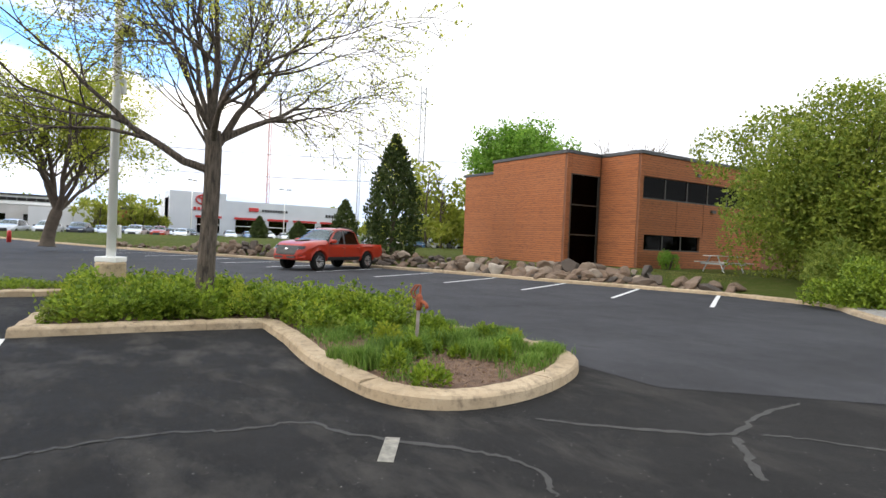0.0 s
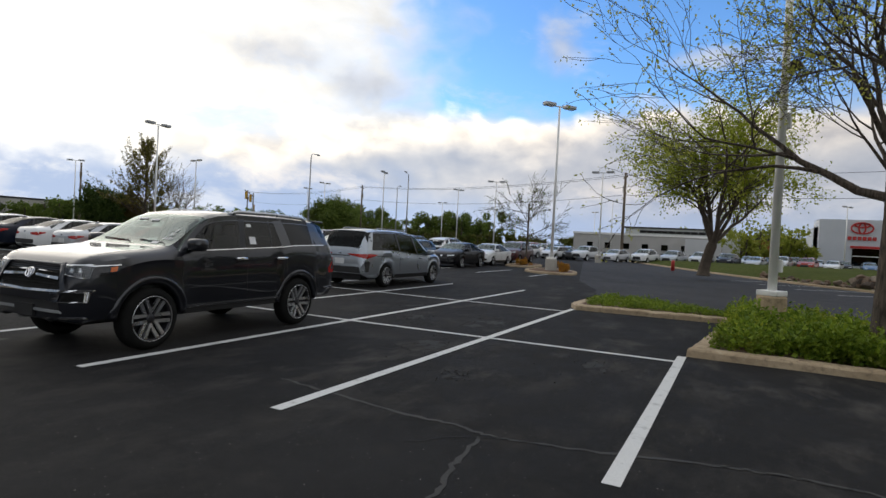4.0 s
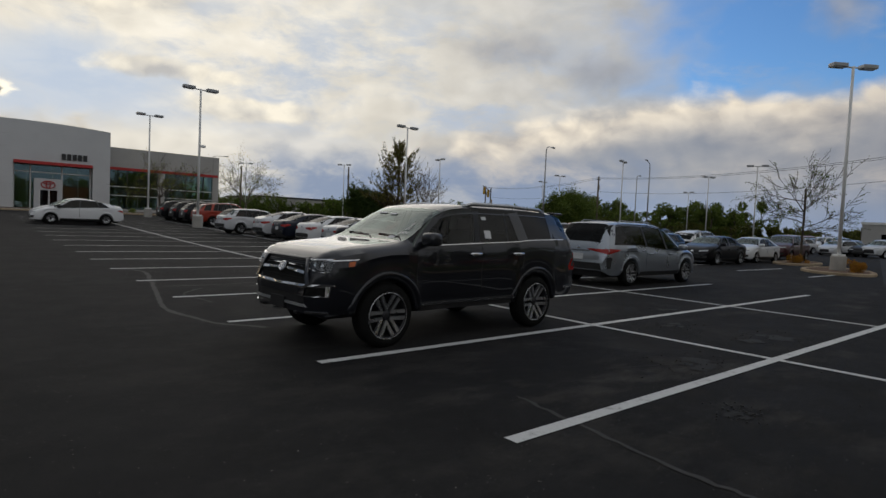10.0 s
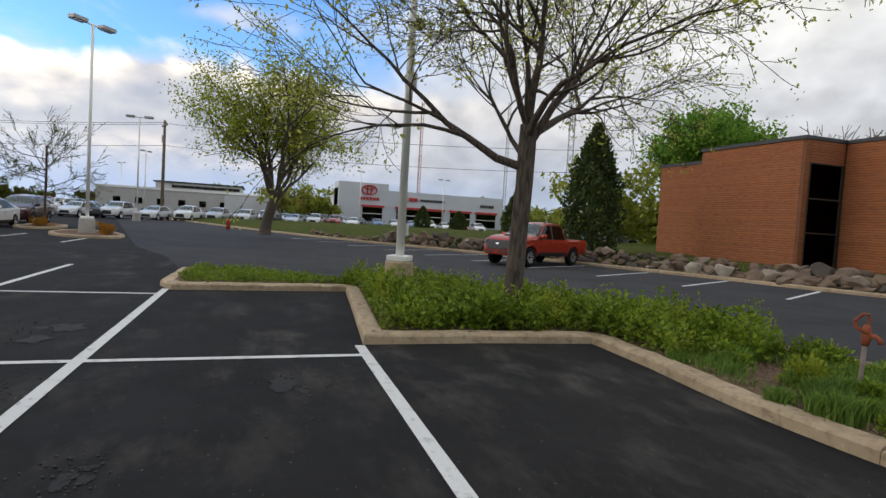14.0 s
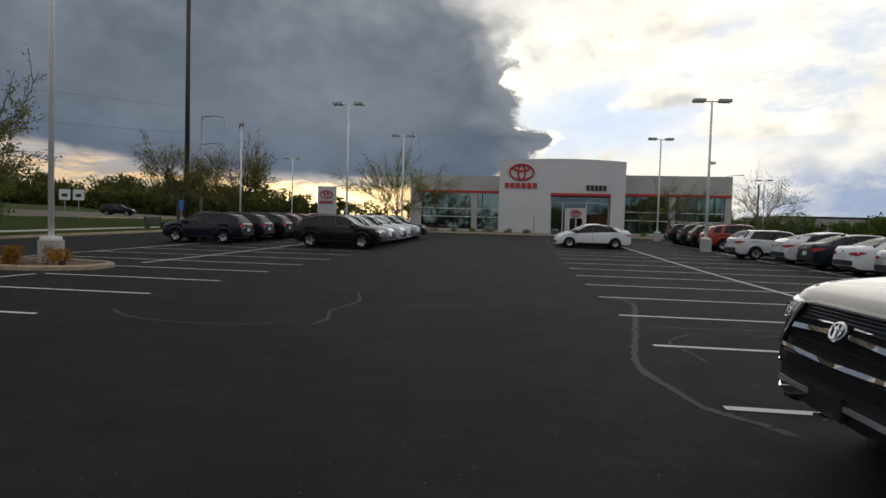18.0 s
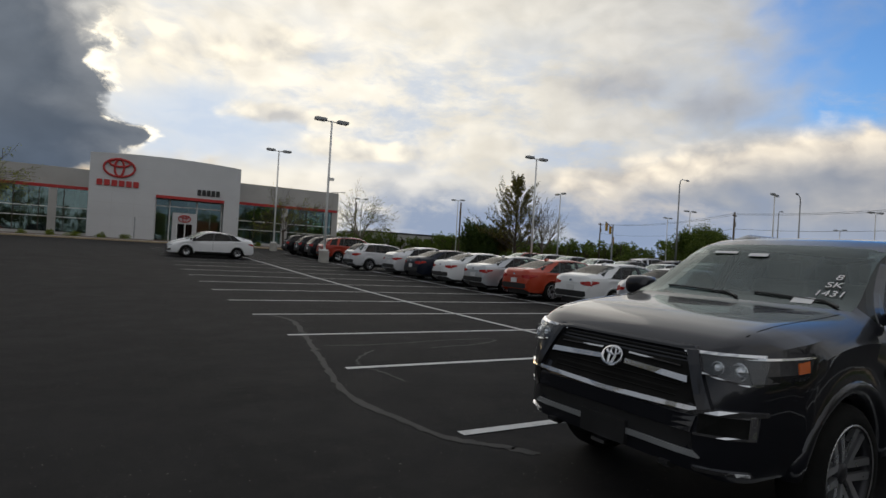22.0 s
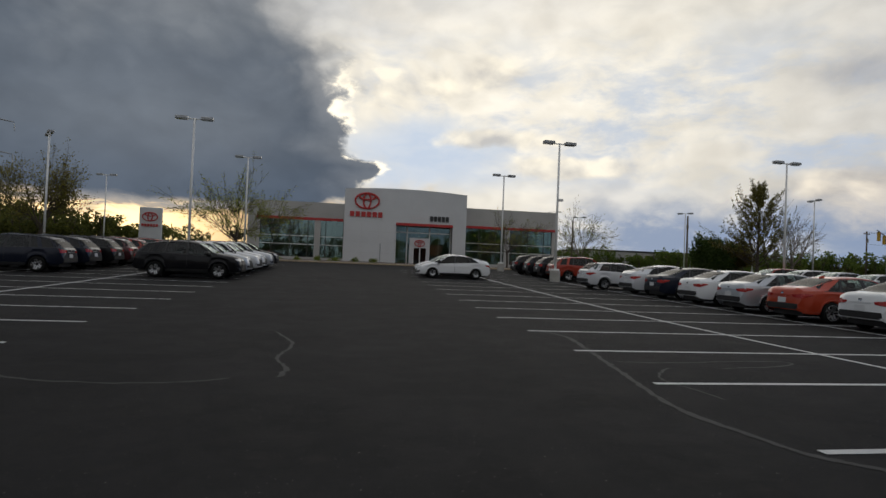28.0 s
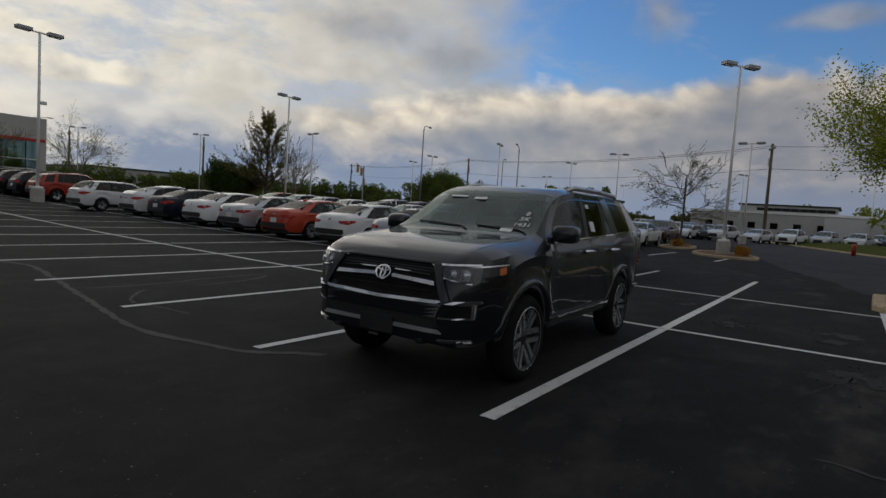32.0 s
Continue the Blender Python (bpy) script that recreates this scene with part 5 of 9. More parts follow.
def skin(k):
    """Body mesh and glazing mesh."""
    sh, n = Shell(k), k["L"] / 2
    xs = set(np.arange(-n, n + 0.001, 0.14).round(3))
    for name in ("top", "belt", "wb", "wr"):
        xs |= {x for x, _ in k[name]}
    for wx in (k["xf"], k["xr"]):
        xs |= {round(wx + k["arch"] * math.sin(a * math.pi / 14), 3) for a in range(-7, 8)}
    xs |= {*k["glassx"], *k["wind"], *k["back"]}
    xs = sorted(x for x in xs if -n <= x <= n)
    xs = [x for i, x in enumerate(xs) if i == 0 or x - xs[i - 1] > 0.012]
    body = bmesh.new()
    rows, grows = [], []
    for x in xs:
        s = sh.section(x)
        full = s[:-1] + [s[-1]] + [(-y, z) for y, z in s[-2::-1]]
        rows.append([body.verts.new((x, y, z)) for y, z in full])
        grows.append([(x, y, z) for y, z in full])
    panes = {}
    cuts = sorted((a + b) / 2 for (a, b), _ in k["pillars"])

    def pane(key, idx):
        bm, made = panes.setdefault(key, (bmesh.new(), {}))
        vs = []
        for ij in idx:
            if ij not in made:
                made[ij] = bm.verts.new(grows[ij[0]][ij[1]])
            vs.append(made[ij])
        f = bm.faces.new(vs)
        f.normal_update()
        c = f.calc_center_median()
        if f.normal.dot(c - Vector((0, 0, 0.8))) < 0:
            f.normal_flip()

    m = len(rows[0])
    for i in range(len(xs) - 1):
        xm = (xs[i] + xs[i + 1]) / 2
        for j in range(m - 1):
            jj = min(j, m - 2 - j)
            side = jj in (4, 5) and k["glassx"][0] < xm < k["glassx"][1]
            over = jj >= 6 and (k["wind"][0] < xm < k["wind"][1] or k["back"][0] < xm < k["back"][1])
            if side or over:
                key = (("windscreen" if xm > 0 else "rear_window") if over else "side_window", j < m // 2 if side else 0, sum(c < xm for c in cuts) if side else 0)
                pane(key, ((i, j), (i + 1, j), (i + 1, j + 1), (i, j + 1)))
            else:
                body.faces.new((rows[i][j], rows[i + 1][j], rows[i + 1][j + 1], rows[i][j + 1]))
    body.faces.new(rows[0])
    body.faces.new(rows[-1][::-1])
    bmesh.ops.recalc_face_normals(body, faces=body.faces[:])
    return sh, body, panes


def solid_grid(pts_out, pts_in):
    """A closed slab between two grids of places."""
    bm = bmesh.new()
    n, m = len(pts_out), len(pts_out[0])
    a = [[bm.verts.new(p) for p in r] for r in pts_out]
    b = [[bm.verts.new(p) for p in r] for r in pts_in]
    for i in range(n - 1):
        for j in range(m - 1):
            bm.faces.new((a[i][j], a[i + 1][j], a[i + 1][j + 1], a[i][j + 1]))
    for i in range(n - 1):
        bm.faces.new((a[i][0], b[i][0], b[i + 1][0], a[i + 1][0]))
        bm.faces.new((a[i][-1], a[i + 1][-1], b[i + 1][-1], b[i][-1]))
    for j in range(m - 1):
        bm.faces.new((a[0][j], a[0][j + 1], b[0][j + 1], b[0][j]))
        bm.faces.new((a[-1][j], b[-1][j], b[-1][j + 1], a[-1][j + 1]))
    bmesh.ops.recalc_face_normals(bm, faces=bm.faces[:])
    return bm


def quad(c, u, v):
    return tuple((1 - u) * (1 - v) * a + u * (1 - v) * b + u * v * d + (1 - u) * v * e for a, b, d, e in zip(*c))


def on_end(sh, c, rear=False, off=0.012, deep=0.05, n=6, m=3):
    """A slab on the front or rear; c: four (y, z) corners."""
    s = -1 if rear else 1
    o, i_ = [], []
    for a in range(n + 1):
        ro, ri = [], []
        for b in range(m + 1):
            y, z = quad(c, a / n, b / m)
            x = sh.nose(y, z, rear)
            ro.append((x + s * off, y, z))
            ri.append((x - s * deep, y, z))
        o.append(ro)
        i_.append(ri)
    return solid_grid(o, i_)


def on_side(sh, c, left, off=0.006, deep=0.03, n=6, m=3):
    """A slab on one flank; c: four (x, z) corners."""
    s = 1 if left else -1
    o, i_ = [], []
    for a in range(n + 1):
        ro, ri = [], []
        for b in range(m + 1):
            x, z = quad(c, a / n, b / m)
            y = sh.half(x, z)
            ro.append((x, s * (y + off), z))
            ri.append((x, s * (y - deep), z))
        o.append(ro)
        i_.append(ri)
    return solid_grid(o, i_)


def on_top(sh, c, off=0.006, deep=0.02, n=4, m=4):
    """A slab on the upper skin; c: four (x, y) corners."""
    o, i_ = [], []
    for a in range(n + 1):
        ro, ri = [], []
        for b in range(m + 1):
            x, y = quad(c, a / n, b / m)
            z = sh.lid(x, y)
            ro.append((x, y, z + off))
            ri.append((x, y, z - deep))
        o.append(ro)
        i_.append(ri)
    return solid_grid(o, i_)


def wheel(parent, k, x, left, spokes=6, twin=True, far=False, slim=False):
    """tyre with rim, built lying across y."""
    s = 1 if left else -1
    R, r, w = k["wheel"], k["rim"], 0.115
    hub = new("wheel")
    hub.parent = parent
    hub.location = (x, s * (k["track"] + 0.02), R)
    segs = 20 if far else 36
    bm = bmesh.new()
    rings = lathe(bm, [(r, w), (r + 0.02, w + 0.012), (R - 0.05, w + 0.01), (R - 0.012, w - 0.02), (R, w - 0.05), (R, -w + 0.05), (R - 0.012, -w + 0.02), (R - 0.05, -w), (r, -w)], segs)
    bmesh.ops.recalc_face_normals(bm, faces=bm.faces[:])
    tyre = part("tyre", bm, M["tyre"], hub, "", True)
    bm = bmesh.new()
    lathe(bm, [(r + 0.005, s * w * 0.98), (r - 0.012, s * (w + 0.004)), (r - 0.02, s * w * 0.7), (r - 0.03, -s * w * 0.6), (0.0, -s * w * 0.6)], segs)
    bmesh.ops.recalc_face_normals(bm, faces=bm.faces[:])
    part("rim", bm, M["alloy"] if slim else M["dark_alloy"], hub, "", True)
    if slim:
        return hub
    bm = bmesh.new()
    for i in range(spokes):
        a = 2 * math.pi * i / spokes
        for off in ((-0.040, 0.040) if twin else (0.0,)):
            wd = 0.0185 if twin else 0.03
            m = Matrix.Rotation(a, 4, "Y")
            co = []
            for cx, cz, y in ((0.055, off * 0.95, w * 0.70), (r - 0.010, off * 1.05, w * 0.97)):
                ww = wd if cx < 0.1 else wd * 1.2
                co += [(cx, s * y, cz - ww), (cx, s * y, cz + ww), (cx, s * (y - 0.03), cz + ww), (cx, s * (y - 0.03), cz - ww)]
            v = [bm.verts.new(m @ Vector(c)) for c in co]
            for f in ((0, 1, 5, 4), (1, 2, 6, 5), (2, 3, 7, 6), (3, 0, 4, 7), (4, 5, 6, 7)):
                bm.faces.new([v[q] for q in f])
    bmesh.ops.recalc_face_normals(bm, faces=bm.faces[:])
    part("spokes", bm, M["alloy"], hub, "machined alloy spokes")
    bm = bmesh.new()
    lathe(bm, [(0.062, s * w * 0.5), (0.058, s * w * 0.72), (0.02, s * w * 0.78), (0.0, s * w * 0.78)], 14)
    bmesh.ops.recalc_face_normals(bm, faces=bm.faces[:])
    part("hub_cap", bm, M["dark_alloy"], hub, "", True)
    if far:
        return hub
    bm = bmesh.new()
    lathe(bm, [(r - 0.004, s * (w + 0.006)), (r + 0.004, s * (w + 0.010)), (r + 0.008, s * (w + 0.004))], segs)
    bmesh.ops.recalc_face_normals(bm, faces=bm.faces[:])
    part("rim_lip", bm, M["alloy"], hub, "thin bright rim lip", True)
    return hub


def arch_trim(sh, k, wx, left, mat, parent, width=0.055):
    """Rounded lip round a wheel opening."""
    s = 1 if left else -1
    R = k["arch"]
    bulge = 0.016 if width < 0.07 else 0.024
    prof = ((R - 0.025, -0.05), (R - 0.022, bulge * 0.8), (R + width * 0.25, bulge), (R + width * 0.75, bulge * 0.72), (R + width, -0.004))
    o, i_ = [], []
    for a in range(19):
        ang = math.pi * (0.03 + 0.94 * a / 18)
        ro, ri = [], []
        for rr, off in prof:
            x, z = wx + rr * math.cos(ang), k["wheel"] - 0.02 + rr * math.sin(ang)
            y = sh.half(min(max(x, -k["L"] / 2 + 0.05), k["L"] / 2 - 0.05), z + 0.03)
            ro.append((x, s * (y + off), z))
            ri.append((x, s * (y - 0.06), z))
        o.append(ro)
        i_.append(ri)
    return part("wheel_arch", solid_grid(o, i_), mat, parent, "", True)


def vehicle(kind, name, label, category, body_mat, loc, rz, group="", dark_rear=True, twin=True, spokes=5, far=False, slim=False, cladding=None):
    """A parked vehicle standing on its wheels, facing rz."""
    k = CAR[kind]
    n = k["L"] / 2
    car = thing(name, label, category, loc, rz, group)
    sh, body, panes = skin(k)
    part("body", body, [body_mat], car, "", True).data.set_sharp_from_angle(angle=math.radians(38))
    for key, (bm, _) in panes.items():
        dark = kind == "pickup" and key[0] != "windscreen" or kind in ("offroad", "van", "suv") and (key[0] == "rear_window" or key[0] == "side_window" and key[2] < len(k["pillars"]) - 1 and key[2] <= (3 if kind == "offroad" else 2))
        part(key[0], bm, M["privacy_glass"] if dark and (key[0] != "rear_window" or kind == "offroad") or kind == "fastback" and key[0] == "side_window" else M["windscreen"] if key[0] == "windscreen" else M["rear_glass"] if key[0] == "rear_window" else M["car_glass"], car, "", True)
    # underside and cabin
    bm = bmesh.new()
    lo = k["sill"] + 0.02
    box(bm, -n + 0.22, n - 0.25, -0.62, 0.62, lo - 0.1, lo + 0.3, 0.03)
    part("underbody", bm, M["black_plastic"], car)
    if not far:
        bm = bmesh.new()
        box(bm, -n + 0.35, k["wind"][1] - 0.15, -0.78, 0.78, lo + 0.2, interp(k["belt"], 0) - 0.25, 0.03)
        part("cabin_floor", bm, M["seat"], car)
    bz = interp(k["belt"], 0)
    seat_x = [0.15, -0.85] if kind in ("sedan", "fastback", "hatch", "pickup") else [0.1, -0.8]
    for sx_ in seat_x[: 0 if slim else 1 if far else 2]:
        for sy in (-0.37, 0.37):
            bm = bmesh.new()
            box(bm, sx_ - 0.30, sx_ + 0.24, sy - 0.24, sy + 0.24, bz - 0.50, bz - 0.30, 0.05)
            box(bm, sx_ - 0.12, sx_ + 0.02, sy - 0.24, sy + 0.24, bz - 0.35, bz + 0.18, 0.05, Matrix.Translation((sx_ - 0.2, 0, bz - 0.3)) @ Matrix.Rotation(-0.18, 4, "Y") @ Matrix.Translation((-sx_, 0, -(bz - 0.3))))
            box(bm, sx_ - 0.42, sx_ - 0.32, sy - 0.13, sy + 0.13, bz + 0.18, bz + 0.34, 0.03)
            part("seat", bm, M["seat"], car, "", False)
    if kind in ("sedan", "fastback", "hatch"):
        rx0, rx1 = k["back"]
        part("parcel_shelf", boxed(rx0 + 0.12, rx1 + 0.30, -0.60, 0.60, interp(k["belt"], rx0) - 0.10, interp(k["belt"], rx0) - 0.02, 0.01), M["seat"], car)
    if not far:
        bm = boxed(k["wind"][0] + 0.22, k["wind"][1] - 0.1, -0.72, 0.72, bz - 0.35, bz - 0.02, 0.06)
        part("dashboard", bm, M["black_plastic"], car)
    for ip, ((xb, xt), w) in enumerate(k["pillars"]):
        pmat = M["black_plastic"] if ip in (1, 2) and not (kind == "pickup" and ip == 2) else body_mat
        for left in (True, False):
            zb, zt = interp(k["belt"], xb) + 0.004, interp(k["belt"], xt) + (interp(k["top"], xt) - interp(k["belt"], xt)) * 0.905
            part("pillar", on_side(sh, ((xb - w / 2, zb), (xb + w / 2, zb), (xt + w / 2, zt), (xt - w / 2, zt)), left, 0.004, 0.04, 2, 5), pmat, car)
    gx0, gx1 = k["glassx"]
    for left in (True, False):
        o, i_ = [], []
        # cant rail over the side glass and waist moulding under it
        for dz0, dz1, mt, nm in ((k.get("rail", 0.84), 0.93, body_mat, "cant_rail"), (-0.03, 0.035, M["chrome"] if kind == "offroad" else M["black_plastic"], "waist_moulding")):
            o, i_ = [], []
            x_lo, x_hi = (gx0, min(gx1, k["wind"][0] + 0.12)) if dz0 > 0.5 else (gx0 + 0.12, gx1 - 0.02)
            for a in range(15):
                x = x_lo + (x_hi - x_lo) * a / 14
                b_, t_ = interp(k["belt"], x), interp(k["top"], x)
                zz = [b_ + (t_ - b_) * d for d in (dz0, dz1)] if dz0 > 0.5 else [b_ - 0.004, b_ + (0.007 if kind == "offroad" else 0.016)]
                s = 1 if left else -1
                o.append([(x, s * (sh.half(x, z) + 0.006), z) for z in zz])
                i_.append([(x, s * (sh.half(x, z) - 0.03), z) for z in zz])
            part(nm, solid_grid(o, i_), mt, car)
        for xw in (k["xf"], k["xr"]):
            wheel(car, k, xw, left, spokes, twin, far, slim)
            if not slim:
                arch_trim(sh, k, xw, left, cladding or body_mat, car, k.get("arch_w", 0.055))
        # mirror
        s = 1 if left else -1
        mx, mz = gx1 - 0.22, interp(k["belt"], gx1) + 0.10
        my = sh.half(mx, mz)
        bm = bmesh.new()
        pillow(bm, (mx, my + 0.165, mz), (0.10, 0.125, 0.085))
        box(bm, mx - 0.03, mx + 0.04, my - 0.05, my + 0.10, mz - 0.07, mz - 0.03, 0.01)
        if s < 0:
            bmesh.ops.scale(bm, vec=(1, -1, 1), verts=bm.verts[:])
            bmesh.ops.reverse_faces(bm, faces=bm.faces[:])
        part("mirror", bm, body_mat if not far else M["black_plastic"], car, "", True)
        # door shuts and handles
        zb0, zb1 = k["sill"] + 0.10, interp(k["belt"], 0) - 0.01
        shuts = [gx1 - 0.06, k["pillars"][1][0][0], k["pillars"][2][0][0] - 0.02] if not far else [k["pillars"][1][0][0]]
        shuts = list(k.get("shuts", shuts))
        for xd in [] if slim else shuts:
            part("door_shut", on_side(sh, ((xd - 0.006, zb0), (xd + 0.006, zb0), (xd + 0.006, zb1), (xd - 0.006, zb1)), left, 0.0015, 0.01, 1, 6), M["black_plastic"], car)
        if not far:
            for xd in shuts[1:]:
                hz = zb1 - 0.13
                s = 1 if left else -1
                pts = [(xd + q, s * (sh.half(xd + q, hz) + o), hz) for q, o in ((0.05, 0.012), (0.075, 0.040), (0.165, 0.046), (0.245, 0.040), (0.27, 0.012))]
                part("door_handle", tubed(pts, [0.018, 0.022, 0.022, 0.022, 0.018], 8), M["chrome"] if kind in ("offroad",) else body_mat, car, "", True)
        part("sill", on_side(sh, ((k["xr"] + k["arch"] + 0.05, k["sill"] - 0.02), (k["xf"] - k["arch"] - 0.05, k["sill"] - 0.02), (k["xf"] - k["arch"] - 0.05, k["sill"] + 0.09), (k["xr"] + k["arch"] + 0.05, k["sill"] + 0.09)), left, 0.015, 0.06, 6, 2), M["black_plastic"], car)
    return car, sh, k


def ends(car, sh, k, kind, body_mat, far=False, slim=False):
    """Lamps, grille, bumpers and plates for the ordinary cars."""
    n = k["L"] / 2
    rb, fb = interp(k["belt"], -n + 0.15), interp(k["belt"], n - 0.2)
    low_r, low_f = interp(k["low"], -n), interp(k["low"], n)
    wr, wf = interp(k["wb"], -n + 0.12), interp(k["wb"], n - 0.15)
    for s in (-1, 1):
        if kind == "van":
            c = ((s * wr * 0.34, rb - 0.125), (s * wr * 0.99, rb - 0.22), (s * wr * 0.99, rb - 0.09), (s * wr * 0.34, rb - 0.095))
            part("tail_light", on_side(sh, ((-n + 0.10, rb - 0.23), (-n + 0.34, rb - 0.17), (-n + 0.56, rb - 0.10), (-n + 0.10, rb - 0.07)), s > 0, 0.010, 0.03, 5, 2), M["red_lens"], car, "red tail light wing")
            part("corner_vent", on_side(sh, ((-n + 0.10, rb - 0.62), (-n + 0.20, rb - 0.60), (-n + 0.26, rb - 0.32), (-n + 0.10, rb - 0.31)), s > 0, 0.008, 0.03, 3, 3), M["black_plastic"], car)
        elif kind in ("suv", "offroad"):
            c = ((s * wr * 0.50, rb - 0.16), (s * wr * 0.99, rb - 0.20), (s * wr * 0.99, rb - 0.02), (s * wr * 0.50, rb - 0.08))
        else:
            c = ((s * wr * 0.58, rb - 0.19), (s * wr * 0.99, rb - 0.23), (s * wr * 0.99, rb - 0.08), (s * wr * 0.52, rb - 0.12))
            part("tail_light", on_side(sh, ((-n + 0.07, rb - 0.22), (-n + 0.34, rb - 0.13), (-n + 0.36, rb - 0.09), (-n + 0.07, rb - 0.07)), s > 0, 0.008, 0.03, 4, 2), M["red_lens"], car, "red tail light wing")
        part("tail_light", on_end(sh, c, True, 0.015, 0.10), M["red_lens"], car, "red tail light")
        c = ((s * wf * 0.48, fb - 0.06), (s * wf * 1.0, fb - 0.02), (s * wf * 1.0, fb + 0.05), (s * wf * 0.48, fb + 0.01))
        part("headlight", on_end(sh, c, False, 0.015, 0.12), M["clear_lens"], car, "clear headlight")
        if slim:
            continue
        c = ((s * wf * 0.62, low_f + 0.06), (s * wf * 0.98, low_f + 0.08), (s * wf * 0.98, low_f + 0.20), (s * wf * 0.70, low_f + 0.18))
        part("fog_recess", on_end(sh, c, False, 0.008, 0.05, 4, 2), M["black_plastic"], car)
    w = wf * 0.62
    part("grille", on_end(sh, ((-w, low_f + 0.07), (w, low_f + 0.07), (w * 0.78, fb - 0.10), (-w * 0.78, fb - 0.10)), False, 0.012, 0.05, 8, 3), M["black_plastic"], car, "black front grille")
    if slim:
        return
    part("badge", on_end(sh, ((-0.07, fb - 0.07), (0.07, fb - 0.07), (0.07, fb + 0.0), (-0.07, fb + 0.0)), False, 0.02, 0.03, 2, 2), M["chrome"], car)
    w = wr * 0.86
    part("rear_valance", on_end(sh, ((-w, low_r + 0.02), (w, low_r + 0.02), (w * 0.94, low_r + 0.20), (-w * 0.94, low_r + 0.20)), True, 0.014, 0.05, 8, 2), M["black_plastic"], car, "black lower bumper insert")
    pz = rb - 0.30 if kind in ("sedan", "hatch", "fastback") else rb - 0.32
    part("plate", on_end(sh, ((-0.16, pz - 0.08), (0.16, pz - 0.08), (0.16, pz + 0.08), (-0.16, pz + 0.08)), True, 0.02, 0.03, 2, 2), M["plate"], car, "dealer plate")
    part("trunk_strip", on_end(sh, ((-wr * 0.42, rb - 0.17), (wr * 0.42, rb - 0.17), (wr * 0.42, rb - 0.14), (-wr * 0.42, rb - 0.14)), True, 0.014, 0.03, 6, 1), M["chrome"] if kind != "sedan" else body_mat, car)
    part("rear_badge", on_end(sh, ((-0.05, rb - 0.11), (0.05, rb - 0.11), (0.05, rb - 0.045), (-0.05, rb - 0.045)), True, 0.016, 0.03, 2, 2), M["chrome"], car)


def ordinary(kind, name, label, category, mat, x, y, rz, group="", far=False, **kw):
    car, sh, k = vehicle(kind, name, label, category, mat, (x, y, ground_z(x, y)), rz, group, far=far, **kw)
    ends(car, sh, k, kind, mat, far, kw.get("slim", False))
    if kind in ("suv", "van") and not kw.get("slim"):
        for s in (-1, 1):
            pts = [(-1.7, s * 0.60, interp(k["top"], -1.7) - 0.02), (-1.6, s * 0.60, interp(k["top"], -1.6) + 0.035), (-0.1, s * 0.61, interp(k["top"], -0.1) + 0.02), (0.05, s * 0.61, interp(k["top"], 0.05) - 0.03)]
            part("roof_rail", tubed(pts, 0.016, 6), M["black_plastic"] if kind == "suv" else M["grey_metal"], car)
    if kind in ("sedan", "hatch", "suv") and not far:
        part("antenna_fin", on_top(sh, ((-1.0, -0.03), (-0.85, -0.02), (-0.85, 0.02), (-1.0, 0.03)), 0.05, 0.01, 2, 2), mat, car)
    return car


def repaint(ob, mat, old):
    for o in (ob, *ob.children_recursive):
        for s in o.material_slots:
            if s.material == old:
                s.link = "OBJECT"
                s.material = mat


def again(src, mat, old, x, y, rz, label, name=None):
    c = copy_thing(src, pose(x, y, ground_z(x, y), 0, 0, rz))
    if name:
        c.name = name
    if mat is not old:
        repaint(c, mat, old)
    return tagged(c, label)


P = {n: paint(n + "_paint", c, m, r, {"graphite": 1.0, "black": 0.4, "navy": 0.45, "truck_red": 0.6}.get(n, 0.8)) for n, c, m, r in (
    ("graphite", (0.012, 0.013, 0.018), 0.4, 0.34), ("steel", (0.34, 0.37, 0.41), 0.75, 0.28), ("silver", (0.46, 0.48, 0.51), 0.6, 0.32), ("white", (0.72, 0.73, 0.74), 0.0, 0.35),
    ("pearl", (0.60, 0.61, 0.63), 0.25, 0.33), ("black", (0.006, 0.006, 0.008), 0.1, 0.3), ("navy", (0.009, 0.012, 0.024), 0.2, 0.3),
    ("orange_red", (0.40, 0.045, 0.016), 0.15, 0.32), ("red", (0.30, 0.028, 0.012), 0.2, 0.30), ("truck_red", (0.30, 0.022, 0.008), 0.1, 0.36), ("maroon", (0.06, 0.012, 0.016), 0.3, 0.3), ("blue", (0.05, 0.12, 0.24), 0.4, 0.3), ("bronze", (0.10, 0.075, 0.055), 0.4, 0.3))}

# the graphite off-roader in the near stall
hero, hs, hk = vehicle("offroad", "off_road_suv", "dark graphite off-road SUV with stock number on windscreen", "SUV", P["graphite"], (6.83, 7.73, 0), 182.2, spokes=6, twin=True, cladding=P["graphite"])


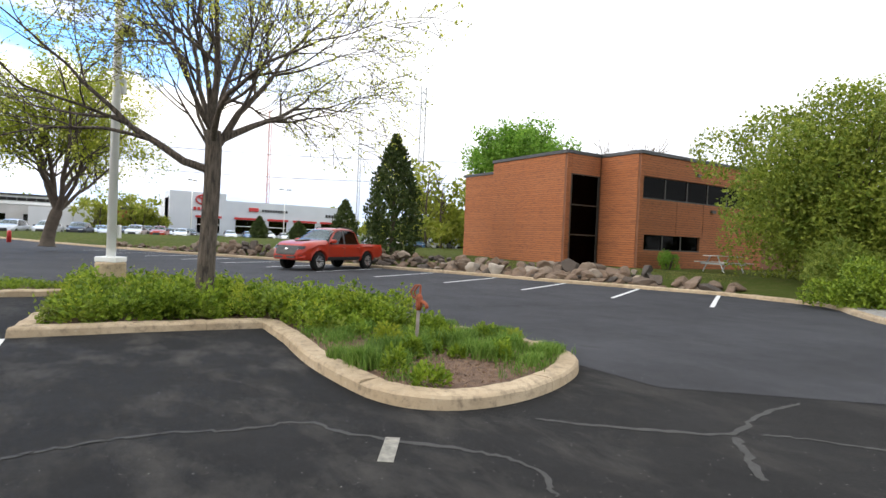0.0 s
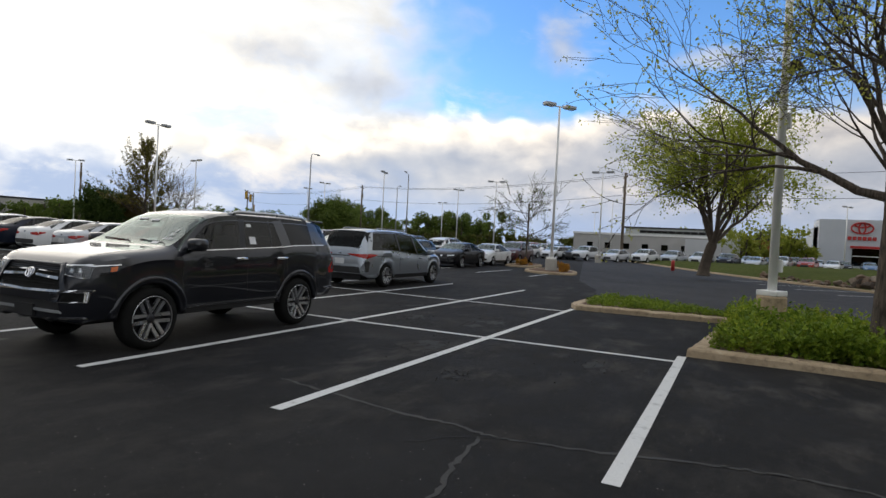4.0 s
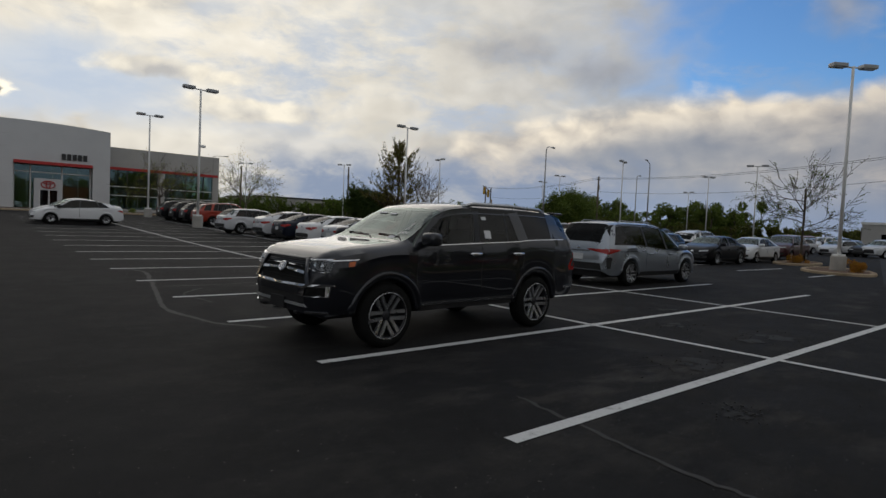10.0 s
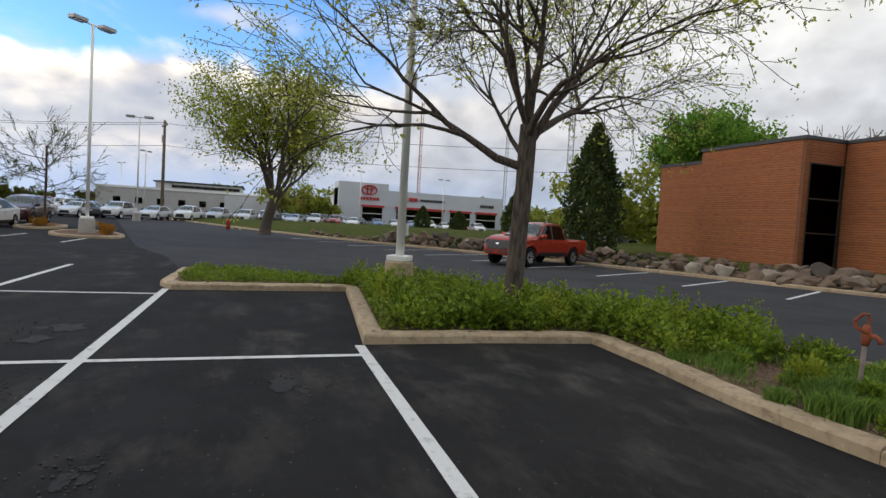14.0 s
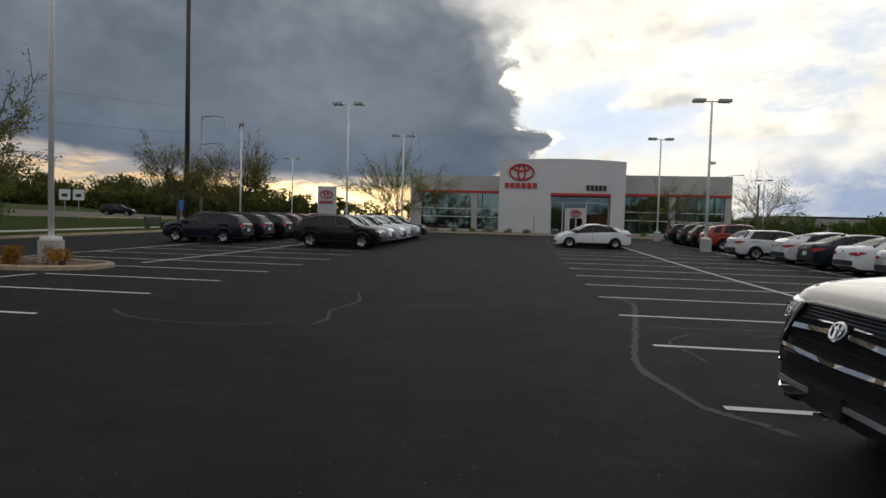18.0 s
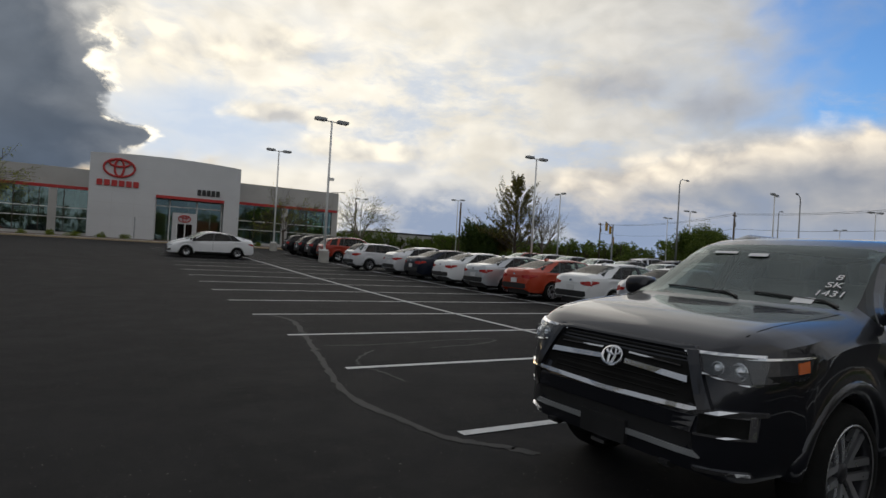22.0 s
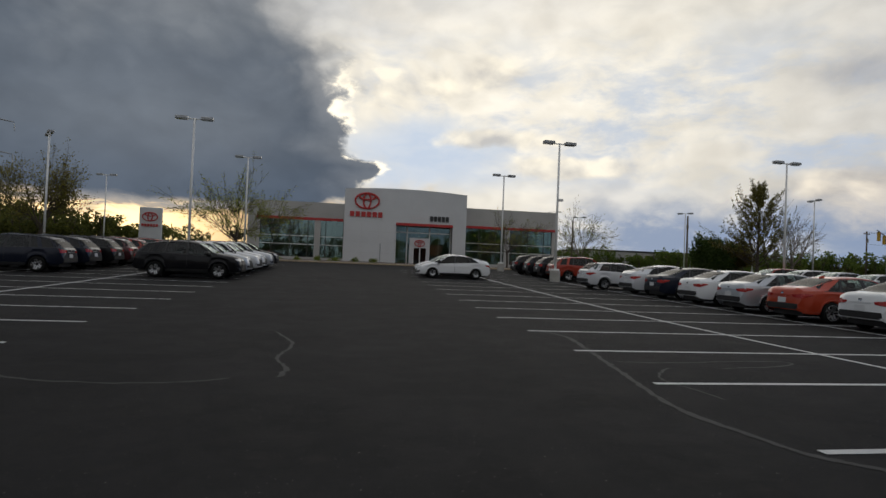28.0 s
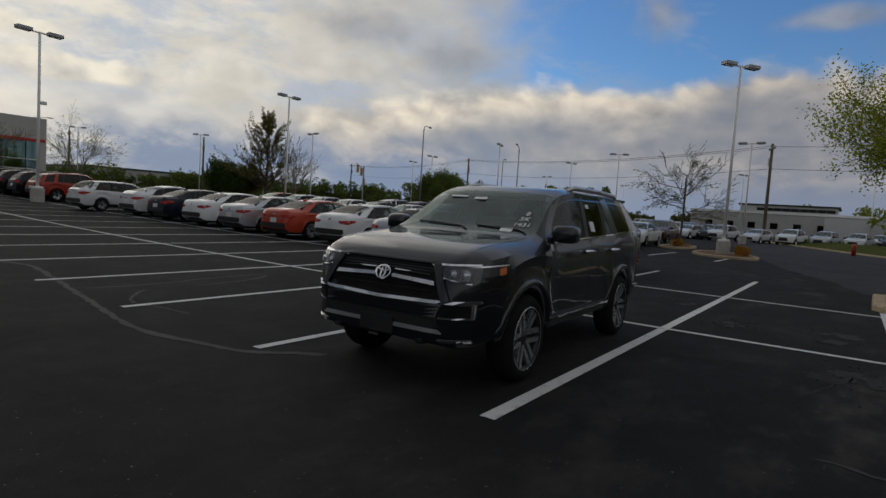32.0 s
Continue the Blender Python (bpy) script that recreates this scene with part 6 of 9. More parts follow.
def hero_details():
    g, c, b = P["graphite"], M["chrome"], M["black_plastic"]

    def front(name, corners, mat, off=0.012, deep=0.06, n=8, m=3, label=""):
        return part(name, on_end(hs, corners, False, off, deep, n, m), mat, hero, label)

    front("grille", ((-0.60, 0.745), (0.60, 0.745), (0.47, 1.035), (-0.47, 1.035)), M["tyre"], 0.006, 0.06, 10, 4, "black mesh grille")
    for z in (0.785, 0.815, 0.845, 0.985, 1.008):
        front("grille_slat", ((-0.46, z), (0.46, z), (0.46, z + 0.008), (-0.46, z + 0.008)), M["tyre"], 0.014, 0.03, 8, 1)
    for s in (-1, 1):
        front("grille_bar", ((s * 0.10, 0.955), (s * 0.45, 0.945), (s * 0.45, 0.953), (s * 0.10, 0.965)), c, 0.022, 0.03, 6, 1, "thin chrome grille bar")
        front("grille_bar", ((s * 0.09, 0.895), (s * 0.515, 0.872), (s * 0.505, 0.905), (s * 0.09, 0.923)), c, 0.030, 0.03, 8, 1, "chrome grille bar")
        front("grille_frame", ((s * 0.60, 0.75), (s * 0.665, 0.77), (s * 0.53, 1.045), (s * 0.47, 1.035)), g, 0.034, 0.05, 2, 4)
    # badge: an outer ring with two inner ones
    bx = hs.nose(0, 0.925) + 0.042
    ring = bmesh.new()
    for rx, rz_, oz in ((0.073, 0.051, 0), (0.021, 0.048, 0), (0.049, 0.019, 0.025)):
        pts = [(bx - (math.sin(a * math.pi / 12) * rz_ + oz) * 0.5, math.cos(a * math.pi / 12) * rx, 0.925 + oz + math.sin(a * math.pi / 12) * rz_) for a in range(24)]
        tube(ring, pts + [pts[0]], [0.0085] * 25, 6, False)
    part("badge", ring, c, hero, "chrome badge of interlaced rings")
    front("bonnet_lip", ((-0.52, 1.038), (0.52, 1.038), (0.50, 1.062), (-0.50, 1.062)), g, 0.03, 0.05, 10, 2)
    for s in (-1, 1):
        lamp = front("headlight", ((s * 0.54, 0.945), (s * 0.83, 0.905), (s * 0.83, 1.045), (s * 0.46, 1.026)), M["lamp_dark"], 0.002, 0.08, 8, 3, "black headlight housing under clear cover")
        part("headlight_wing", on_side(hs, ((1.99, 0.945), (2.27, 0.915), (2.27, 1.025), (1.93, 1.052)), s > 0, 0.003, 0.04, 5, 3), M["lamp_dark"], hero)
        front("headlight_strip", ((s * 0.45, 1.024), (s * 0.82, 1.046), (s * 0.82, 1.060), (s * 0.44, 1.040)), c, 0.020, 0.05, 8, 1, "chrome light strip")
        part("headlight_strip", on_side(hs, ((1.93, 1.052), (2.26, 1.030), (2.26, 1.042), (1.92, 1.063)), s > 0, 0.012, 0.03, 5, 1), c, hero, "chrome light strip")
        for y_, z_, r_ in ((0.645, 0.972, 0.036), (0.745, 0.968, 0.046)):
            x_ = hs.nose(s * y_, z_) + 0.004
            bowl = bmesh.new()
            lathe(bowl, [(r_, 0.010), (r_ * 0.92, 0.016), (r_ * 0.80, 0.004), (r_ * 0.62, 0.0), (r_ * 0.60, 0.010), (r_ * 0.42, 0.022), (0.0, 0.028)], 18)
            bmesh.ops.rotate(bowl, matrix=Matrix.Rotation(math.radians(-90), 3, "Z"), verts=bowl.verts[:])
            bmesh.ops.translate(bowl, vec=(x_ - 0.012, s * y_, z_), verts=bowl.verts[:])
            bmesh.ops.recalc_face_normals(bowl, faces=bowl.faces[:])
            part("headlight_lens", bowl, M["bright_lens"], hero, "clear headlight projector", True)
        front("headlight_blade", ((s * 0.54, 0.938), (s * 0.80, 0.902), (s * 0.80, 0.911), (s * 0.54, 0.947)), c, 0.026, 0.05, 6, 1)
        part("indicator", on_side(hs, ((1.985, 0.985), (2.050, 0.975), (2.035, 1.026), (1.965, 1.040)), s > 0, 0.010, 0.03, 2, 2), M["amber_lens"], hero, "amber side marker")
        front("headlight_cover", ((s * 0.535, 0.942), (s * 0.84, 0.902), (s * 0.84, 1.048), (s * 0.455, 1.028)), M["cover_glass"], 0.024, -0.020, 8, 3, "clear plastic lamp cover")
        front("fog_recess", ((s * 0.60, 0.635), (s * 0.80, 0.640), (s * 0.80, 0.735), (s * 0.60, 0.735)), M["tyre"], 0.012, 0.06, 5, 3, "dark fog light recess")
        for cc in (((s * 0.59, 0.735), (s * 0.82, 0.735), (s * 0.82, 0.748), (s * 0.59, 0.748)), ((s * 0.59, 0.622), (s * 0.82, 0.627), (s * 0.82, 0.640), (s * 0.59, 0.635)), ((s * 0.80, 0.630), (s * 0.82, 0.630), (s * 0.82, 0.748), (s * 0.80, 0.748))):
            front("fog_surround", cc, c, 0.022, 0.04, 5, 1, "chrome surround")
        front("corner_blade", ((s * 0.60, 0.432), (s * 0.80, 0.438), (s * 0.80, 0.460), (s * 0.58, 0.452)), c, 0.02, 0.04, 5, 1, "chrome lower blade")
        part("sill_strip", on_side(hs, ((-0.80, 0.475), (0.98, 0.475), (0.98, 0.50), (-0.80, 0.50)), s > 0, 0.035, 0.03, 8, 1), c, hero, "bright sill strip")
        front("tow_hook", ((s * 0.40, 0.40), (s * 0.46, 0.40), (s * 0.46, 0.44), (s * 0.40, 0.44)), b, 0.03, 0.05, 2, 2)
    for s in (-1, 1):
        front("bumper_chrome", ((0, 0.722), (s * 0.84, 0.748), (s * 0.84, 0.772), (0, 0.748)), c, 0.030, 0.05, 12, 1, "chrome bumper bar")
    front("bumper_face", ((-0.57, 0.63), (0.57, 0.63), (0.59, 0.715), (-0.59, 0.715)), g, 0.020, 0.06, 10, 3)
    front("lower_intake", ((-0.58, 0.525), (0.58, 0.525), (0.57, 0.625), (-0.57, 0.625)), b, 0.006, 0.05, 10, 2)
    # grey metal stands in for light catching the body-coloured lower lip
    front("skid_bar", ((-0.62, 0.505), (0.62, 0.505), (0.58, 0.535), (-0.58, 0.535)), M["grey_metal"], 0.022, 0.05, 10, 1, "lower bumper lip, light on its paint put in as grey")
    front("plate_holder", ((-0.17, 0.44), (0.17, 0.44), (0.17, 0.575), (-0.17, 0.575)), b, 0.032, 0.03, 3, 2)
    for s in (-1, 1):
        zr = [hs.lid(x, 0.64) for x in (-1.75, -1.62, -0.9, -0.15, 0.05)]
        pts = [(x, s * 0.64, z + o) for x, z, o in zip((-1.75, -1.62, -0.9, -0.15, 0.05), zr, (0.0, 0.038, 0.042, 0.038, 0.0))]
        part("roof_rail", tubed(pts, [0.02, 0.030, 0.030, 0.030, 0.02], 10), M["alloy"], hero, "silver roof rail", True)
        part("tail_light", on_end(hs, ((s * 0.70, 0.86), (s * 0.87, 0.84), (s * 0.87, 1.12), (s * 0.72, 1.10)), True, 0.03, 0.16, 4, 3), M["red_lens"], hero, "red and clear tail light")
        part("rear_bumper_corner", on_side(hs, ((-2.40, 0.56), (-2.0, 0.58), (-2.0, 0.60), (-2.40, 0.59)), s > 0, 0.02, 0.04, 4, 1), c, hero)
    for y0, y1, in ((0.70, 0.12), (0.05, -0.58)):
        pts = []
        for a in range(7):
            y = y0 + (y1 - y0) * a / 6
            x = 1.17 - 0.04 * a / 6 - (0.05 if a else 0)
            pts.append((x, y, hs.lid(x, y) + 0.010))
        part("wiper", tubed(pts, 0.007, 6), b, hero)
    for s in (-1, 1):
        part("bonnet_shut", on_top(hs, ((1.27, s * 0.745), (2.16, s * 0.69), (2.16, s * 0.698), (1.27, s * 0.755)), 0.001, 0.01, 8, 1), M["tyre"], hero)
    part("headliner", boxed(-1.85, 0.40, -0.60, 0.60, 1.685, 1.70), M["panel_grey"], hero, "pale grey headlining")
    part("rear_spoiler", boxed(-2.30, -2.05, -0.62, 0.62, 1.715, 1.755, 0.015), g, hero)
    # writing and papers on the windscreen
    tilt = math.degrees(math.atan2(1.695 - 1.285, 1.18 - 0.52))

    def on_glass(y, f, dz=0.012):
        x = 1.18 + (0.52 - 1.18) * f
        z = hs.lid(x, y)
        return Matrix.Translation((x + 0.006, y, z + dz)) @ Matrix.Rotation(math.radians(90), 4, "Z") @ Matrix.Rotation(math.radians(tilt), 4, "X")
    for txt, y, f in (("1431", 0.585, 0.24), ("SK", 0.575, 0.37), ("8", 0.575, 0.48)):
        words("windscreen_mark", txt, 0.095, on_glass(y, f, 0.006), M["white_paper"], hero, "white painted stock number", 0.001)
    for y, f, w, h in ((0.47, 0.09, 0.13, 0.07), (-0.08, 0.76, 0.15, 0.045), (-0.36, 0.80, 0.20, 0.035)):
        bm = bmesh.new()
        box(bm, -w / 2, w / 2, -h / 2, h / 2, 0, 0.002)
        ob = part("paper", bm, M["white_paper"], hero, "white paper sticker behind glass")
        ob.matrix_basis = on_glass(y, f, 0.005)
    for x, z, w, h in ((-0.26, 1.38, 0.12, 0.11), (-0.24, 1.60, 0.09, 0.045)):
        part("window_sticker", on_side(hs, ((x - w / 2, z - h / 2), (x + w / 2, z - h / 2), (x + w / 2, z + h / 2), (x - w / 2, z + h / 2)), True, 0.010, 0.006, 1, 1), M["white_paper"], hero, "white price sticker")
    part("front_plate_stub", on_end(hs, ((-0.05, 0.41), (0.05, 0.41), (0.05, 0.43), (-0.05, 0.43)), False, 0.06, 0.03, 1, 1), c, hero)


hero_details()

van = ordinary("van", "minivan", "silver minivan with red tail lights, clean", "minivan", P["steel"], 17.05, 10.75, 0, twin=True, spokes=6)
for left in (True, False):
    k_ = CAR["van"]
    part("slide_track", on_side(Shell(k_), ((-2.2, 0.93), (-0.75, 0.95), (-0.75, 0.965), (-2.2, 0.945)), left, 0.002, 0.01, 6, 1), M["black_plastic"], van)

ROW = "cars in the parking row"
base_sedan = ordinary("sedan", "sedan", "silver sedan backed against the stall line", "car", P["silver"], 16.3, 15.77, 0, ROW, spokes=5)
for y, mt, lab in ((18.42, "white", "white sedan with red tail lights"), (21.07, "orange_red", "bright orange-red sedan parked rear first"), (23.72, "silver", "pale silver sedan parked rear first"), (26.37, "white", "white sedan with red tail lights"), (29.02, "navy", "dark blue sedan in the parking row")):
    again(base_sedan, P[mt], P["silver"], 16.3 + random.uniform(-0.12, 0.12), y, random.uniform(-1.2, 1.2), lab + " parked rear first" if mt == "navy" else lab)
base_fast = ordinary("fastback", "hybrid_car", "pearl white hybrid fastback parked across the stalls", "car", P["white"], 6.9, 40.6, 180, spokes=5, far=True)
again(base_fast, P["pearl"], P["white"], 16.3, 31.67, 2, "pearl silver hybrid fastback in the row")
again(base_fast, P["white"], P["white"], 7.1, 43.3, 180, "white hybrid fastback parked behind its twin")
base_hatch = ordinary("hatch", "hatchback", "pale silver hatchback parked rear first", "car", P["pearl"], 15.2, 34.7, 3, ROW, spokes=5, far=True)
base_suv = ordinary("suv", "compact_suv", "black compact SUV at the row's end", "SUV", P["black"], -6.7, 33.0, 0, far=True)
for i, (x, y, mt, rz, lab) in enumerate((
        (16.2, 42.2, "red", 0, "red compact SUV behind the lamp post"), (16.2, 44.9, "black", 0, "dark compact SUV in the row"), (16.2, 47.6, "black", 0, "dark compact SUV in the row"), (16.0, 50.3, "black", 0, "dark compact SUV in the row"),
        (-6.8, 35.7, "silver", 0, "silver compact SUV beside its row neighbours"), (-6.7, 38.4, "pearl", 0, "pearl compact SUV beside its row neighbours"), (-6.8, 41.0, "white", 0, "white compact SUV beside its row neighbours"), (-6.7, 43.7, "silver", 0, "silver compact SUV beside its row neighbours"), (-6.7, 46.4, "black", 0, "black compact SUV beside its row neighbours"),
        (-14.4, 33.6, "navy", 180, "dark blue compact SUV facing away"), (-14.4, 36.3, "navy", 180, "dark blue compact SUV facing away"), (-14.3, 39.0, "black", 180, "black compact SUV facing away"), (-14.4, 41.7, "maroon", 180, "dark red compact SUV facing away"), (-14.4, 44.4, "red", 180, "red compact SUV facing away"), (-14.4, 49.7, "red", 180, "red compact SUV facing away"))):
    again(base_suv, P[mt], P["black"], x, y, rz + random.uniform(-1.5, 1.5), lab)
# second block of cars east of the cross aisle
for x, y, mt, rz, lab, src, old in (
        (31.6, 14.9, "black", 180, "black sedan facing the aisle", base_sedan, "silver"), (37.2, 15.2, "white", 180, "white sedan behind the black one", base_sedan, "silver"),
        (30.8, 20.4, "silver", 180, "silver sedan in the east block", base_sedan, "silver"), (30.8, 23.1, "white", 180, "white sedan in the east block", base_sedan, "silver"), (30.8, 25.8, "navy", 180, "dark blue sedan in the east block", base_sedan, "silver"),
        (30.8, 28.5, "pearl", 180, "pearl sedan in the east block", base_sedan, "silver"), (30.8, 31.2, "black", 180, "black sedan in the east block", base_sedan, "silver"), (30.8, 33.9, "white", 180, "white sedan in the east block", base_sedan, "silver"), (30.8, 36.6, "silver", 180, "silver sedan in the east block", base_sedan, "silver"),
        (43.5, 15.6, "maroon", 180, "dark maroon SUV beside the young tree", base_suv, "black"), (37.0, 18.3, "white", 0, "white SUV in the east block", base_suv, "black"), (37.0, 21.0, "black", 0, "black SUV in the east block", base_suv, "black"),
        (37.0, 23.7, "silver", 0, "silver SUV in the east block", base_suv, "black"), (37.0, 26.4, "red", 0, "red SUV in the east block", base_suv, "black"), (37.0, 29.1, "white", 0, "white SUV in the east block", base_suv, "black"), (37.0, 31.8, "navy", 0, "dark blue SUV in the east block", base_suv, "black"), (37.0, 34.5, "silver", 0, "silver SUV in the east block", base_suv, "black"),
        (30.8, 17.7, "blue", 180, "blue hatchback in the east block", base_hatch, "pearl"), (30.8, 39.3, "white", 180, "white hatchback in the east block", base_hatch, "pearl"), (30.8, 42.0, "red", 180, "red hatchback in the east block", base_hatch, "pearl")):
    again(src, P[mt], P[old], x, y, rz, lab)
# far rows along the street and before the second showroom
far_rnd = random.Random(5)
FAR = [(66 + 3.1 * i, 17.5 + 1.7 * i, 205) for i in range(9)] + [(62 + 2.2 * i, 21 - 2.9 * i, 165) for i in range(12)] + [(92, 4 - 2.8 * i, 175) for i in range(14)] + [(58, -26 - 2.8 * i, 160) for i in range(5)]
FAR += [(46.5 + 5.5 * (i % 2), 27 + 2.7 * (i // 2), 180 * (i % 2)) for i in range(10)]
fsuv = ordinary("suv", "compact_suv", "silver car parked in a far row across the lot", "SUV", P["silver"], 96, 22, 180, far=True, slim=True)
fhatch = ordinary("hatch", "hatchback", "silver car parked in a far row across the lot", "car", P["silver"], 96, 25, 180, far=True, slim=True)
for x, y, rz in FAR:
    src, old = far_rnd.choice(((fsuv, "silver"), (fhatch, "silver")))
    mt = far_rnd.choice(("white", "silver", "pearl", "silver", "navy", "black", "red", "blue", "white", "bronze"))
    col = {"white": "white", "silver": "silver", "pearl": "pearl", "navy": "dark blue", "black": "black", "red": "red", "blue": "blue", "bronze": "bronze"}[mt]
    again(src, P[mt], P[old], x, y, rz, f"{col} car parked in a far row across the lot")
truck = ordinary("pickup", "pickup_truck", "bright red crew-cab pickup backed to the boulders", "pickup truck", P["truck_red"], 24.85, -9.0, 119, spokes=6)
tk, tsh = CAR["pickup"], Shell(CAR["pickup"])
part("bed_cover", on_top(tsh, ((-2.62, -0.78), (-1.06, -0.78), (-1.06, 0.78), (-2.62, 0.78)), 0.008, 0.02, 2, 2), M["black_plastic"], truck)
part("big_grille", on_end(tsh, ((-0.50, 0.66), (0.50, 0.66), (0.56, 1.0), (-0.56, 1.0)), False, 0.035, 0.06, 8, 3), M["black_plastic"], truck, "black hexagon grille")
for z in (0.70, 0.77, 0.84, 0.91):
    part("grille_slat", on_end(tsh, ((-0.48, z), (0.48, z), (0.49, z + 0.012), (-0.49, z + 0.012)), False, 0.045, 0.02, 8, 1), M["black_plastic"], truck)
for s in (-1, 1):
    part("lower_intake", on_end(tsh, ((s * 0.10, 0.50), (s * 0.52, 0.50), (s * 0.52, 0.58), (s * 0.10, 0.58)), False, 0.062, 0.03, 4, 1), M["black_plastic"], truck)
    part("lamp_housing", on_end(tsh, ((s * 0.57, 0.86), (s * 0.80, 0.88), (s * 0.80, 0.99), (s * 0.58, 1.0)), False, 0.03, 0.06, 4, 2), M["lamp_dark"], truck)
    part("roof_rack", tubed([(-0.75, s * 0.55, 1.74), (-0.6, s * 0.55, 1.80), (0.2, s * 0.55, 1.81), (0.35, s * 0.55, 1.75)], 0.018, 6), M["black_plastic"], truck)
part("bonnet_scoop", on_top(tsh, ((1.55, -0.22), (2.0, -0.20), (2.0, 0.20), (1.55, 0.22)), 0.05, 0.01, 3, 3), M["black_plastic"], truck, "black bonnet scoop")
part("big_badge", on_end(tsh, ((-0.07, 0.84), (0.07, 0.84), (0.07, 0.895), (-0.07, 0.895)), False, 0.06, 0.03, 2, 2), M["chrome"], truck)
part("bumper", on_end(tsh, ((-0.80, 0.46), (0.80, 0.46), (0.84, 0.62), (-0.84, 0.62)), False, 0.05, 0.06, 8, 2), P["truck_red"], truck)
street_car = again(base_suv, P["black"], P["black"], -58, 84, 20, "black SUV on the street beyond the verge")
street_car.location.z = 0.97 + ground_z(0, 84)


# ---- buildings ----
def wall_box(parent, name, x0, x1, y0, y1, z0, z1, mat, label="", bevel=0.0):
    return part(name, boxed(x0, x1, y0, y1, z0, z1, bevel), mat, parent, label)


def emblem(parent, cx, cz, y, rx, rz, tubew, mat, along_x=True, flip=1):
    """Three interlaced rings on a wall; along_x: the wall runs along x."""
    bm = bmesh.new()
    for a_, b_, oz in ((rx, rz, 0.0), (rx * 0.30, rz * 0.96, 0.0), (rx * 0.66, rz * 0.40, rz * 0.55)):
        pts = []
        for i in range(33):
            t = i * math.pi / 16
            u, w = cx + a_ * math.cos(t), cz + oz + b_ * math.sin(t)
            pts.append((u, y, w) if along_x else (y, u, w))
        tube(bm, pts, [tubew] * 33, 6, False)
    return part("emblem", bm, mat, parent, "red emblem of interlaced rings")


def bars(parent, name, x0, x1, z0, z1, y, n, mat, along_x=True):
    """Plain upright blocks standing in for brand lettering."""
    w = (x1 - x0) / n
    for i in range(n):
        a, b = x0 + w * (i + 0.12), x0 + w * (i + 0.88)
        part(name, boxed(a, b, y - 0.06, y + 0.06, z0, z1, 0.02) if along_x else boxed(y - 0.06, y + 0.06, a, b, z0, z1, 0.02), mat, parent)


GZ = 0.62
deal = thing("dealership", "white panelled car showroom with red fascia and glass front", "building", kind="structure")


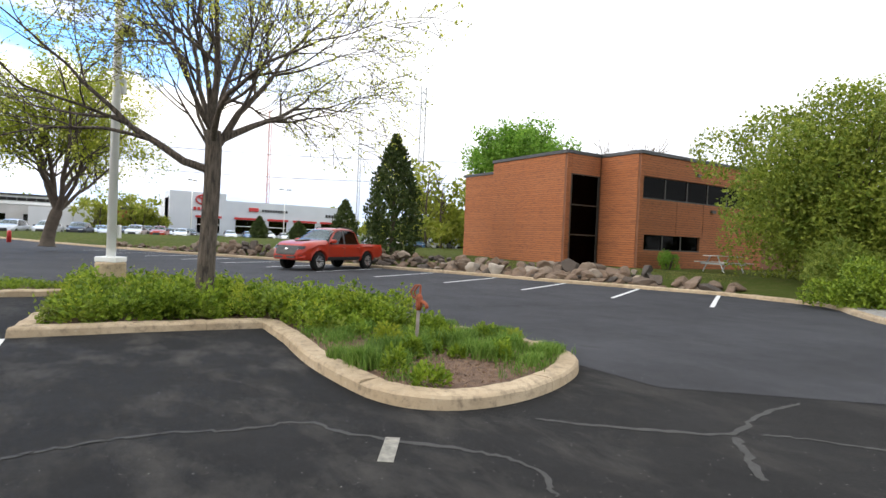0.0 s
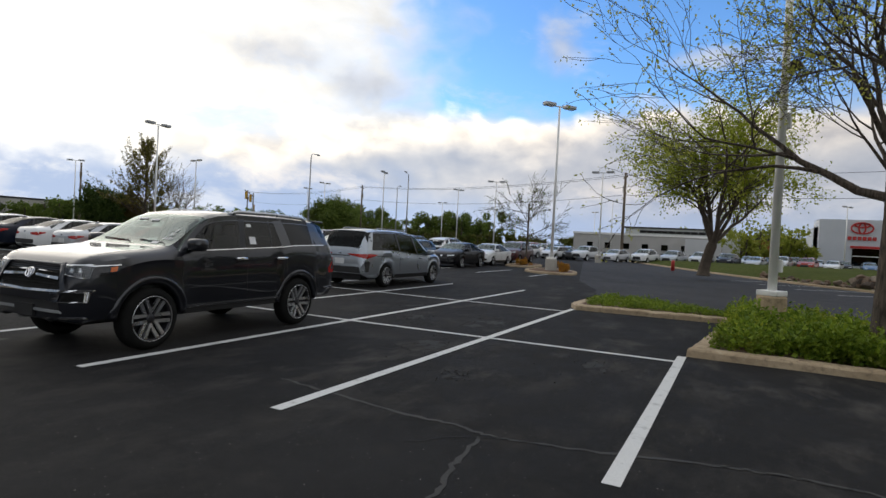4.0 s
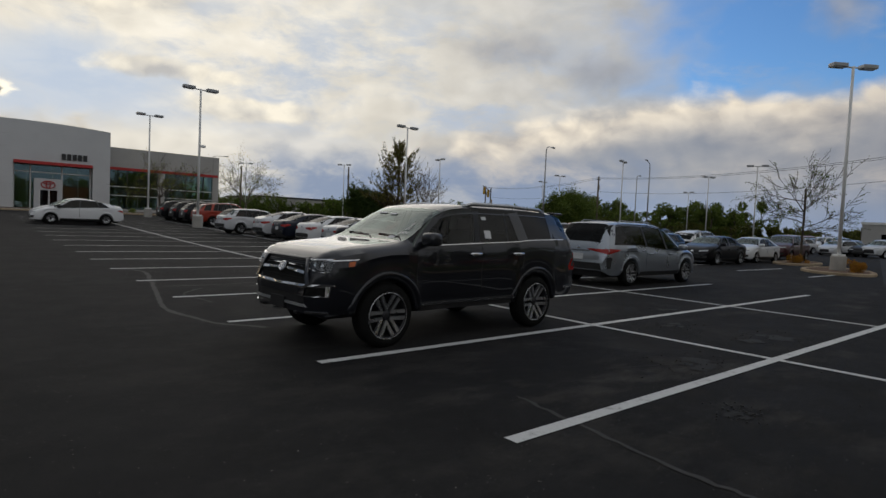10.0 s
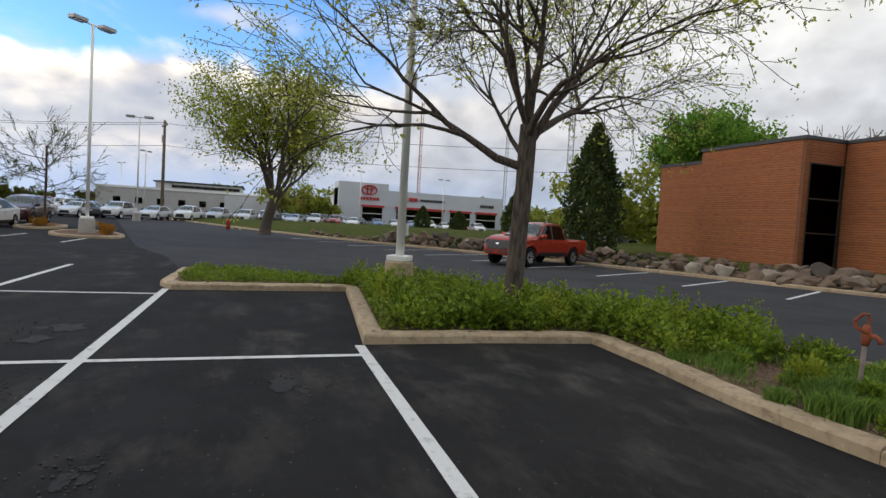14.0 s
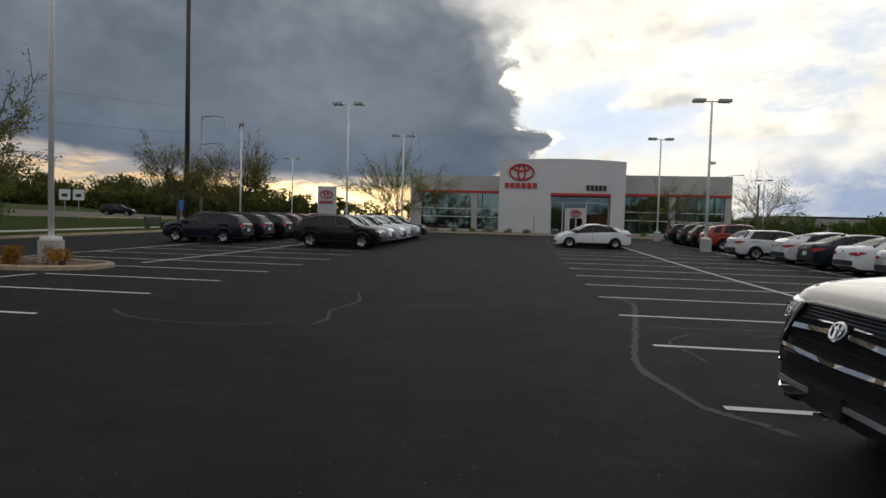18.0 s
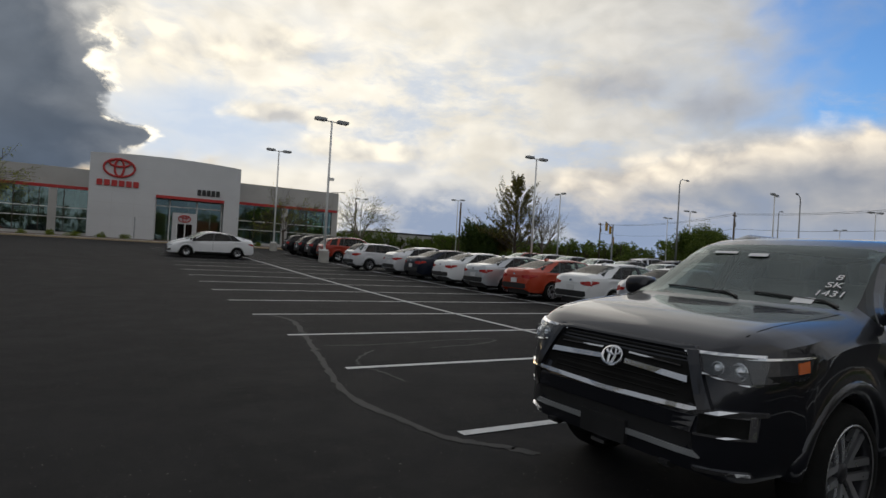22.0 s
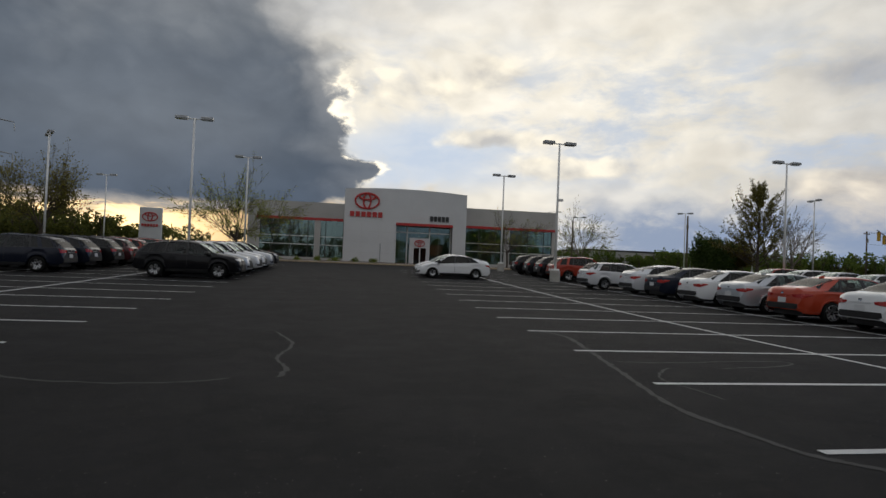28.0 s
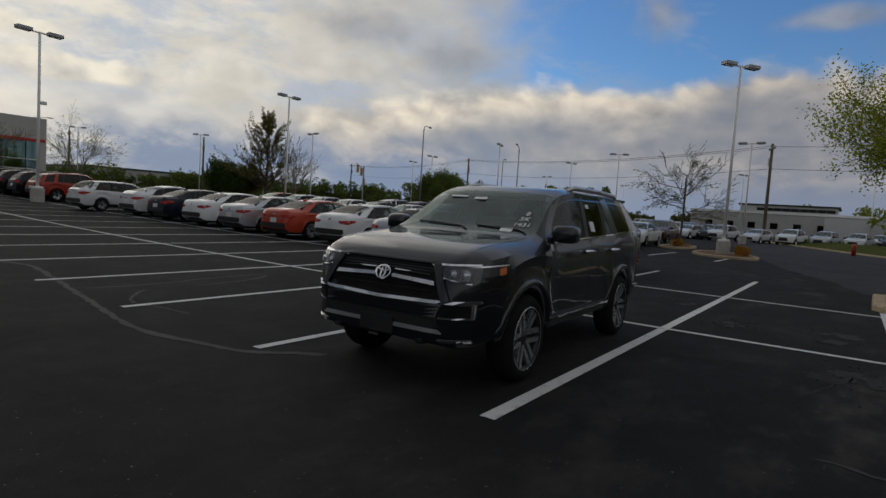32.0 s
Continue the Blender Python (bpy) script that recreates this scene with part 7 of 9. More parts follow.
def showroom():
    Y = 76.0
    # portal block with an opening for the entrance
    x0, x1, top = -0.45, 14.75, 9.95
    ox0, ox1, oz = 5.9, 13.05, 5.75
    wall_box(deal, "portal_wall", x0, ox0, Y, Y + 0.5, GZ - 0.1, top - 0.35, M["panel_white"])
    wall_box(deal, "portal_wall", ox1, x1, Y, Y + 0.5, GZ - 0.1, top - 0.35, M["panel_white"])
    wall_box(deal, "portal_wall", ox0, ox1, Y, Y + 0.5, oz, top - 0.35, M["panel_white"])
    wall_box(deal, "portal_side", x0, x0 + 0.4, Y + 0.5, Y + 9, GZ - 0.1, top - 0.35, M["panel_white"])
    wall_box(deal, "portal_side", x1 - 0.4, x1, Y + 0.5, Y + 9, GZ - 0.1, top - 0.35, M["panel_white"])
    wall_box(deal, "portal_back", x0, x1, Y + 9, Y + 9.4, GZ - 0.1, top - 0.35, M["panel_white"])
    # slightly bowed parapet
    bm = bmesh.new()
    n = 16
    rows = []
    for i in range(n + 1):
        u = i / n
        x, z = x0 + (x1 - x0) * u, top - 0.35 + 0.35 * (1 - (2 * u - 1) ** 2) * 0.9 + 0.05
        rows.append([bm.verts.new(c) for c in ((x, Y, top - 0.36), (x, Y, z), (x, Y + 9.4, z), (x, Y + 9.4, top - 0.36))])
    for a, b in zip(rows, rows[1:]):
        for j in range(3):
            bm.faces.new((a[j], b[j], b[j + 1], a[j + 1]))
    bm.faces.new(rows[0])
    bm.faces.new(rows[-1])
    part("parapet", bm, M["panel_white"], deal)
    for z in (1.9, 3.2, 4.5, 5.78, 7.1, 8.4):
        wall_box(deal, "panel_joint", x0 + 0.02, ox0 - 0.02, Y - 0.004, Y + 0.01, z, z + 0.009, M["panel_grey"])
    for x in (1.7, 3.8):
        wall_box(deal, "panel_joint", x, x + 0.009, Y - 0.005, Y + 0.01, GZ, 5.7, M["panel_grey"])
    # entrance
    wall_box(deal, "entry_fascia", ox0 + 0.02, ox1 - 0.02, Y - 0.15, Y + 0.3, oz - 0.30, oz + 0.02, M["red_sign"], "red fascia band")
    for a, b in ((ox0 + 0.1, ox0 + 1.45), (ox0 + 1.6, ox0 + 4.3), (ox0 + 4.45, ox1 - 0.1)):
        wall_box(deal, "pane", a, b, Y + 1.2, Y + 1.23, GZ, oz - 0.3, M["shop_glass"])
    for x in (ox0 + 0.05, ox0 + 1.5, ox0 + 4.35, ox1 - 0.12):
        wall_box(deal, "mullion", x, x + 0.12, Y + 1.12, Y + 1.3, GZ, oz - 0.3, M["white_metal"])
    wall_box(deal, "transom", ox0, ox1, Y + 1.14, Y + 1.28, 4.6, 4.72, M["white_metal"])
    wall_box(deal, "door_surround", 7.75, 10.3, Y + 0.7, Y + 1.15, GZ, 4.0, M["panel_white"], "white door surround")
    emblem(deal, 9.0, 3.35, Y + 0.62, 0.62, 0.38, 0.055, M["red_sign"])
    for x in (8.2, 9.05):
        wall_box(deal, "door", x, x + 0.78, Y + 0.64, Y + 0.72, GZ, 2.75, M["dark_glass"])
        wall_box(deal, "door_frame", x, x + 0.09, Y + 0.60, Y + 0.66, GZ, 2.75, M["white_metal"])
    # wings
    def wing(a, b, y, ztop, zred, piers, lights=False):
        wall_box(deal, "wing_parapet", a, b, y, y + 0.5, zred + 0.30, ztop, M["panel_grey"])
        wall_box(deal, "wing_fascia", a + 0.3, b - 0.1, y - 0.12, y + 0.3, zred, zred + 0.31, M["red_sign"], "red fascia band")
        wall_box(deal, "plinth", a, b, y - 0.02, y + 0.4, GZ - 0.1, GZ + 0.45, M["panel_grey"])
        for p in piers:
            wall_box(deal, "pier", p, p + 0.75, y - 0.05, y + 0.5, GZ - 0.1, ztop, M["panel_grey"])
        edges = sorted([a] + [p for p in piers] + [p + 0.75 for p in piers] + [b])
        x = a
        while x < b - 0.4:
            nxt = min(x + 2.2, b)
            wall_box(deal, "pane", x + 0.03, nxt - 0.03, y + 0.2, y + 0.225, GZ + 0.45, zred, M["shop_glass"])
            wall_box(deal, "mullion", nxt - 0.05, nxt + 0.03, y + 0.12, y + 0.3, GZ + 0.4, zred, M["dark_metal"])
            x = nxt
        for z in (GZ + 2.0, GZ + 3.05):
            wall_box(deal, "transom", a, b, y + 0.14, y + 0.28, z, z + 0.08, M["white_metal"])
    wing(-11.5, -0.45, 79.0, 8.0, 5.75, (-11.5, -4.1))
    wing(14.75, 27.6, 78.0, 8.25, 5.65, (26.85, 20.3))
    wall_box(deal, "corner_fin", -12.3, -11.4, 79.5, 80.2, GZ - 0.1, 7.7, M["panel_grey"])
    wall_box(deal, "side_wall", 27.2, 27.6, 78.5, 100, GZ, 1.1, M["panel_grey"])
    wall_box(deal, "side_parapet", 27.2, 27.62, 78.5, 100, 5.95, 8.25, M["panel_grey"])
    for i in range(8):
        wall_box(deal, "pane", 27.38, 27.41, 78.6 + 2.6 * i, 81.1 + 2.6 * i, 1.1, 5.9, M["shop_glass"])
        wall_box(deal, "mullion", 27.3, 27.5, 81.1 + 2.6 * i, 81.2 + 2.6 * i, 1.1, 5.9, M["dark_metal"])
    wall_box(deal, "side_wall", -11.5, -11.1, 79.5, 100, GZ, 8.0, M["panel_grey"])
    wall_box(deal, "back_wall", -11.5, 27.6, 100, 100.4, GZ, 8.0, M["panel_grey"])
    wall_box(deal, "roof", -11.4, 27.5, 79.5, 100.2, 7.3, 7.5, M["roof_trim"])
    wall_box(deal, "inner_floor", -11.2, 27.2, 77.5, 100, GZ, GZ + 0.03, M["concrete_grey"])
    wall_box(deal, "inner_wall", -11.0, 27.0, 91, 91.2, GZ, 7.3, M["panel_grey"])
    wall_box(deal, "inner_ceiling", -11.0, 27.0, 79.5, 91, 6.1, 6.2, M["panel_grey"])
    for x in (-8.5, -5.5, -2.0, 17, 22, 24.5):
        wall_box(deal, "showroom_column", x, x + 0.4, 86, 86.4, GZ, 6.1, M["white_metal"])
    # sign work
    emblem(deal, 2.25, 8.25, Y - 0.12, 1.45, 0.95, 0.12, M["red_sign"])
    bars(deal, "sign_letter", 0.15, 4.25, 6.28, 6.92, Y - 0.08, 6, M["red_sign"])
    bars(deal, "sign_letter", 10.05, 12.55, 6.12, 6.78, Y - 0.08, 5, M["black_sign"])
    # lamp bollard before the wall
    for x in (3.9,):
        part("bollard", tubed([(x, Y - 3, GZ), (x, Y - 3, GZ + 2.4)], 0.06), M["grey_metal"], deal)


showroom()
deal.location = (0.18, 0, 0.23)

brick = thing("brick_office", "two-storey red brick office with dark strip windows", "building", kind="structure")
BZ = 0.62


brick_rnd = random.Random(8)


def ribbed(x0, x1, y0, y1, z0, z1, face, name="brick_wall"):
    """Brick skin in projecting courses: a mortar core with one ledge a course.  face: which way the wall looks ('x-', 'y+')."""
    part("mortar_core", boxed(min(x0, x1), max(x0, x1), min(y0, y1), max(y0, y1), z0, z1), M["mortar"], brick)
    n = max(1, int((z1 - z0) / 0.11))
    me = None
    for i in range(n):
        z = z0 + (z1 - z0) * i / n
        zz = z + (z1 - z0) / n * 0.78
        bm = bmesh.new()
        if face == "y+":
            box(bm, x0 + 0.002, x1 - 0.002, y1 - 0.03, y1 + 0.020, 0, zz - z)
        else:
            box(bm, x0 - 0.020, x0 + 0.03, y0 + 0.002, y1 - 0.002, 0, zz - z)
        if me is None:
            me = mesh_of(bm, "brick_course", M["brick"])
        else:
            bm.free()
        ob = new("brick_course", me)
        ob.parent = brick
        j = brick_rnd.uniform(-0.016, 0.008)
        ob.location = (0, j, z) if face == "y+" else (-j, 0, z)


def office():
    top = 6.05
    ribbed(27.9, 32.9, -25.5, -21.4, BZ - 0.3, top - 0.35, "y+")
    ribbed(22.0, 27.9, -25.5, -19.95, BZ - 0.3, top, "y+")
    ribbed(21.86, 22.0, -20.25, -19.95, BZ - 0.3, top, "x-")
    ribbed(21.86, 22.0, -22.25, -20.25, 5.08, top, "x-")
    ribbed(19.5, 21.86, -25.5, -22.35, BZ - 0.3, top, "y+")
    # front face with window strips
    X = 19.38
    segs = [(-33.0, -22.37, BZ - 0.3, 1.42), (-33.0, -22.37, 2.18, 3.92), (-33.0, -22.37, 5.0, top), (-22.8, -22.37, 1.42, 2.18), (-33.0, -27.2, 1.42, 2.18), (-22.6, -22.37, 3.92, 5.0)]
    for y0, y1, z0, z1 in segs:
        ribbed(X, X + 0.14, y0, y1, z0, z1, "x-")
    wall_box(brick, "inner_core", X + 0.5, 32.8, -40.0, -25.6, BZ - 0.3, top - 0.1, M["mortar"])
    for (y0, y1, z0, z1), n in (((-33.0, -22.6, 3.92, 5.0), 6), ((-27.2, -22.8, 1.42, 2.18), 3)):
        for i in range(n):
            a, b = y0 + (y1 - y0) * i / n, y0 + (y1 - y0) * (i + 1) / n
            wall_box(brick, "window_pane", X + 0.10, X + 0.12, a + 0.03, b - 0.03, z0 + 0.03, z1 - 0.03, M["smoked_glass"])
            wall_box(brick, "window_bar", X + 0.06, X + 0.13, b - 0.03, b + 0.03, z0, z1, M["dark_metal"])
        # near-black sheet behind the panes, standing in for the shade indoors
        wall_box(brick, "window_room", X + 0.3, X + 0.45, y0, y1, z0, z1, M["room_gloom"])
        wall_box(brick, "sill", X - 0.03, X + 0.13, y0, y1, z0 - 0.02, z0 + 0.03, M["dark_metal"])
    # tall dark entrance glazing in the notch
    for z0, z1 in ((BZ - 0.1, 2.0), (2.05, 3.5), (3.55, 5.03)):
        wall_box(brick, "entrance_pane", 21.92, 21.94, -22.2, -20.3, z0, z1, M["smoked_glass"])
    for z in (2.0, 3.5, 5.03):
        wall_box(brick, "entrance_bar", 21.84, 21.97, -22.25, -20.26, z, z + 0.06, M["dark_metal"])
    for y in (-22.25, -20.33):
        wall_box(brick, "entrance_bar", 21.84, 21.97, y, y + 0.07, BZ - 0.2, 5.08, M["dark_metal"])
    # another near-black sheet in place of the unlit entrance hall
    wall_box(brick, "entrance_room", 22.04, 22.2, -22.2, -20.3, BZ - 0.2, 5.08, M["room_gloom"])
    # coping
    for x0, x1, y0, y1, z in ((27.85, 33.05, -25.5, -21.33, top - 0.35), (21.8, 27.95, -25.5, -19.87, top), (19.3, 22.05, -25.6, -22.27, top), (19.3, 33.0, -40, -25.5, top)):
        wall_box(brick, "coping", x0, x1, y0, y1, z, z + 0.16, M["roof_trim"])
    for x0, y0, w in ((23.5, -29.0, 1.8), (24.3, -33.5, 1.6)):
        wall_box(brick, "roof_unit", x0, x0 + w, y0, y0 + w * 1.2, top + 0.1, top + 0.8, M["grey_metal"], "grey rooftop ventilator", 0.03)
    wall_box(brick, "vent", X - 0.10, X, -27.0, -26.7, 5.3, 5.45, M["dark_metal"])
    wall_box(brick, "wall_lamp", X - 0.16, X, -28.3, -28.0, 3.5, 3.65, M["dark_metal"])
    for y in (-25.2, -27.4):
        wall_box(brick, "control_joint", X - 0.03, X + 0.01, y, y + 0.02, 2.2, 3.9, M["mortar"])


office()
table = thing("picnic_table", "weathered grey picnic table on the turf", "picnic table", (16.6, -25.0, 0.55), 80)
for i in range(5):
    part("plank", boxed(-0.9, 0.9, -0.36 + 0.15 * i, -0.23 + 0.15 * i, 0.72, 0.76, 0.006), M["concrete_grey"], table)
for s in (-1, 1):
    part("bench", boxed(-0.9, 0.9, s * 0.75 - 0.13, s * 0.75 + 0.13, 0.42, 0.46, 0.006), M["concrete_grey"], table)
    part("leg_frame", boxed(s * 0.6 - 0.04, s * 0.6 + 0.04, -0.75, 0.75, 0.34, 0.42), M["grey_metal"], table)
    for q in (-1, 1):
        part("leg", tubed([(s * 0.6, q * 0.6, 0.0), (s * 0.6, q * 0.2, 0.74)], 0.03), M["grey_metal"], table)


def plain_building(name, label, x0, x1, y0, y1, z0, z1, mat, face_x, windows=(), trim=M["roof_trim"]):
    b = thing(name, label, "building", kind="structure")
    part("wall", boxed(x0, x1, y0, y1, z0, z1), mat, b)
    part("roof_edge", boxed(x0 - 0.15, x1 + 0.15, y0 - 0.15, y1 + 0.15, z1, z1 + 0.4), trim, b)
    for ya, yb, za, zb in windows:
        w = part("window", boxed(face_x - 0.06, face_x + 0.05, ya, yb, za, zb), M["dark_glass"], b)
        # black backing paints the window's indoor shade
        part("window_back", boxed(face_x - 0.02, face_x + 0.05, ya, yb, za, zb), M["room_gloom"], b)
    return b


# second showroom across the lot, facing the camera's start
two = thing("used_car_showroom", "grey panelled second showroom with red window bands", "building", kind="structure")
part("wall", boxed(118, 135, -48, -12.6, 0, 7.2), M["panel_blue"], two)
part("portal", boxed(116.8, 124, -22.5, -12.6, 0, 8.4), M["panel_blue"], two, "taller pale entrance block")
for ya, yb in ((-21.4, -17.4), (-29.5, -24.6), (-34.6, -31.0), (-40.6, -36.2), (-46.5, -42.0)):
    f = 116.7 if ya > -22 else 117.9
    part("window", boxed(f - 0.05, f + 0.05, ya, yb, 0.8, 3.6), M["dark_glass"], two)
    # black backing instead of an unlit showroom inside
    part("window_back", boxed(f + 0.06, f + 0.09, ya, yb, 0.8, 3.6), M["room_gloom"], two)
    part("window_bar", boxed(f - 0.15, f + 0.06, ya, yb, 2.3, 2.42), M["white_metal"], two)
    part("fascia", boxed(f - 0.25, f + 0.05, ya - 0.3, yb + 0.3, 3.65, 4.05), M["red_sign"], two, "red fascia band")
emblem(two, -18.6, 7.0, 116.6, 1.5, 0.9, 0.13, M["red_sign"], False)
bars(two, "sign_letter", -20.7, -16.6, 5.0, 5.6, 116.65, 6, M["red_sign"], False)
bars(two, "sign_letter", -34.8, -29.5, 5.4, 5.9, 117.9, 10, M["black_sign"], False)
bars(two, "sign_letter", -46.0, -42.8, 5.0, 5.6, 117.9, 5, M["black_sign"], False)
part("badge", boxed(117.7, 117.95, -28.9, -27.0, 5.35, 6.1, 0.1), M["red_sign"], two)
plain_building("warehouse", "low pale grey warehouse across the street", 120, 150, -2, 30, 0, 4.3, M["panel_grey"], 120, [(26 - 3.6 * i, 27.2 - 3.6 * i, 1.6, 2.7) for i in range(8)], M["white_metal"])
part("annex", boxed(112, 119, -2, 8, 0, 3.9), M["panel_white"], bpy.data.objects["warehouse"])
off = thing("office_block", "long pale office block with dark window bands", "building", kind="structure")
part("wall", boxed(215, 240, 8, 35, 0, 9.2), M["panel_white"], off)
for z in (3.6, 5.6, 7.6):
    for i in range(9):
        # solid near-black blocks paint the dark of the rooms, no glass
        part("window", boxed(214.85, 215.1, 8.6 + 2.4 * i, 10.9 + 2.4 * i, z, z + 0.95), M["room_gloom"], off)
part("roof_edge", boxed(214.4, 240.5, 7.4, 35.6, 9.2, 9.7), M["roof_trim"], off)
brown = plain_building("brown_office", "small brown-roofed brick building", 112, 124, -9.5, -3, 0, 4.2, M["brick"], 112, [(-8.6, -7.4, 1.2, 2.4), (-6.2, -5.0, 1.2, 2.4)])
plain_building("plain_store", "long low grey store beyond the street", 60, 120, 140, 165, 0.6, 5.6, M["panel_grey"], 60, [])

# tall sign by the showroom
pyl = thing("pylon_sign", "white pylon sign with red emblem by the showroom", "sign", (-20.5, 70.5, ground_z(0, 70)))
part("slab", boxed(-1.1, 1.1, -0.3, 0.3, 0, 5.1, 0.08), M["panel_white"], pyl)
emblem(pyl, 0, 4.1, -0.34, 0.75, 0.45, 0.06, M["red_sign"])
bars(pyl, "sign_letter", -0.85, 0.85, 3.05, 3.35, -0.32, 6, M["red_sign"])


# ---- lamps, poles, wires ----
def lamp_post(x, y, h=9.2, rz=0.0, heads=2, base=0.75, label="white twin-head lot lamp on a concrete base", arm=0.75, pz=None, wide=0.33):
    z0 = ground_z(x, y) if pz is None else pz
    L = thing("lamp_post", label, "lamp post", (x, y, z0), rz, "lot lamp posts")
    bm = bmesh.new()
    lathe(bm, [(0.0, -0.05), (wide, -0.05), (wide, base - 0.03), (wide - 0.03, base), (0.0, base)], 20, "z")
    part("footing", bm, M["concrete_grey"] if wide > 0.3 else M["concrete"], L, "round concrete footing", False)
    part("base_plate", boxed(-0.2, 0.2, -0.2, 0.2, base, base + 0.10, 0.015), M["white_metal"], L)
    part("pole", tubed([(0, 0, base + 0.1), (0, 0, h)], [0.082, 0.06], 12), M["white_metal"], L, "", True)
    part("arm", tubed([(-arm * (heads > 1), 0, h - 0.05), (arm, 0, h - 0.05)], 0.04, 8), M["white_metal"], L)
    for s in ((-1, 1) if heads > 1 else (1,)):
        hd = part("lamp_head", boxed(s * arm - 0.36, s * arm + 0.36, -0.20, 0.20, h - 0.09, h + 0.10, 0.03), M["grey_metal"], L, "flat shoebox lamp head")
        part("lens", boxed(s * arm - 0.30, s * arm + 0.30, -0.15, 0.15, h - 0.11, h - 0.088), M["clear_lens"], hd)
    return L


lamp_l = lamp_post(13.55, 40.2, 8.95, 5)
part("camera_ball", boxed(0.08, 0.38, -0.08, 0.08, 5.2, 5.38, 0.04), M["white_metal"], lamp_l, "small white security camera")
lamp_post(14.7, 57.8, 9.1, 5)
lamp_post(31.4, 41.8, 9.1, 5)
lamp_post(33.3, 9.75, 9.6, -35)
lamp_post(-9.3, 42.3, 9.2, 0)
lamp_post(-8.6, 57.4, 9.2, 0)
lamp_post(-29.3, 31.4, 8.4, -8, base=0.4)
lamp_post(-10.95, 19.1, 14.5, 0)
pole_m = lamp_post(13.35, -0.3, 9.6, 60, base=0.80, wide=0.265)
part("dome_camera", boxed(-0.16, 0.16, -0.42, -0.10, 5.15, 5.33, 0.08), M["dark_metal"], pole_m, "dark dome camera on a bracket")
part("junction_box", boxed(-0.11, 0.11, -0.16, -0.06, 4.0, 4.3, 0.02), M["white_metal"], pole_m)
part("junction_box", boxed(-0.10, 0.10, -0.17, -0.08, 1.25, 1.5, 0.02), M["white_metal"], pole_m)
for x, y in ((62, 40), (52, 62), (70, 28), (84, 40), (78, 62), (60, 12.5), (96, 18), (110, 2), (100, -14), (104, -30), (88, 74), (50, 84), (66, 90), (40, 100), (-22, 52), (-28, 78), (118, 60), (140, 50), (130, 28)):
    lamp_post(x, y, 9.2, random.uniform(0, 180), label="distant white twin-head lot lamp")


def street_light(x, y, h, rz):
    s = thing("street_light", "tall steel street light with curved arm", "street light", (x, y, ground_z(x, y)), rz)
    part("pole", tubed([(0, 0, 0), (0, 0, h - 0.8)], [0.13, 0.08], 10), M["grey_metal"], s, "", True)
    part("arm", tubed([(0, 0, h - 0.8), (0.25, 0, h - 0.2), (0.9, 0, h), (2.6, 0, h + 0.1)], [0.07, 0.06, 0.05, 0.04], 8), M["grey_metal"], s, "", True)
    part("lamp_head", boxed(2.4, 3.2, -0.14, 0.14, h + 0.03, h + 0.2, 0.05), M["grey_metal"], s)
    return s


street_light(61, 51, 11.5, 20)
street_light(80, 47, 11.0, 200)
street_light(38, 112, 11.0, 0)
street_light(98, 60, 11.0, 20)


def utility_pole(x, y, h, rz, label="weathered wooden utility pole with crossarm"):
    u = thing("utility_pole", label, "utility pole", (x, y, 0), rz)
    part("pole", tubed([(0, 0, -0.1), (0, 0, h)], [0.19, 0.13], 10), M["wood_pole"], u, "", True)
    part("crossarm", boxed(-1.1, 1.1, -0.06, 0.06, h - 0.6, h - 0.46), M["wood_pole"], u)
    for k in (-1.0, -0.4, 0.4, 1.0):
        part("insulator", tubed([(k, 0, h - 0.46), (k, 0, h - 0.3)], [0.04, 0.03], 8), M["grey_metal"], u)
    part("transformer", tubed([(0.32, 0, h - 2.3), (0.32, 0, h - 1.5)], 0.2, 12), M["grey_metal"], u, "grey transformer can")
    return u


POLES = [(69.8, 11.9, 10.4), (86, 60, 10.5), (104, 106, 11.0), (52, -38, 10.5)]
for x, y, h in POLES:
    utility_pole(x, y, h, 20)
far_poles = [(46, 118, 11), (58, 96, 11)]
for x, y, h in far_poles:
    utility_pole(x, y, h, 60)


def wire(a, b, sag, r=0.02):
    w = thing("power_line", "thin black overhead cable between poles", "cable", kind="structure")
    pts = []
    for i in range(17):
        u = i / 16
        p = Vector(a).lerp(Vector(b), u)
        p.z -= sag * 4 * u * (1 - u)
        pts.append(tuple(p))
    part("cable", tubed(pts, r, 4), M["black_plastic"], w)


for (x0, y0, h0), (x1, y1, h1) in zip(POLES[:2] , POLES[1:3]):
    for dz, dx in ((-0.3, -1.0), (-0.3, 1.0), (-2.6, 0)):
        wire((x0 + dx * 0.9, y0 + dx * 0.3, h0 + dz), (x1 + dx * 0.9, y1 + dx * 0.3, h1 + dz), 0.9)
for dz in (-0.3, -2.6):
    wire((69.8, 11.9, 10.4 + dz), (52, -38, 10.5 + dz), 0.8)
for dz in (-3, -7, -11):
    wire((-50, 88, 22 + dz), (-120, -40, 22 + dz), 3.0, 0.014)


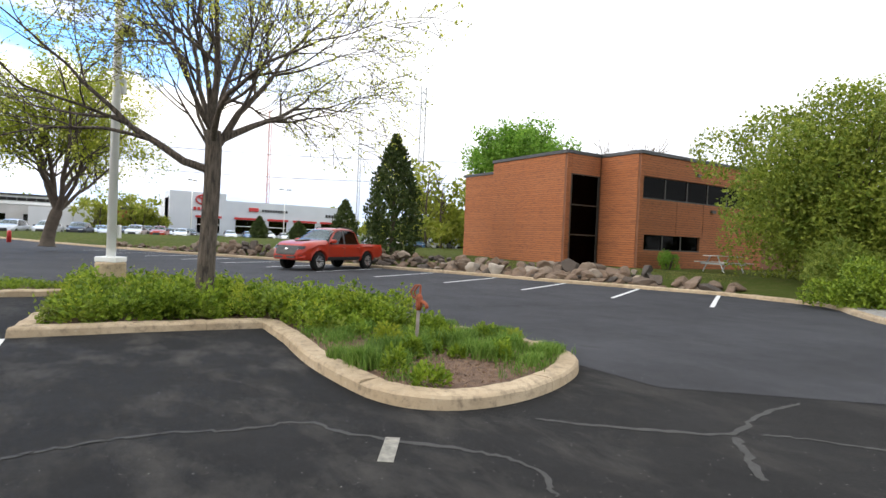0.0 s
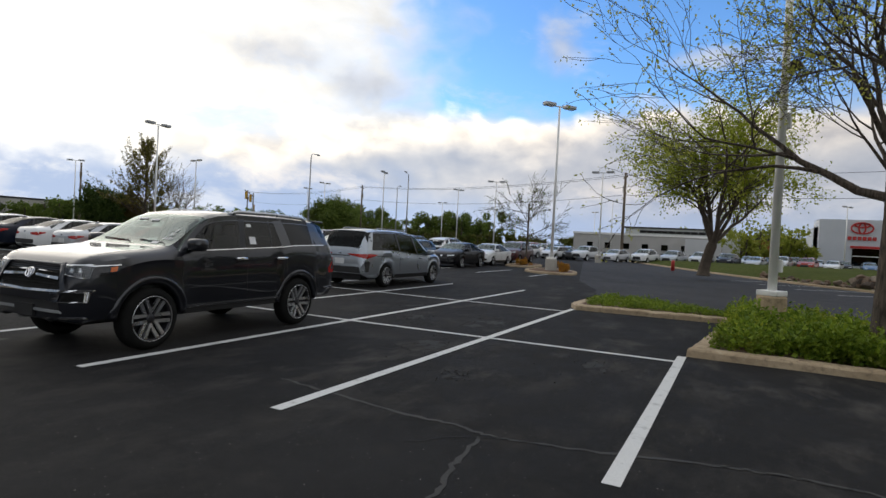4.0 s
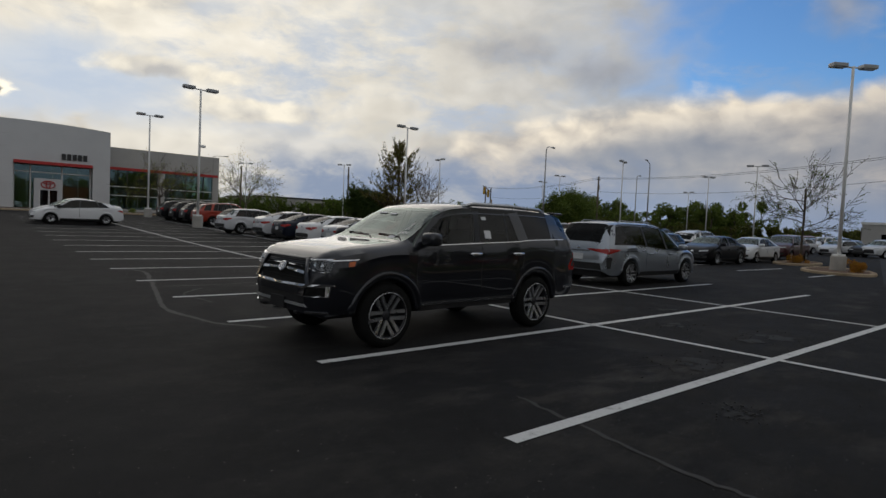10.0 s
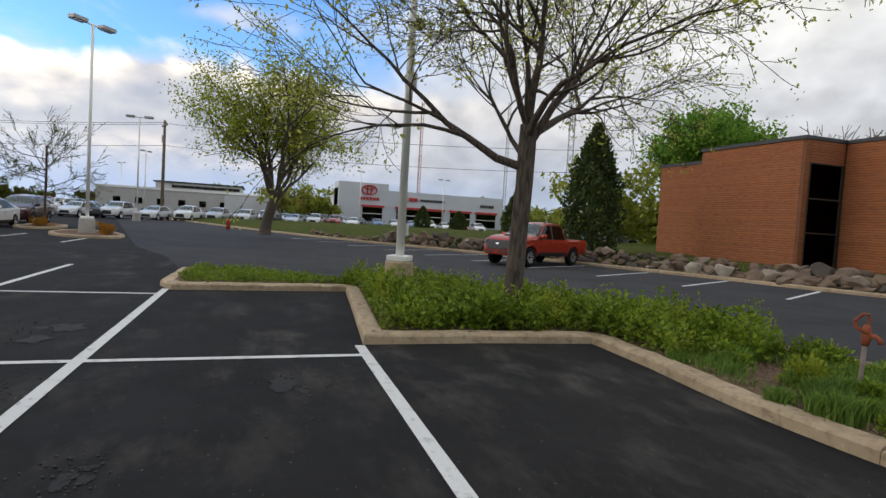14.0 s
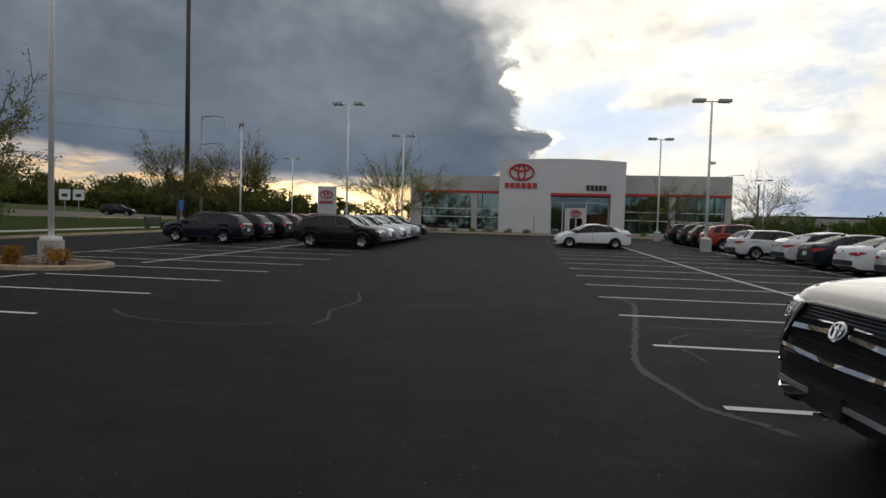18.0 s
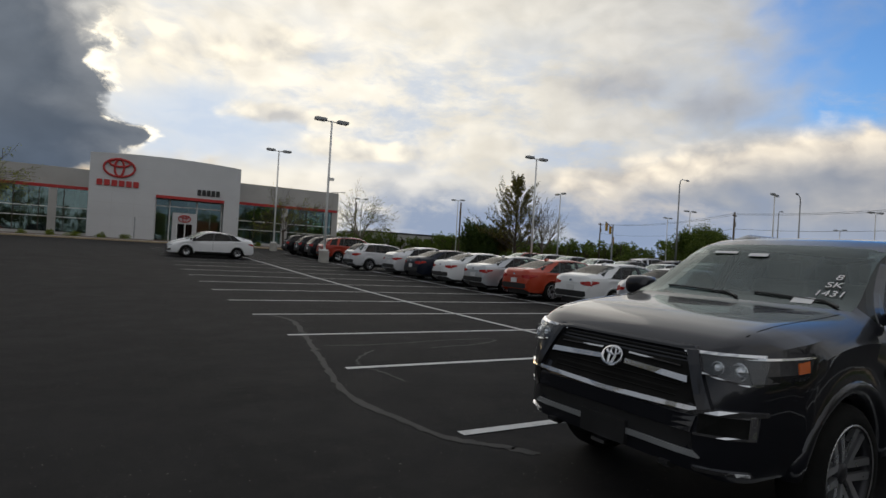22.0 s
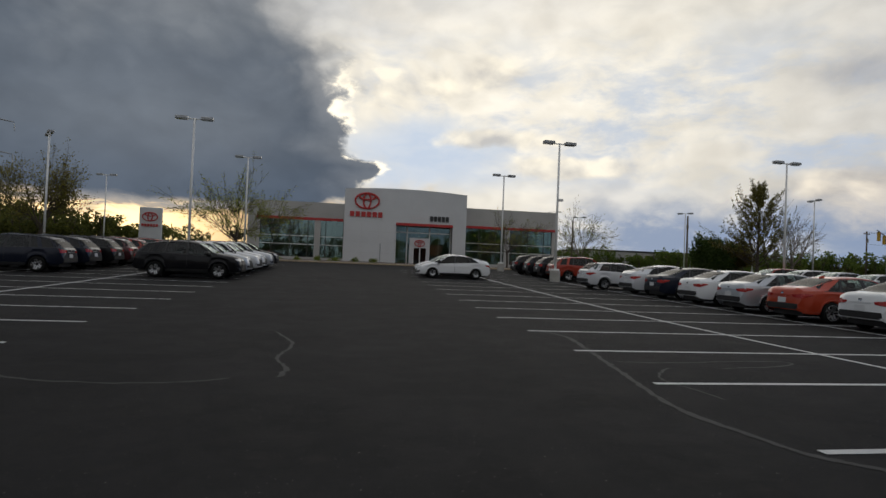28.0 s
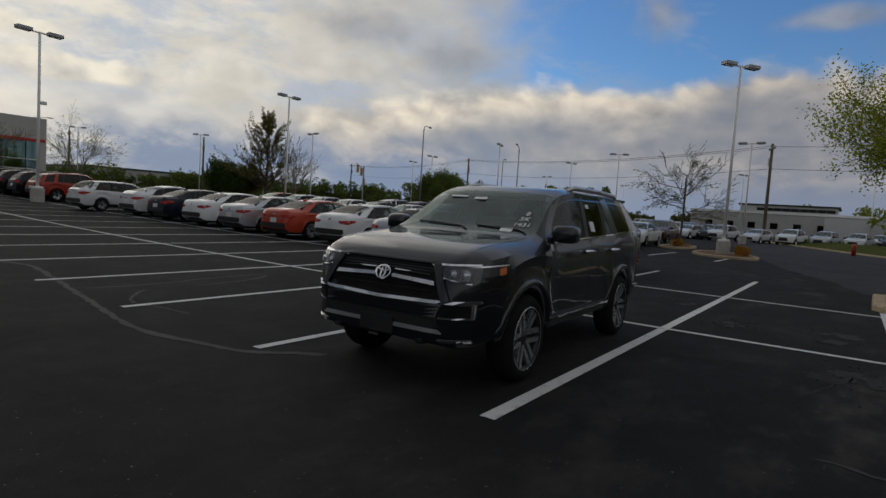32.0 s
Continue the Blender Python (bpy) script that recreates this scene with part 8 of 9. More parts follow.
def lattice_mast(x, y, h, w, label, mat):
    m = thing("radio_mast", label, "radio mast", (x, y, 0))
    for a in range(3):
        c, s = math.cos(a * 2.094) * w, math.sin(a * 2.094) * w
        part("leg", tubed([(c, s, 0), (c * 0.85, s * 0.85, h)], w * 0.16, 5), mat, m)
    bm = bmesh.new()
    n = int(h / (w * 2.6))
    for i in range(n):
        for a in range(3):
            b = (a + 1) % 3
            p = [Vector((math.cos(k * 2.094) * w, math.sin(k * 2.094) * w, h * z / n)) for k, z in ((a, i), (b, i + 1))]
            tube(bm, [tuple(p[0]), tuple(p[1])], [w * 0.09] * 2, 4)
    tagged(part("bracing", bm, mat, m), kind="stuff")
    return m


lattice_mast(291, -75.8, 62, 0.9, "red and white lattice mast far off", M["mast_red"])
lattice_mast(262.5, -146, 80, 1.9, "grey lattice mast far off", M["grey_metal"])
lattice_mast(300, -128, 70, 1.0, "grey lattice mast far off", M["grey_metal"])
big_pole = thing("transmission_pole", "tall slender steel transmission mast", "pylon", (-50.3, 89.5, 0.9))
part("mast", tubed([(0, 0, 0), (0, 0, 52)], [0.40, 0.30], 10), M["dark_metal"], big_pole, "", True)
arm_pole = thing("transmission_pole", "steel pole with three curved cable arms", "pylon", (-49.0, 91.5, 0.9))
part("mast", tubed([(0, 0, 0), (0, 0, 17.5)], [0.28, 0.18], 10), M["grey_metal"], arm_pole, "", True)
for z in (17.2, 12.8, 8.8):
    part("arm", tubed([(0, 0, z), (2.0, 0.2, z + 0.25), (3.6, 0.3, z), (3.7, 0.3, z - 1.2)], [0.12, 0.10, 0.08, 0.06], 6), M["grey_metal"], arm_pole)
signal = thing("traffic_signal", "traffic signal on a mast arm at the crossing", "traffic light", (66, 66, 0.6), 30)
part("pole", tubed([(0, 0, 0), (0, 0, 6.5)], 0.11), M["grey_metal"], signal)
part("arm", tubed([(0, 0, 6.0), (-4.5, 0, 6.6)], 0.07), M["grey_metal"], signal)
for x, z in ((0.3, 4.2), (-1.5, 5.6), (-3.8, 5.9)):
    h_ = part("signal_head", boxed(x - 0.2, x + 0.2, -0.15, 0.15, z - 0.55, z + 0.55, 0.04), M["yellow"], signal, "yellow signal housing")
    for j, mt in enumerate((M["red_lens"], M["black_plastic"], M["black_plastic"])):
        part("lens", boxed(x - 0.13, x + 0.13, -0.19, -0.15, z + 0.22 - 0.36 * j, z + 0.48 - 0.36 * j, 0.03), mt, h_)
route = thing("route_sign", "two white route shields on posts by the street", "road sign", (-47, 62, 0.9), 20)
for s in (-0.7, 0.7):
    part("post", tubed([(s, 0, 0), (s, 0, 3.6)], 0.05), M["grey_metal"], route)
    part("shield", boxed(s - 0.55, s + 0.55, -0.06, 0.0, 2.4, 3.6, 0.1), M["white_paper"], route)
    part("numeral_bar", boxed(s - 0.28, s + 0.28, -0.075, -0.055, 2.75, 3.1), M["black_sign"], route)
blue = thing("parking_sign", "small blue sign on a post by the kerb", "sign", (-29.5, 55, 0.7), 10)
part("post", tubed([(0, 0, 0), (0, 0, 2.6)], 0.04), M["grey_metal"], blue)
part("plate", boxed(-0.22, 0.22, -0.04, 0.0, 1.7, 2.6, 0.02), M["blue_sign"], blue)
bench = thing("bench", "dark metal bench by the footpath", "bench", (-27.0, 47.5, ground_z(0, 47) + 0.13), 80)
for i in range(4):
    part("slat", boxed(-0.9, 0.9, -0.22 + 0.13 * i, -0.12 + 0.13 * i, 0.43, 0.46), M["dark_metal"], bench)
    part("slat", boxed(-0.9, 0.9, 0.30, 0.33, 0.52 + 0.11 * i, 0.60 + 0.11 * i), M["dark_metal"], bench)
for s in (-0.8, 0.8):
    part("leg", boxed(s - 0.03, s + 0.03, -0.2, 0.32, 0.0, 0.44), M["dark_metal"], bench)
    part("back_post", boxed(s - 0.03, s + 0.03, 0.28, 0.32, 0.4, 0.98), M["dark_metal"], bench)

# yard hydrant in the island
yard = thing("yard_hydrant", "rusty red yard hydrant on a grey standpipe", "hydrant", (6.87, -3.33, 0.13), 205)
part("standpipe", tubed([(0.0, 0, -0.05), (0.015, 0, 0.52)], 0.022, 10), M["rusty_pipe"], yard, "grey rusting standpipe", True)
part("head", tubed([(0.015, 0, 0.50), (0.02, 0, 0.56), (0.02, 0, 0.66), (0.015, 0, 0.70)], [0.030, 0.042, 0.040, 0.022], 12), M["red_hydrant"], yard, "", True)
part("spout", tubed([(0.02, 0, 0.60), (0.09, 0, 0.60), (0.13, 0, 0.57), (0.135, 0, 0.53)], [0.024, 0.022, 0.022, 0.024], 10), M["red_hydrant"], yard, "", True)
part("lever", tubed([(0.03, 0.035, 0.62), (-0.06, 0.035, 0.66), (-0.085, 0.035, 0.72), (-0.02, 0.035, 0.80), (0.03, 0.0, 0.80)], [0.010, 0.011, 0.011, 0.012, 0.010], 8), M["red_hydrant"], yard, "", True)
part("lever", tubed([(0.03, -0.035, 0.62), (-0.06, -0.035, 0.66), (-0.085, -0.035, 0.72), (-0.02, -0.035, 0.80), (0.03, 0.0, 0.80)], [0.010, 0.011, 0.011, 0.012, 0.010], 8), M["red_hydrant"], yard, "", True)
part("link_rod", tubed([(0.03, 0, 0.80), (0.03, 0, 0.68)], 0.012, 8), M["red_hydrant"], yard)
hyd = thing("fire_hydrant", "small red fire hydrant on the turf", "hydrant", (45.5, 4.2, 0.15))
part("barrel", tubed([(0, 0, 0), (0, 0, 0.55), (0, 0, 0.68), (0, 0, 0.76)], [0.13, 0.12, 0.12, 0.04], 12), M["red_sign"], hyd, "", True)
part("nozzle", tubed([(-0.2, 0, 0.45), (0.2, 0, 0.45)], 0.07, 10), M["red_sign"], hyd)


# ---- stones ----
def stone_mesh(seed):
    rnd = random.Random(seed)
    bm = bmesh.new()
    bmesh.ops.create_icosphere(bm, subdivisions=3, radius=1.0)
    off = Vector((rnd.random() * 50, rnd.random() * 50, rnd.random() * 50))
    cuts = [(Vector((rnd.gauss(0, 1), rnd.gauss(0, 1), rnd.gauss(0, 0.8))).normalized(), rnd.uniform(0.42, 0.74)) for _ in range(16)]
    for v in bm.verts:
        for n, d in cuts:
            e = v.co.dot(n) - d
            if e > 0:
                v.co -= n * e * 0.97
        v.co *= 1.12 + 0.20 * noise.noise(v.co * 1.1 + off) + 0.07 * noise.noise(v.co * 4.0 + off)
    me = mesh_of(bm, "boulder", M["stone"], True)
    me.set_sharp_from_angle(angle=math.radians(24))
    return me


STONES = [stone_mesh(s) for s in range(9)]
rock_rnd = random.Random(11)
wall_st = thing("boulder_edging", "dry edging of mixed brown field boulders", "stone edging", kind="structure")


def boulders(path, rows, size, step):
    pts = along(path, False, step)
    for row in range(rows):
        nr = offset_path(pts, -(0.50 + 0.27 * row), False)
        for i, (x, y) in enumerate(nr[:-1]):
            s = size * rock_rnd.choice((0.55, 0.7, 0.85, 1.0, 1.15, 1.4)) * rock_rnd.uniform(0.9, 1.1)
            ob = new("boulder", rock_rnd.choice(STONES))
            ob.parent = wall_st
            ob.matrix_basis = Matrix.LocRotScale((x + rock_rnd.gauss(0, 0.10), y + rock_rnd.gauss(0, 0.08), 0.03 + s * 0.32 + 0.16 * row),
                                                 Euler((rock_rnd.gauss(0, 0.25), rock_rnd.gauss(0, 0.25), 0.45 + rock_rnd.gauss(0, 0.4) + rock_rnd.choice((0, 3.14)))), (s * rock_rnd.uniform(1.0, 1.6), s * rock_rnd.uniform(0.8, 1.1), s * rock_rnd.uniform(0.55, 0.80)))


boulders([(12.3, -18.3), (14.8, -17.1), (17.4, -15.7), (20.1, -14.6), (22.9, -13.2)], 2, 0.30, 0.50)
boulders([(14.8, -17.1), (17.4, -15.7), (20.1, -14.6), (22.9, -13.2)], 4, 0.27, 0.46)
boulders([(22.9, -13.2), (26.7, -11.2), (32.0, -8.3), (38.0, -4.2)], 4, 0.27, 0.50)
boulders([(38.0, -4.2), (41.0, -2.6), (44.5, -0.7)], 2, 0.22, 0.5)
for x, y, s in ((20.6, -14.85, 0.52), (21.6, -14.35, 0.50)):
    big = STONES[2].copy()
    big.materials[0] = M["pale_stone"]
    ob = new("boulder", big)
    ob.parent = wall_st
    ob.matrix_basis = Matrix.LocRotScale((x, y, 0.32), Euler((0.1, 0, x)), (s, s * 0.8, s * 0.75))

# ---- plants ----
M["leaf_thicket"] = leaf_mat("thicket_leaf", (0.11, 0.17, 0.02), (0.29, 0.34, 0.055), 0.4)
def card_mesh(name, centres, size, mat, seed, aspect=0.55, up=0.0, curl=0.25, out=None):
    """Small folded leaves at the centres, as one mesh."""
    rng = np.random.default_rng(seed)
    c = np.asarray(centres, float)
    n = len(c)
    d = rng.normal(size=(n, 3))
    d[:, 2] += up
    if out is not None:
        d = d * 0.45 + np.asarray(out, float)
    d /= np.linalg.norm(d, axis=1)[:, None]
    e = np.cross(d, rng.normal(size=(n, 3)))
    e /= np.linalg.norm(e, axis=1)[:, None] + 1e-9
    f = np.cross(d, e)
    L = size * rng.uniform(0.6, 1.35, n)[:, None]
    W = L * aspect
    v = np.empty((n, 6, 3))
    v[:, 0] = c
    v[:, 1] = c + d * L * 0.5 + e * W * 0.5 + f * W * curl
    v[:, 2] = c + d * L
    v[:, 3] = c + d * L * 0.5 - e * W * 0.5 + f * W * curl
    v[:, 4] = c + d * L * 0.22 + e * W * 0.32 + f * W * curl * 0.5
    v[:, 5] = c + d * L * 0.22 - e * W * 0.32 + f * W * curl * 0.5
    idx = np.arange(n)[:, None] * 6
    q1, q2 = idx + np.array([0, 4, 1, 2]), idx + np.array([0, 2, 3, 5])
    me = bpy.data.meshes.new(name)
    me.from_pydata(v.reshape(-1, 3).tolist(), [], np.concatenate([q1, q2]).tolist())
    me.materials.append(mat)
    return me


def blades(name, centres, h, mat, seed, w=0.012, lean=0.35):
    """Upright pointed blades as one mesh."""
    rng = np.random.default_rng(seed)
    c = np.asarray(centres, float)
    n = len(c)
    a = rng.uniform(0, 2 * np.pi, n)
    side = np.stack([np.cos(a), np.sin(a), 0 * a], -1)
    b = rng.uniform(0, 2 * np.pi, n)
    out = np.stack([np.cos(b), np.sin(b), 0 * b], -1) * (lean * rng.uniform(0.1, 1, n))[:, None]
    H = (h * rng.uniform(0.5, 1.2, n))[:, None]
    up = np.array([0, 0, 1.0])
    v = np.empty((n, 5, 3))
    v[:, 0], v[:, 1] = c - side * w / 2, c + side * w / 2
    mid = c + up * H * 0.6 + out * H * 0.4
    v[:, 2], v[:, 3] = mid + side * w * 0.4, mid - side * w * 0.4
    v[:, 4] = c + up * H * 0.95 + out * H * 1.1
    idx = np.arange(n)[:, None] * 5
    me = bpy.data.meshes.new(name)
    me.from_pydata(v.reshape(-1, 3).tolist(), [], (idx + np.array([0, 1, 2, 3])).tolist() + (idx + np.array([3, 2, 4])).tolist())
    me.materials.append(mat)
    return me


def inside(x, y, poly):
    hit = False
    for (x0, y0), (x1, y1) in zip(poly, poly[1:] + poly[:1]):
        if (y0 > y) != (y1 > y) and x < (x1 - x0) * (y - y0) / (y1 - y0) + x0:
            hit = not hit
    return hit


class Wood:
    """Gathers limbs into one mesh."""

    def __init__(self):
        self.v, self.f = [], []

    def limb(self, pts, radii, segs):
        base = len(self.v)
        up = None
        for i, p in enumerate(pts):
            d = (pts[min(i + 1, len(pts) - 1)] - pts[max(i - 1, 0)]).normalized()
            if up is None:
                up = Vector((0.3, 0.2, 1)) if abs(d.z) < 0.9 else Vector((1, 0, 0))
            s = d.cross(up).normalized()
            up = s.cross(d).normalized()
            for k in range(segs):
                a = 2 * math.pi * k / segs
                self.v.append(tuple(p + (s * math.cos(a) + up * math.sin(a)) * radii[i]))
        for i in range(len(pts) - 1):
            for k in range(segs):
                a, b = base + i * segs + k, base + i * segs + (k + 1) % segs
                self.f.append((a, b, b + segs, a + segs))

    def mesh(self, name, mat):
        me = bpy.data.meshes.new(name)
        me.from_pydata(self.v, [], self.f)
        me.materials.append(mat)
        me.polygons.foreach_set("use_smooth", [True] * len(me.polygons))
        return me


def grow(wood, tips, rnd, p, d, length, r, level, o):
    """One limb with its children; o: options of the species."""
    n = 5 if level < 2 else 4
    pts, radii = [p.copy()], [r]
    q, dd = p.copy(), d.copy()
    for i in range(1, n + 1):
        dd = (dd + Vector((rnd.gauss(0, o["wob"]), rnd.gauss(0, o["wob"]), rnd.gauss(0, o["wob"]) + o["lift"] * (1 if level < 3 else 0.3)))).normalized()
        q = q + dd * length / n
        pts.append(q.copy())
        radii.append(max(r * (1 - 0.62 * i / n), o.get("thin", 0.0035)))
    wood.limb(pts, radii, 8 if level == 0 else 6 if level < 3 else 4 if level < 4 else 3)
    if level >= o["levels"]:
        for k in range(2, n + 1):
            tips.append((pts[k], k == n))
        return
    kids = o["kids"][min(level, len(o["kids"]) - 1)]
    for c in range(kids):
        f = 0.35 + 0.65 * (c + rnd.random() * 0.7) / kids
        k = min(int(f * n), n - 1)
        at = pts[k].lerp(pts[k + 1], f * n - k)
        ax = dd.cross(Vector((rnd.gauss(0, 1), rnd.gauss(0, 1), rnd.gauss(0, 1)))).normalized()
        nd = (Matrix.Rotation(math.radians(rnd.uniform(*o["angle"])), 3, ax) @ dd).normalized()
        nd.z += o["spread"] if level < 2 else 0
        nd.normalize()
        grow(wood, tips, rnd, at, nd, length * rnd.uniform(*o["short"]), radii[k] * 0.62, level + 1, o)
    grow(wood, tips, rnd, pts[-1], dd, length * rnd.uniform(0.6, 0.8), radii[-1], level + 1, o)


def tree(name, label, x, y, trunk_h, trunk_r, limbs, limb_len, limb_tilt, o, leaf, per_tip, size, spread, bark, seed, z0=None, lean=(0, 0), copies=()):
    rnd = random.Random(seed)
    wood, tips = Wood(), []
    base = Vector((0, 0, -0.05))
    pts = [base + Vector((lean[0] * u * u + 0.03 * math.sin(5 * u), lean[1] * u * u + 0.03 * math.cos(4 * u), trunk_h * u)) for u in (0, 0.06, 0.2, 0.45, 0.7, 0.9, 1.0)]
    wood.limb(pts, [trunk_r * k for k in (1.4, 1.12, 1.0, 0.93, 0.9, 0.92, 0.8)], 14)
    for i in range(limbs):
        a = 2 * math.pi * (i + rnd.uniform(-0.25, 0.25)) / limbs
        t = math.radians(rnd.uniform(*limb_tilt))
        d = Vector((math.cos(a) * math.sin(t), math.sin(a) * math.sin(t), math.cos(t)))
        grow(wood, tips, rnd, pts[-1] - Vector((0, 0, rnd.uniform(0.02, o.get("fork", 0.35)) * (t / math.radians(limb_tilt[1])))), d, limb_len * rnd.uniform(0.8, 1.15), trunk_r * rnd.uniform(0.34, 0.52), 0, o)
    T = thing(name, label, "tree", (x, y, ground_z(x, y) if z0 is None else z0))
    ob = new("trunk", wood.mesh("trunk", bark))
    ob.parent = T
    if leaf is not None and per_tip:
        cs = []
        for p, last in tips:
            for _ in range(int((per_tip * o.get("ends", 1.0) if last else per_tip) + rnd.random())):
                cs.append((p.x + rnd.gauss(0, spread), p.y + rnd.gauss(0, spread), p.z + rnd.gauss(0, spread)))
        cr = new("crown", card_mesh("crown", cs, size, leaf, seed))
        cr.parent = T
        tagged(cr, "", kind="stuff")
    return T


def leader_tree(name, label, x, y, h, r, limbs, reach, leaf, seed):
    """A tree with one leader, its ascending limbs shorter towards the tip."""
    rnd = random.Random(seed)
    wood, tips = Wood(), []
    pts = [Vector((0.12 * math.sin(3 * u), 0.10 * math.sin(5 * u), h * u - 0.05)) for u in (0, 0.08, 0.25, 0.5, 0.75, 1.0)]
    wood.limb(pts, [r * k for k in (1.35, 1.0, 0.85, 0.6, 0.32, 0.06)], 10)
    o = dict(levels=2, kids=(5, 3), angle=(18, 40), short=(0.28, 0.5), wob=0.10, lift=0.07, spread=0.06, thin=0.012)
    for i in range(limbs):
        u = 0.13 + 0.83 * ((i + rnd.random()) / limbs) ** 1.35
        a = i * 2.4 + rnd.uniform(-0.4, 0.4)
        t = math.radians(rnd.uniform(54, 78) - 30 * u)
        d = Vector((math.cos(a) * math.sin(t), math.sin(a) * math.sin(t), math.cos(t)))
        grow(wood, tips, rnd, Vector((0, 0, h * u)), d, reach * (1.06 - u) ** 0.75 * rnd.uniform(0.55, 0.85), r * (0.36 - 0.28 * u), 0, o)
    T = thing(name, label, "tree", (x, y, ground_z(x, y)))
    ob = new("trunk", wood.mesh("trunk", M["bark_dark"]))
    ob.parent = T
    cs = [(p.x + rnd.gauss(0, 0.07), p.y + rnd.gauss(0, 0.07), p.z + rnd.gauss(0, 0.07)) for p, last in tips for _ in range(4)]
    cr = new("crown", card_mesh("crown", cs, 0.17, leaf, seed))
    cr.parent = T
    tagged(cr, "", kind="stuff")
    return T


LOCUST = dict(levels=4, kids=(4, 3, 3, 2), angle=(20, 52), short=(0.50, 0.80), wob=0.14, lift=0.03, spread=0.06, thin=0.0050, ends=3.2, fork=0.75)
LAYERED = dict(levels=2, kids=(4, 4), angle=(22, 46), short=(0.4, 0.66), wob=0.10, lift=0.03, spread=0.0, thin=0.010, fork=2.4)
FAN = dict(levels=3, kids=(4, 4, 3), angle=(20, 50), short=(0.45, 0.7), wob=0.10, lift=0.02, spread=0.10, thin=0.011)
tree("honey_locust", "spring honey locust with sparse young leaves in the island", 11.08, -1.63, 3.1, 0.148, 10, 2.12, (10, 72), LOCUST, M["leaf_locust"], 1.1, 0.062, 0.05, M["bark"], 27, 0.09)
tree("shade_tree", "broad spring tree with yellow-green leaves on the turf", 37.0, 1.8, 1.9, 0.31, 8, 4.3, (10, 60), dict(FAN, levels=2, kids=(5, 5), ends=1.8, wob=0.13), M["leaf_lime"], 24, 0.145, 0.30, M["bark_dark"], 41, 0.3, (-0.1, -0.35))
young = tree("young_tree", "young sparse tree in the lamp island", 38.8, 13.1, 4.3, 0.065, 16, 1.7, (42, 88), dict(LAYERED, lift=0.0, fork=2.9, wob=0.13), M["leaf_tree"], 1.6, 0.09, 0.06, M["bark_dark"], 9, 0.09)
tree("young_tree", "young leafing tree in the row island", -13.6, 18.9, 3.7, 0.06, 15, 1.5, (42, 86), dict(LAYERED, fork=1.6, thin=0.008, lift=0.0, wob=0.13), M["leaf_bronze"], 4, 0.085, 0.08, M["bark_dark"], 10, 0.09)
tree("young_tree", "young leafing tree beside the verge", -26.0, 30.5, 2.4, 0.07, 11, 1.9, (30, 80), dict(LAYERED, fork=1.2), M["leaf_tree"], 7, 0.13, 0.12, M["bark_dark"], 12)
tree("showroom_tree", "spring tree in front of the showroom wing", 18.6, 69.6, 2.2, 0.12, 8, 2.3, (24, 72), FAN, M["leaf_spring"], 0.5, 0.14, 0.08, M["bark_dark"], 13, 0.75)
tree("lot_tree", "rounded spring tree beside a parking row", -10.5, 64, 2.2, 0.14, 10, 3.3, (16, 76), FAN, M["leaf_spring"], 2.2, 0.13, 0.10, M["bark_dark"], 14)
tree("lot_tree", "spring tree behind the dark cars", -27, 62, 2.4, 0.16, 8, 3.1, (20, 66), FAN, M["leaf_bronze"], 3, 0.17, 0.22, M["bark_dark"], 15)
tree("lot_tree", "spring tree behind the dark cars", -33, 60, 2.4, 0.16, 8, 3.1, (20, 66), FAN, M["leaf_bronze"], 3, 0.17, 0.22, M["bark_dark"], 16)
leader_tree("street_tree", "upright pyramidal bronze-green tree along the street", 46.6, 64, 10.4, 0.19, 46, 5.2, M["leaf_bronze"], 17)
tree("street_tree", "bare pale tree by the street", 51.6, 64.6, 1.8, 0.18, 7, 3.2, (20, 60), FAN, None, 0, 0.1, 0.1, M["bark_pale"], 18)
tree("street_tree", "bare tree beside the showroom", 37, 92, 2.2, 0.16, 8, 3.9, (20, 60), FAN, M["leaf_spring"], 0.4, 0.2, 0.2, M["bark_pale"], 19)
tree("back_tree", "full deep green tree behind the brick office", 44, -34.5, 5.4, 0.35, 8, 3.0, (15, 78), FAN, M["leaf_deep"], 14, 0.34, 0.40, M["bark_dark"], 20, 0.4)
tree("back_tree", "bare grey tree behind the brick office", 40, -44, 5.6, 0.3, 10, 2.7, (10, 66), dict(FAN, thin=0.03), None, 0, 0.1, 0.1, M["bark_pale"], 21, 0.4)
tree("street_tree", "green tree at the crossing", 74, 56, 1.6, 0.22, 7, 2.4, (20, 75), FAN, M["leaf_tree"], 12, 0.26, 0.35, M["bark_dark"], 22)
tree("street_tree", "rounded dark green tree beside the street", 45.0, 70.2, 0.8, 0.22, 8, 1.75, (20, 78), FAN, M["leaf_dark"], 12, 0.28, 0.36, M["bark_dark"], 61)
tree("street_tree", "small brown budding tree beside the street", 47.6, 69.0, 0.9, 0.12, 8, 1.7, (15, 60), FAN, M["leaf_rusty"], 7, 0.22, 0.25, M["bark_dark"], 62)
BARE = dict(levels=4, kids=(3, 3, 3, 2), angle=(18, 48), short=(0.5, 0.78), wob=0.12, lift=0.03, spread=0.08, thin=0.03)
for i, (x, y, k) in enumerate(((-75, 50.7, 1.0), (-76, 55, 1.15), (-72, 58, 0.95), (-69, 63, 0.85), (-80, 47, 1.1), (-66, 68, 0.7))):
    tree("verge_tree", "tall dark nearly bare tree on the street bank", x, y, 3.6 * k, 0.30, 7, 4.4 * k, (8, 48), BARE, M["leaf_wood"], 0.9, 0.26, 0.3, M["bark_dark"], 80 + i, 2.0)
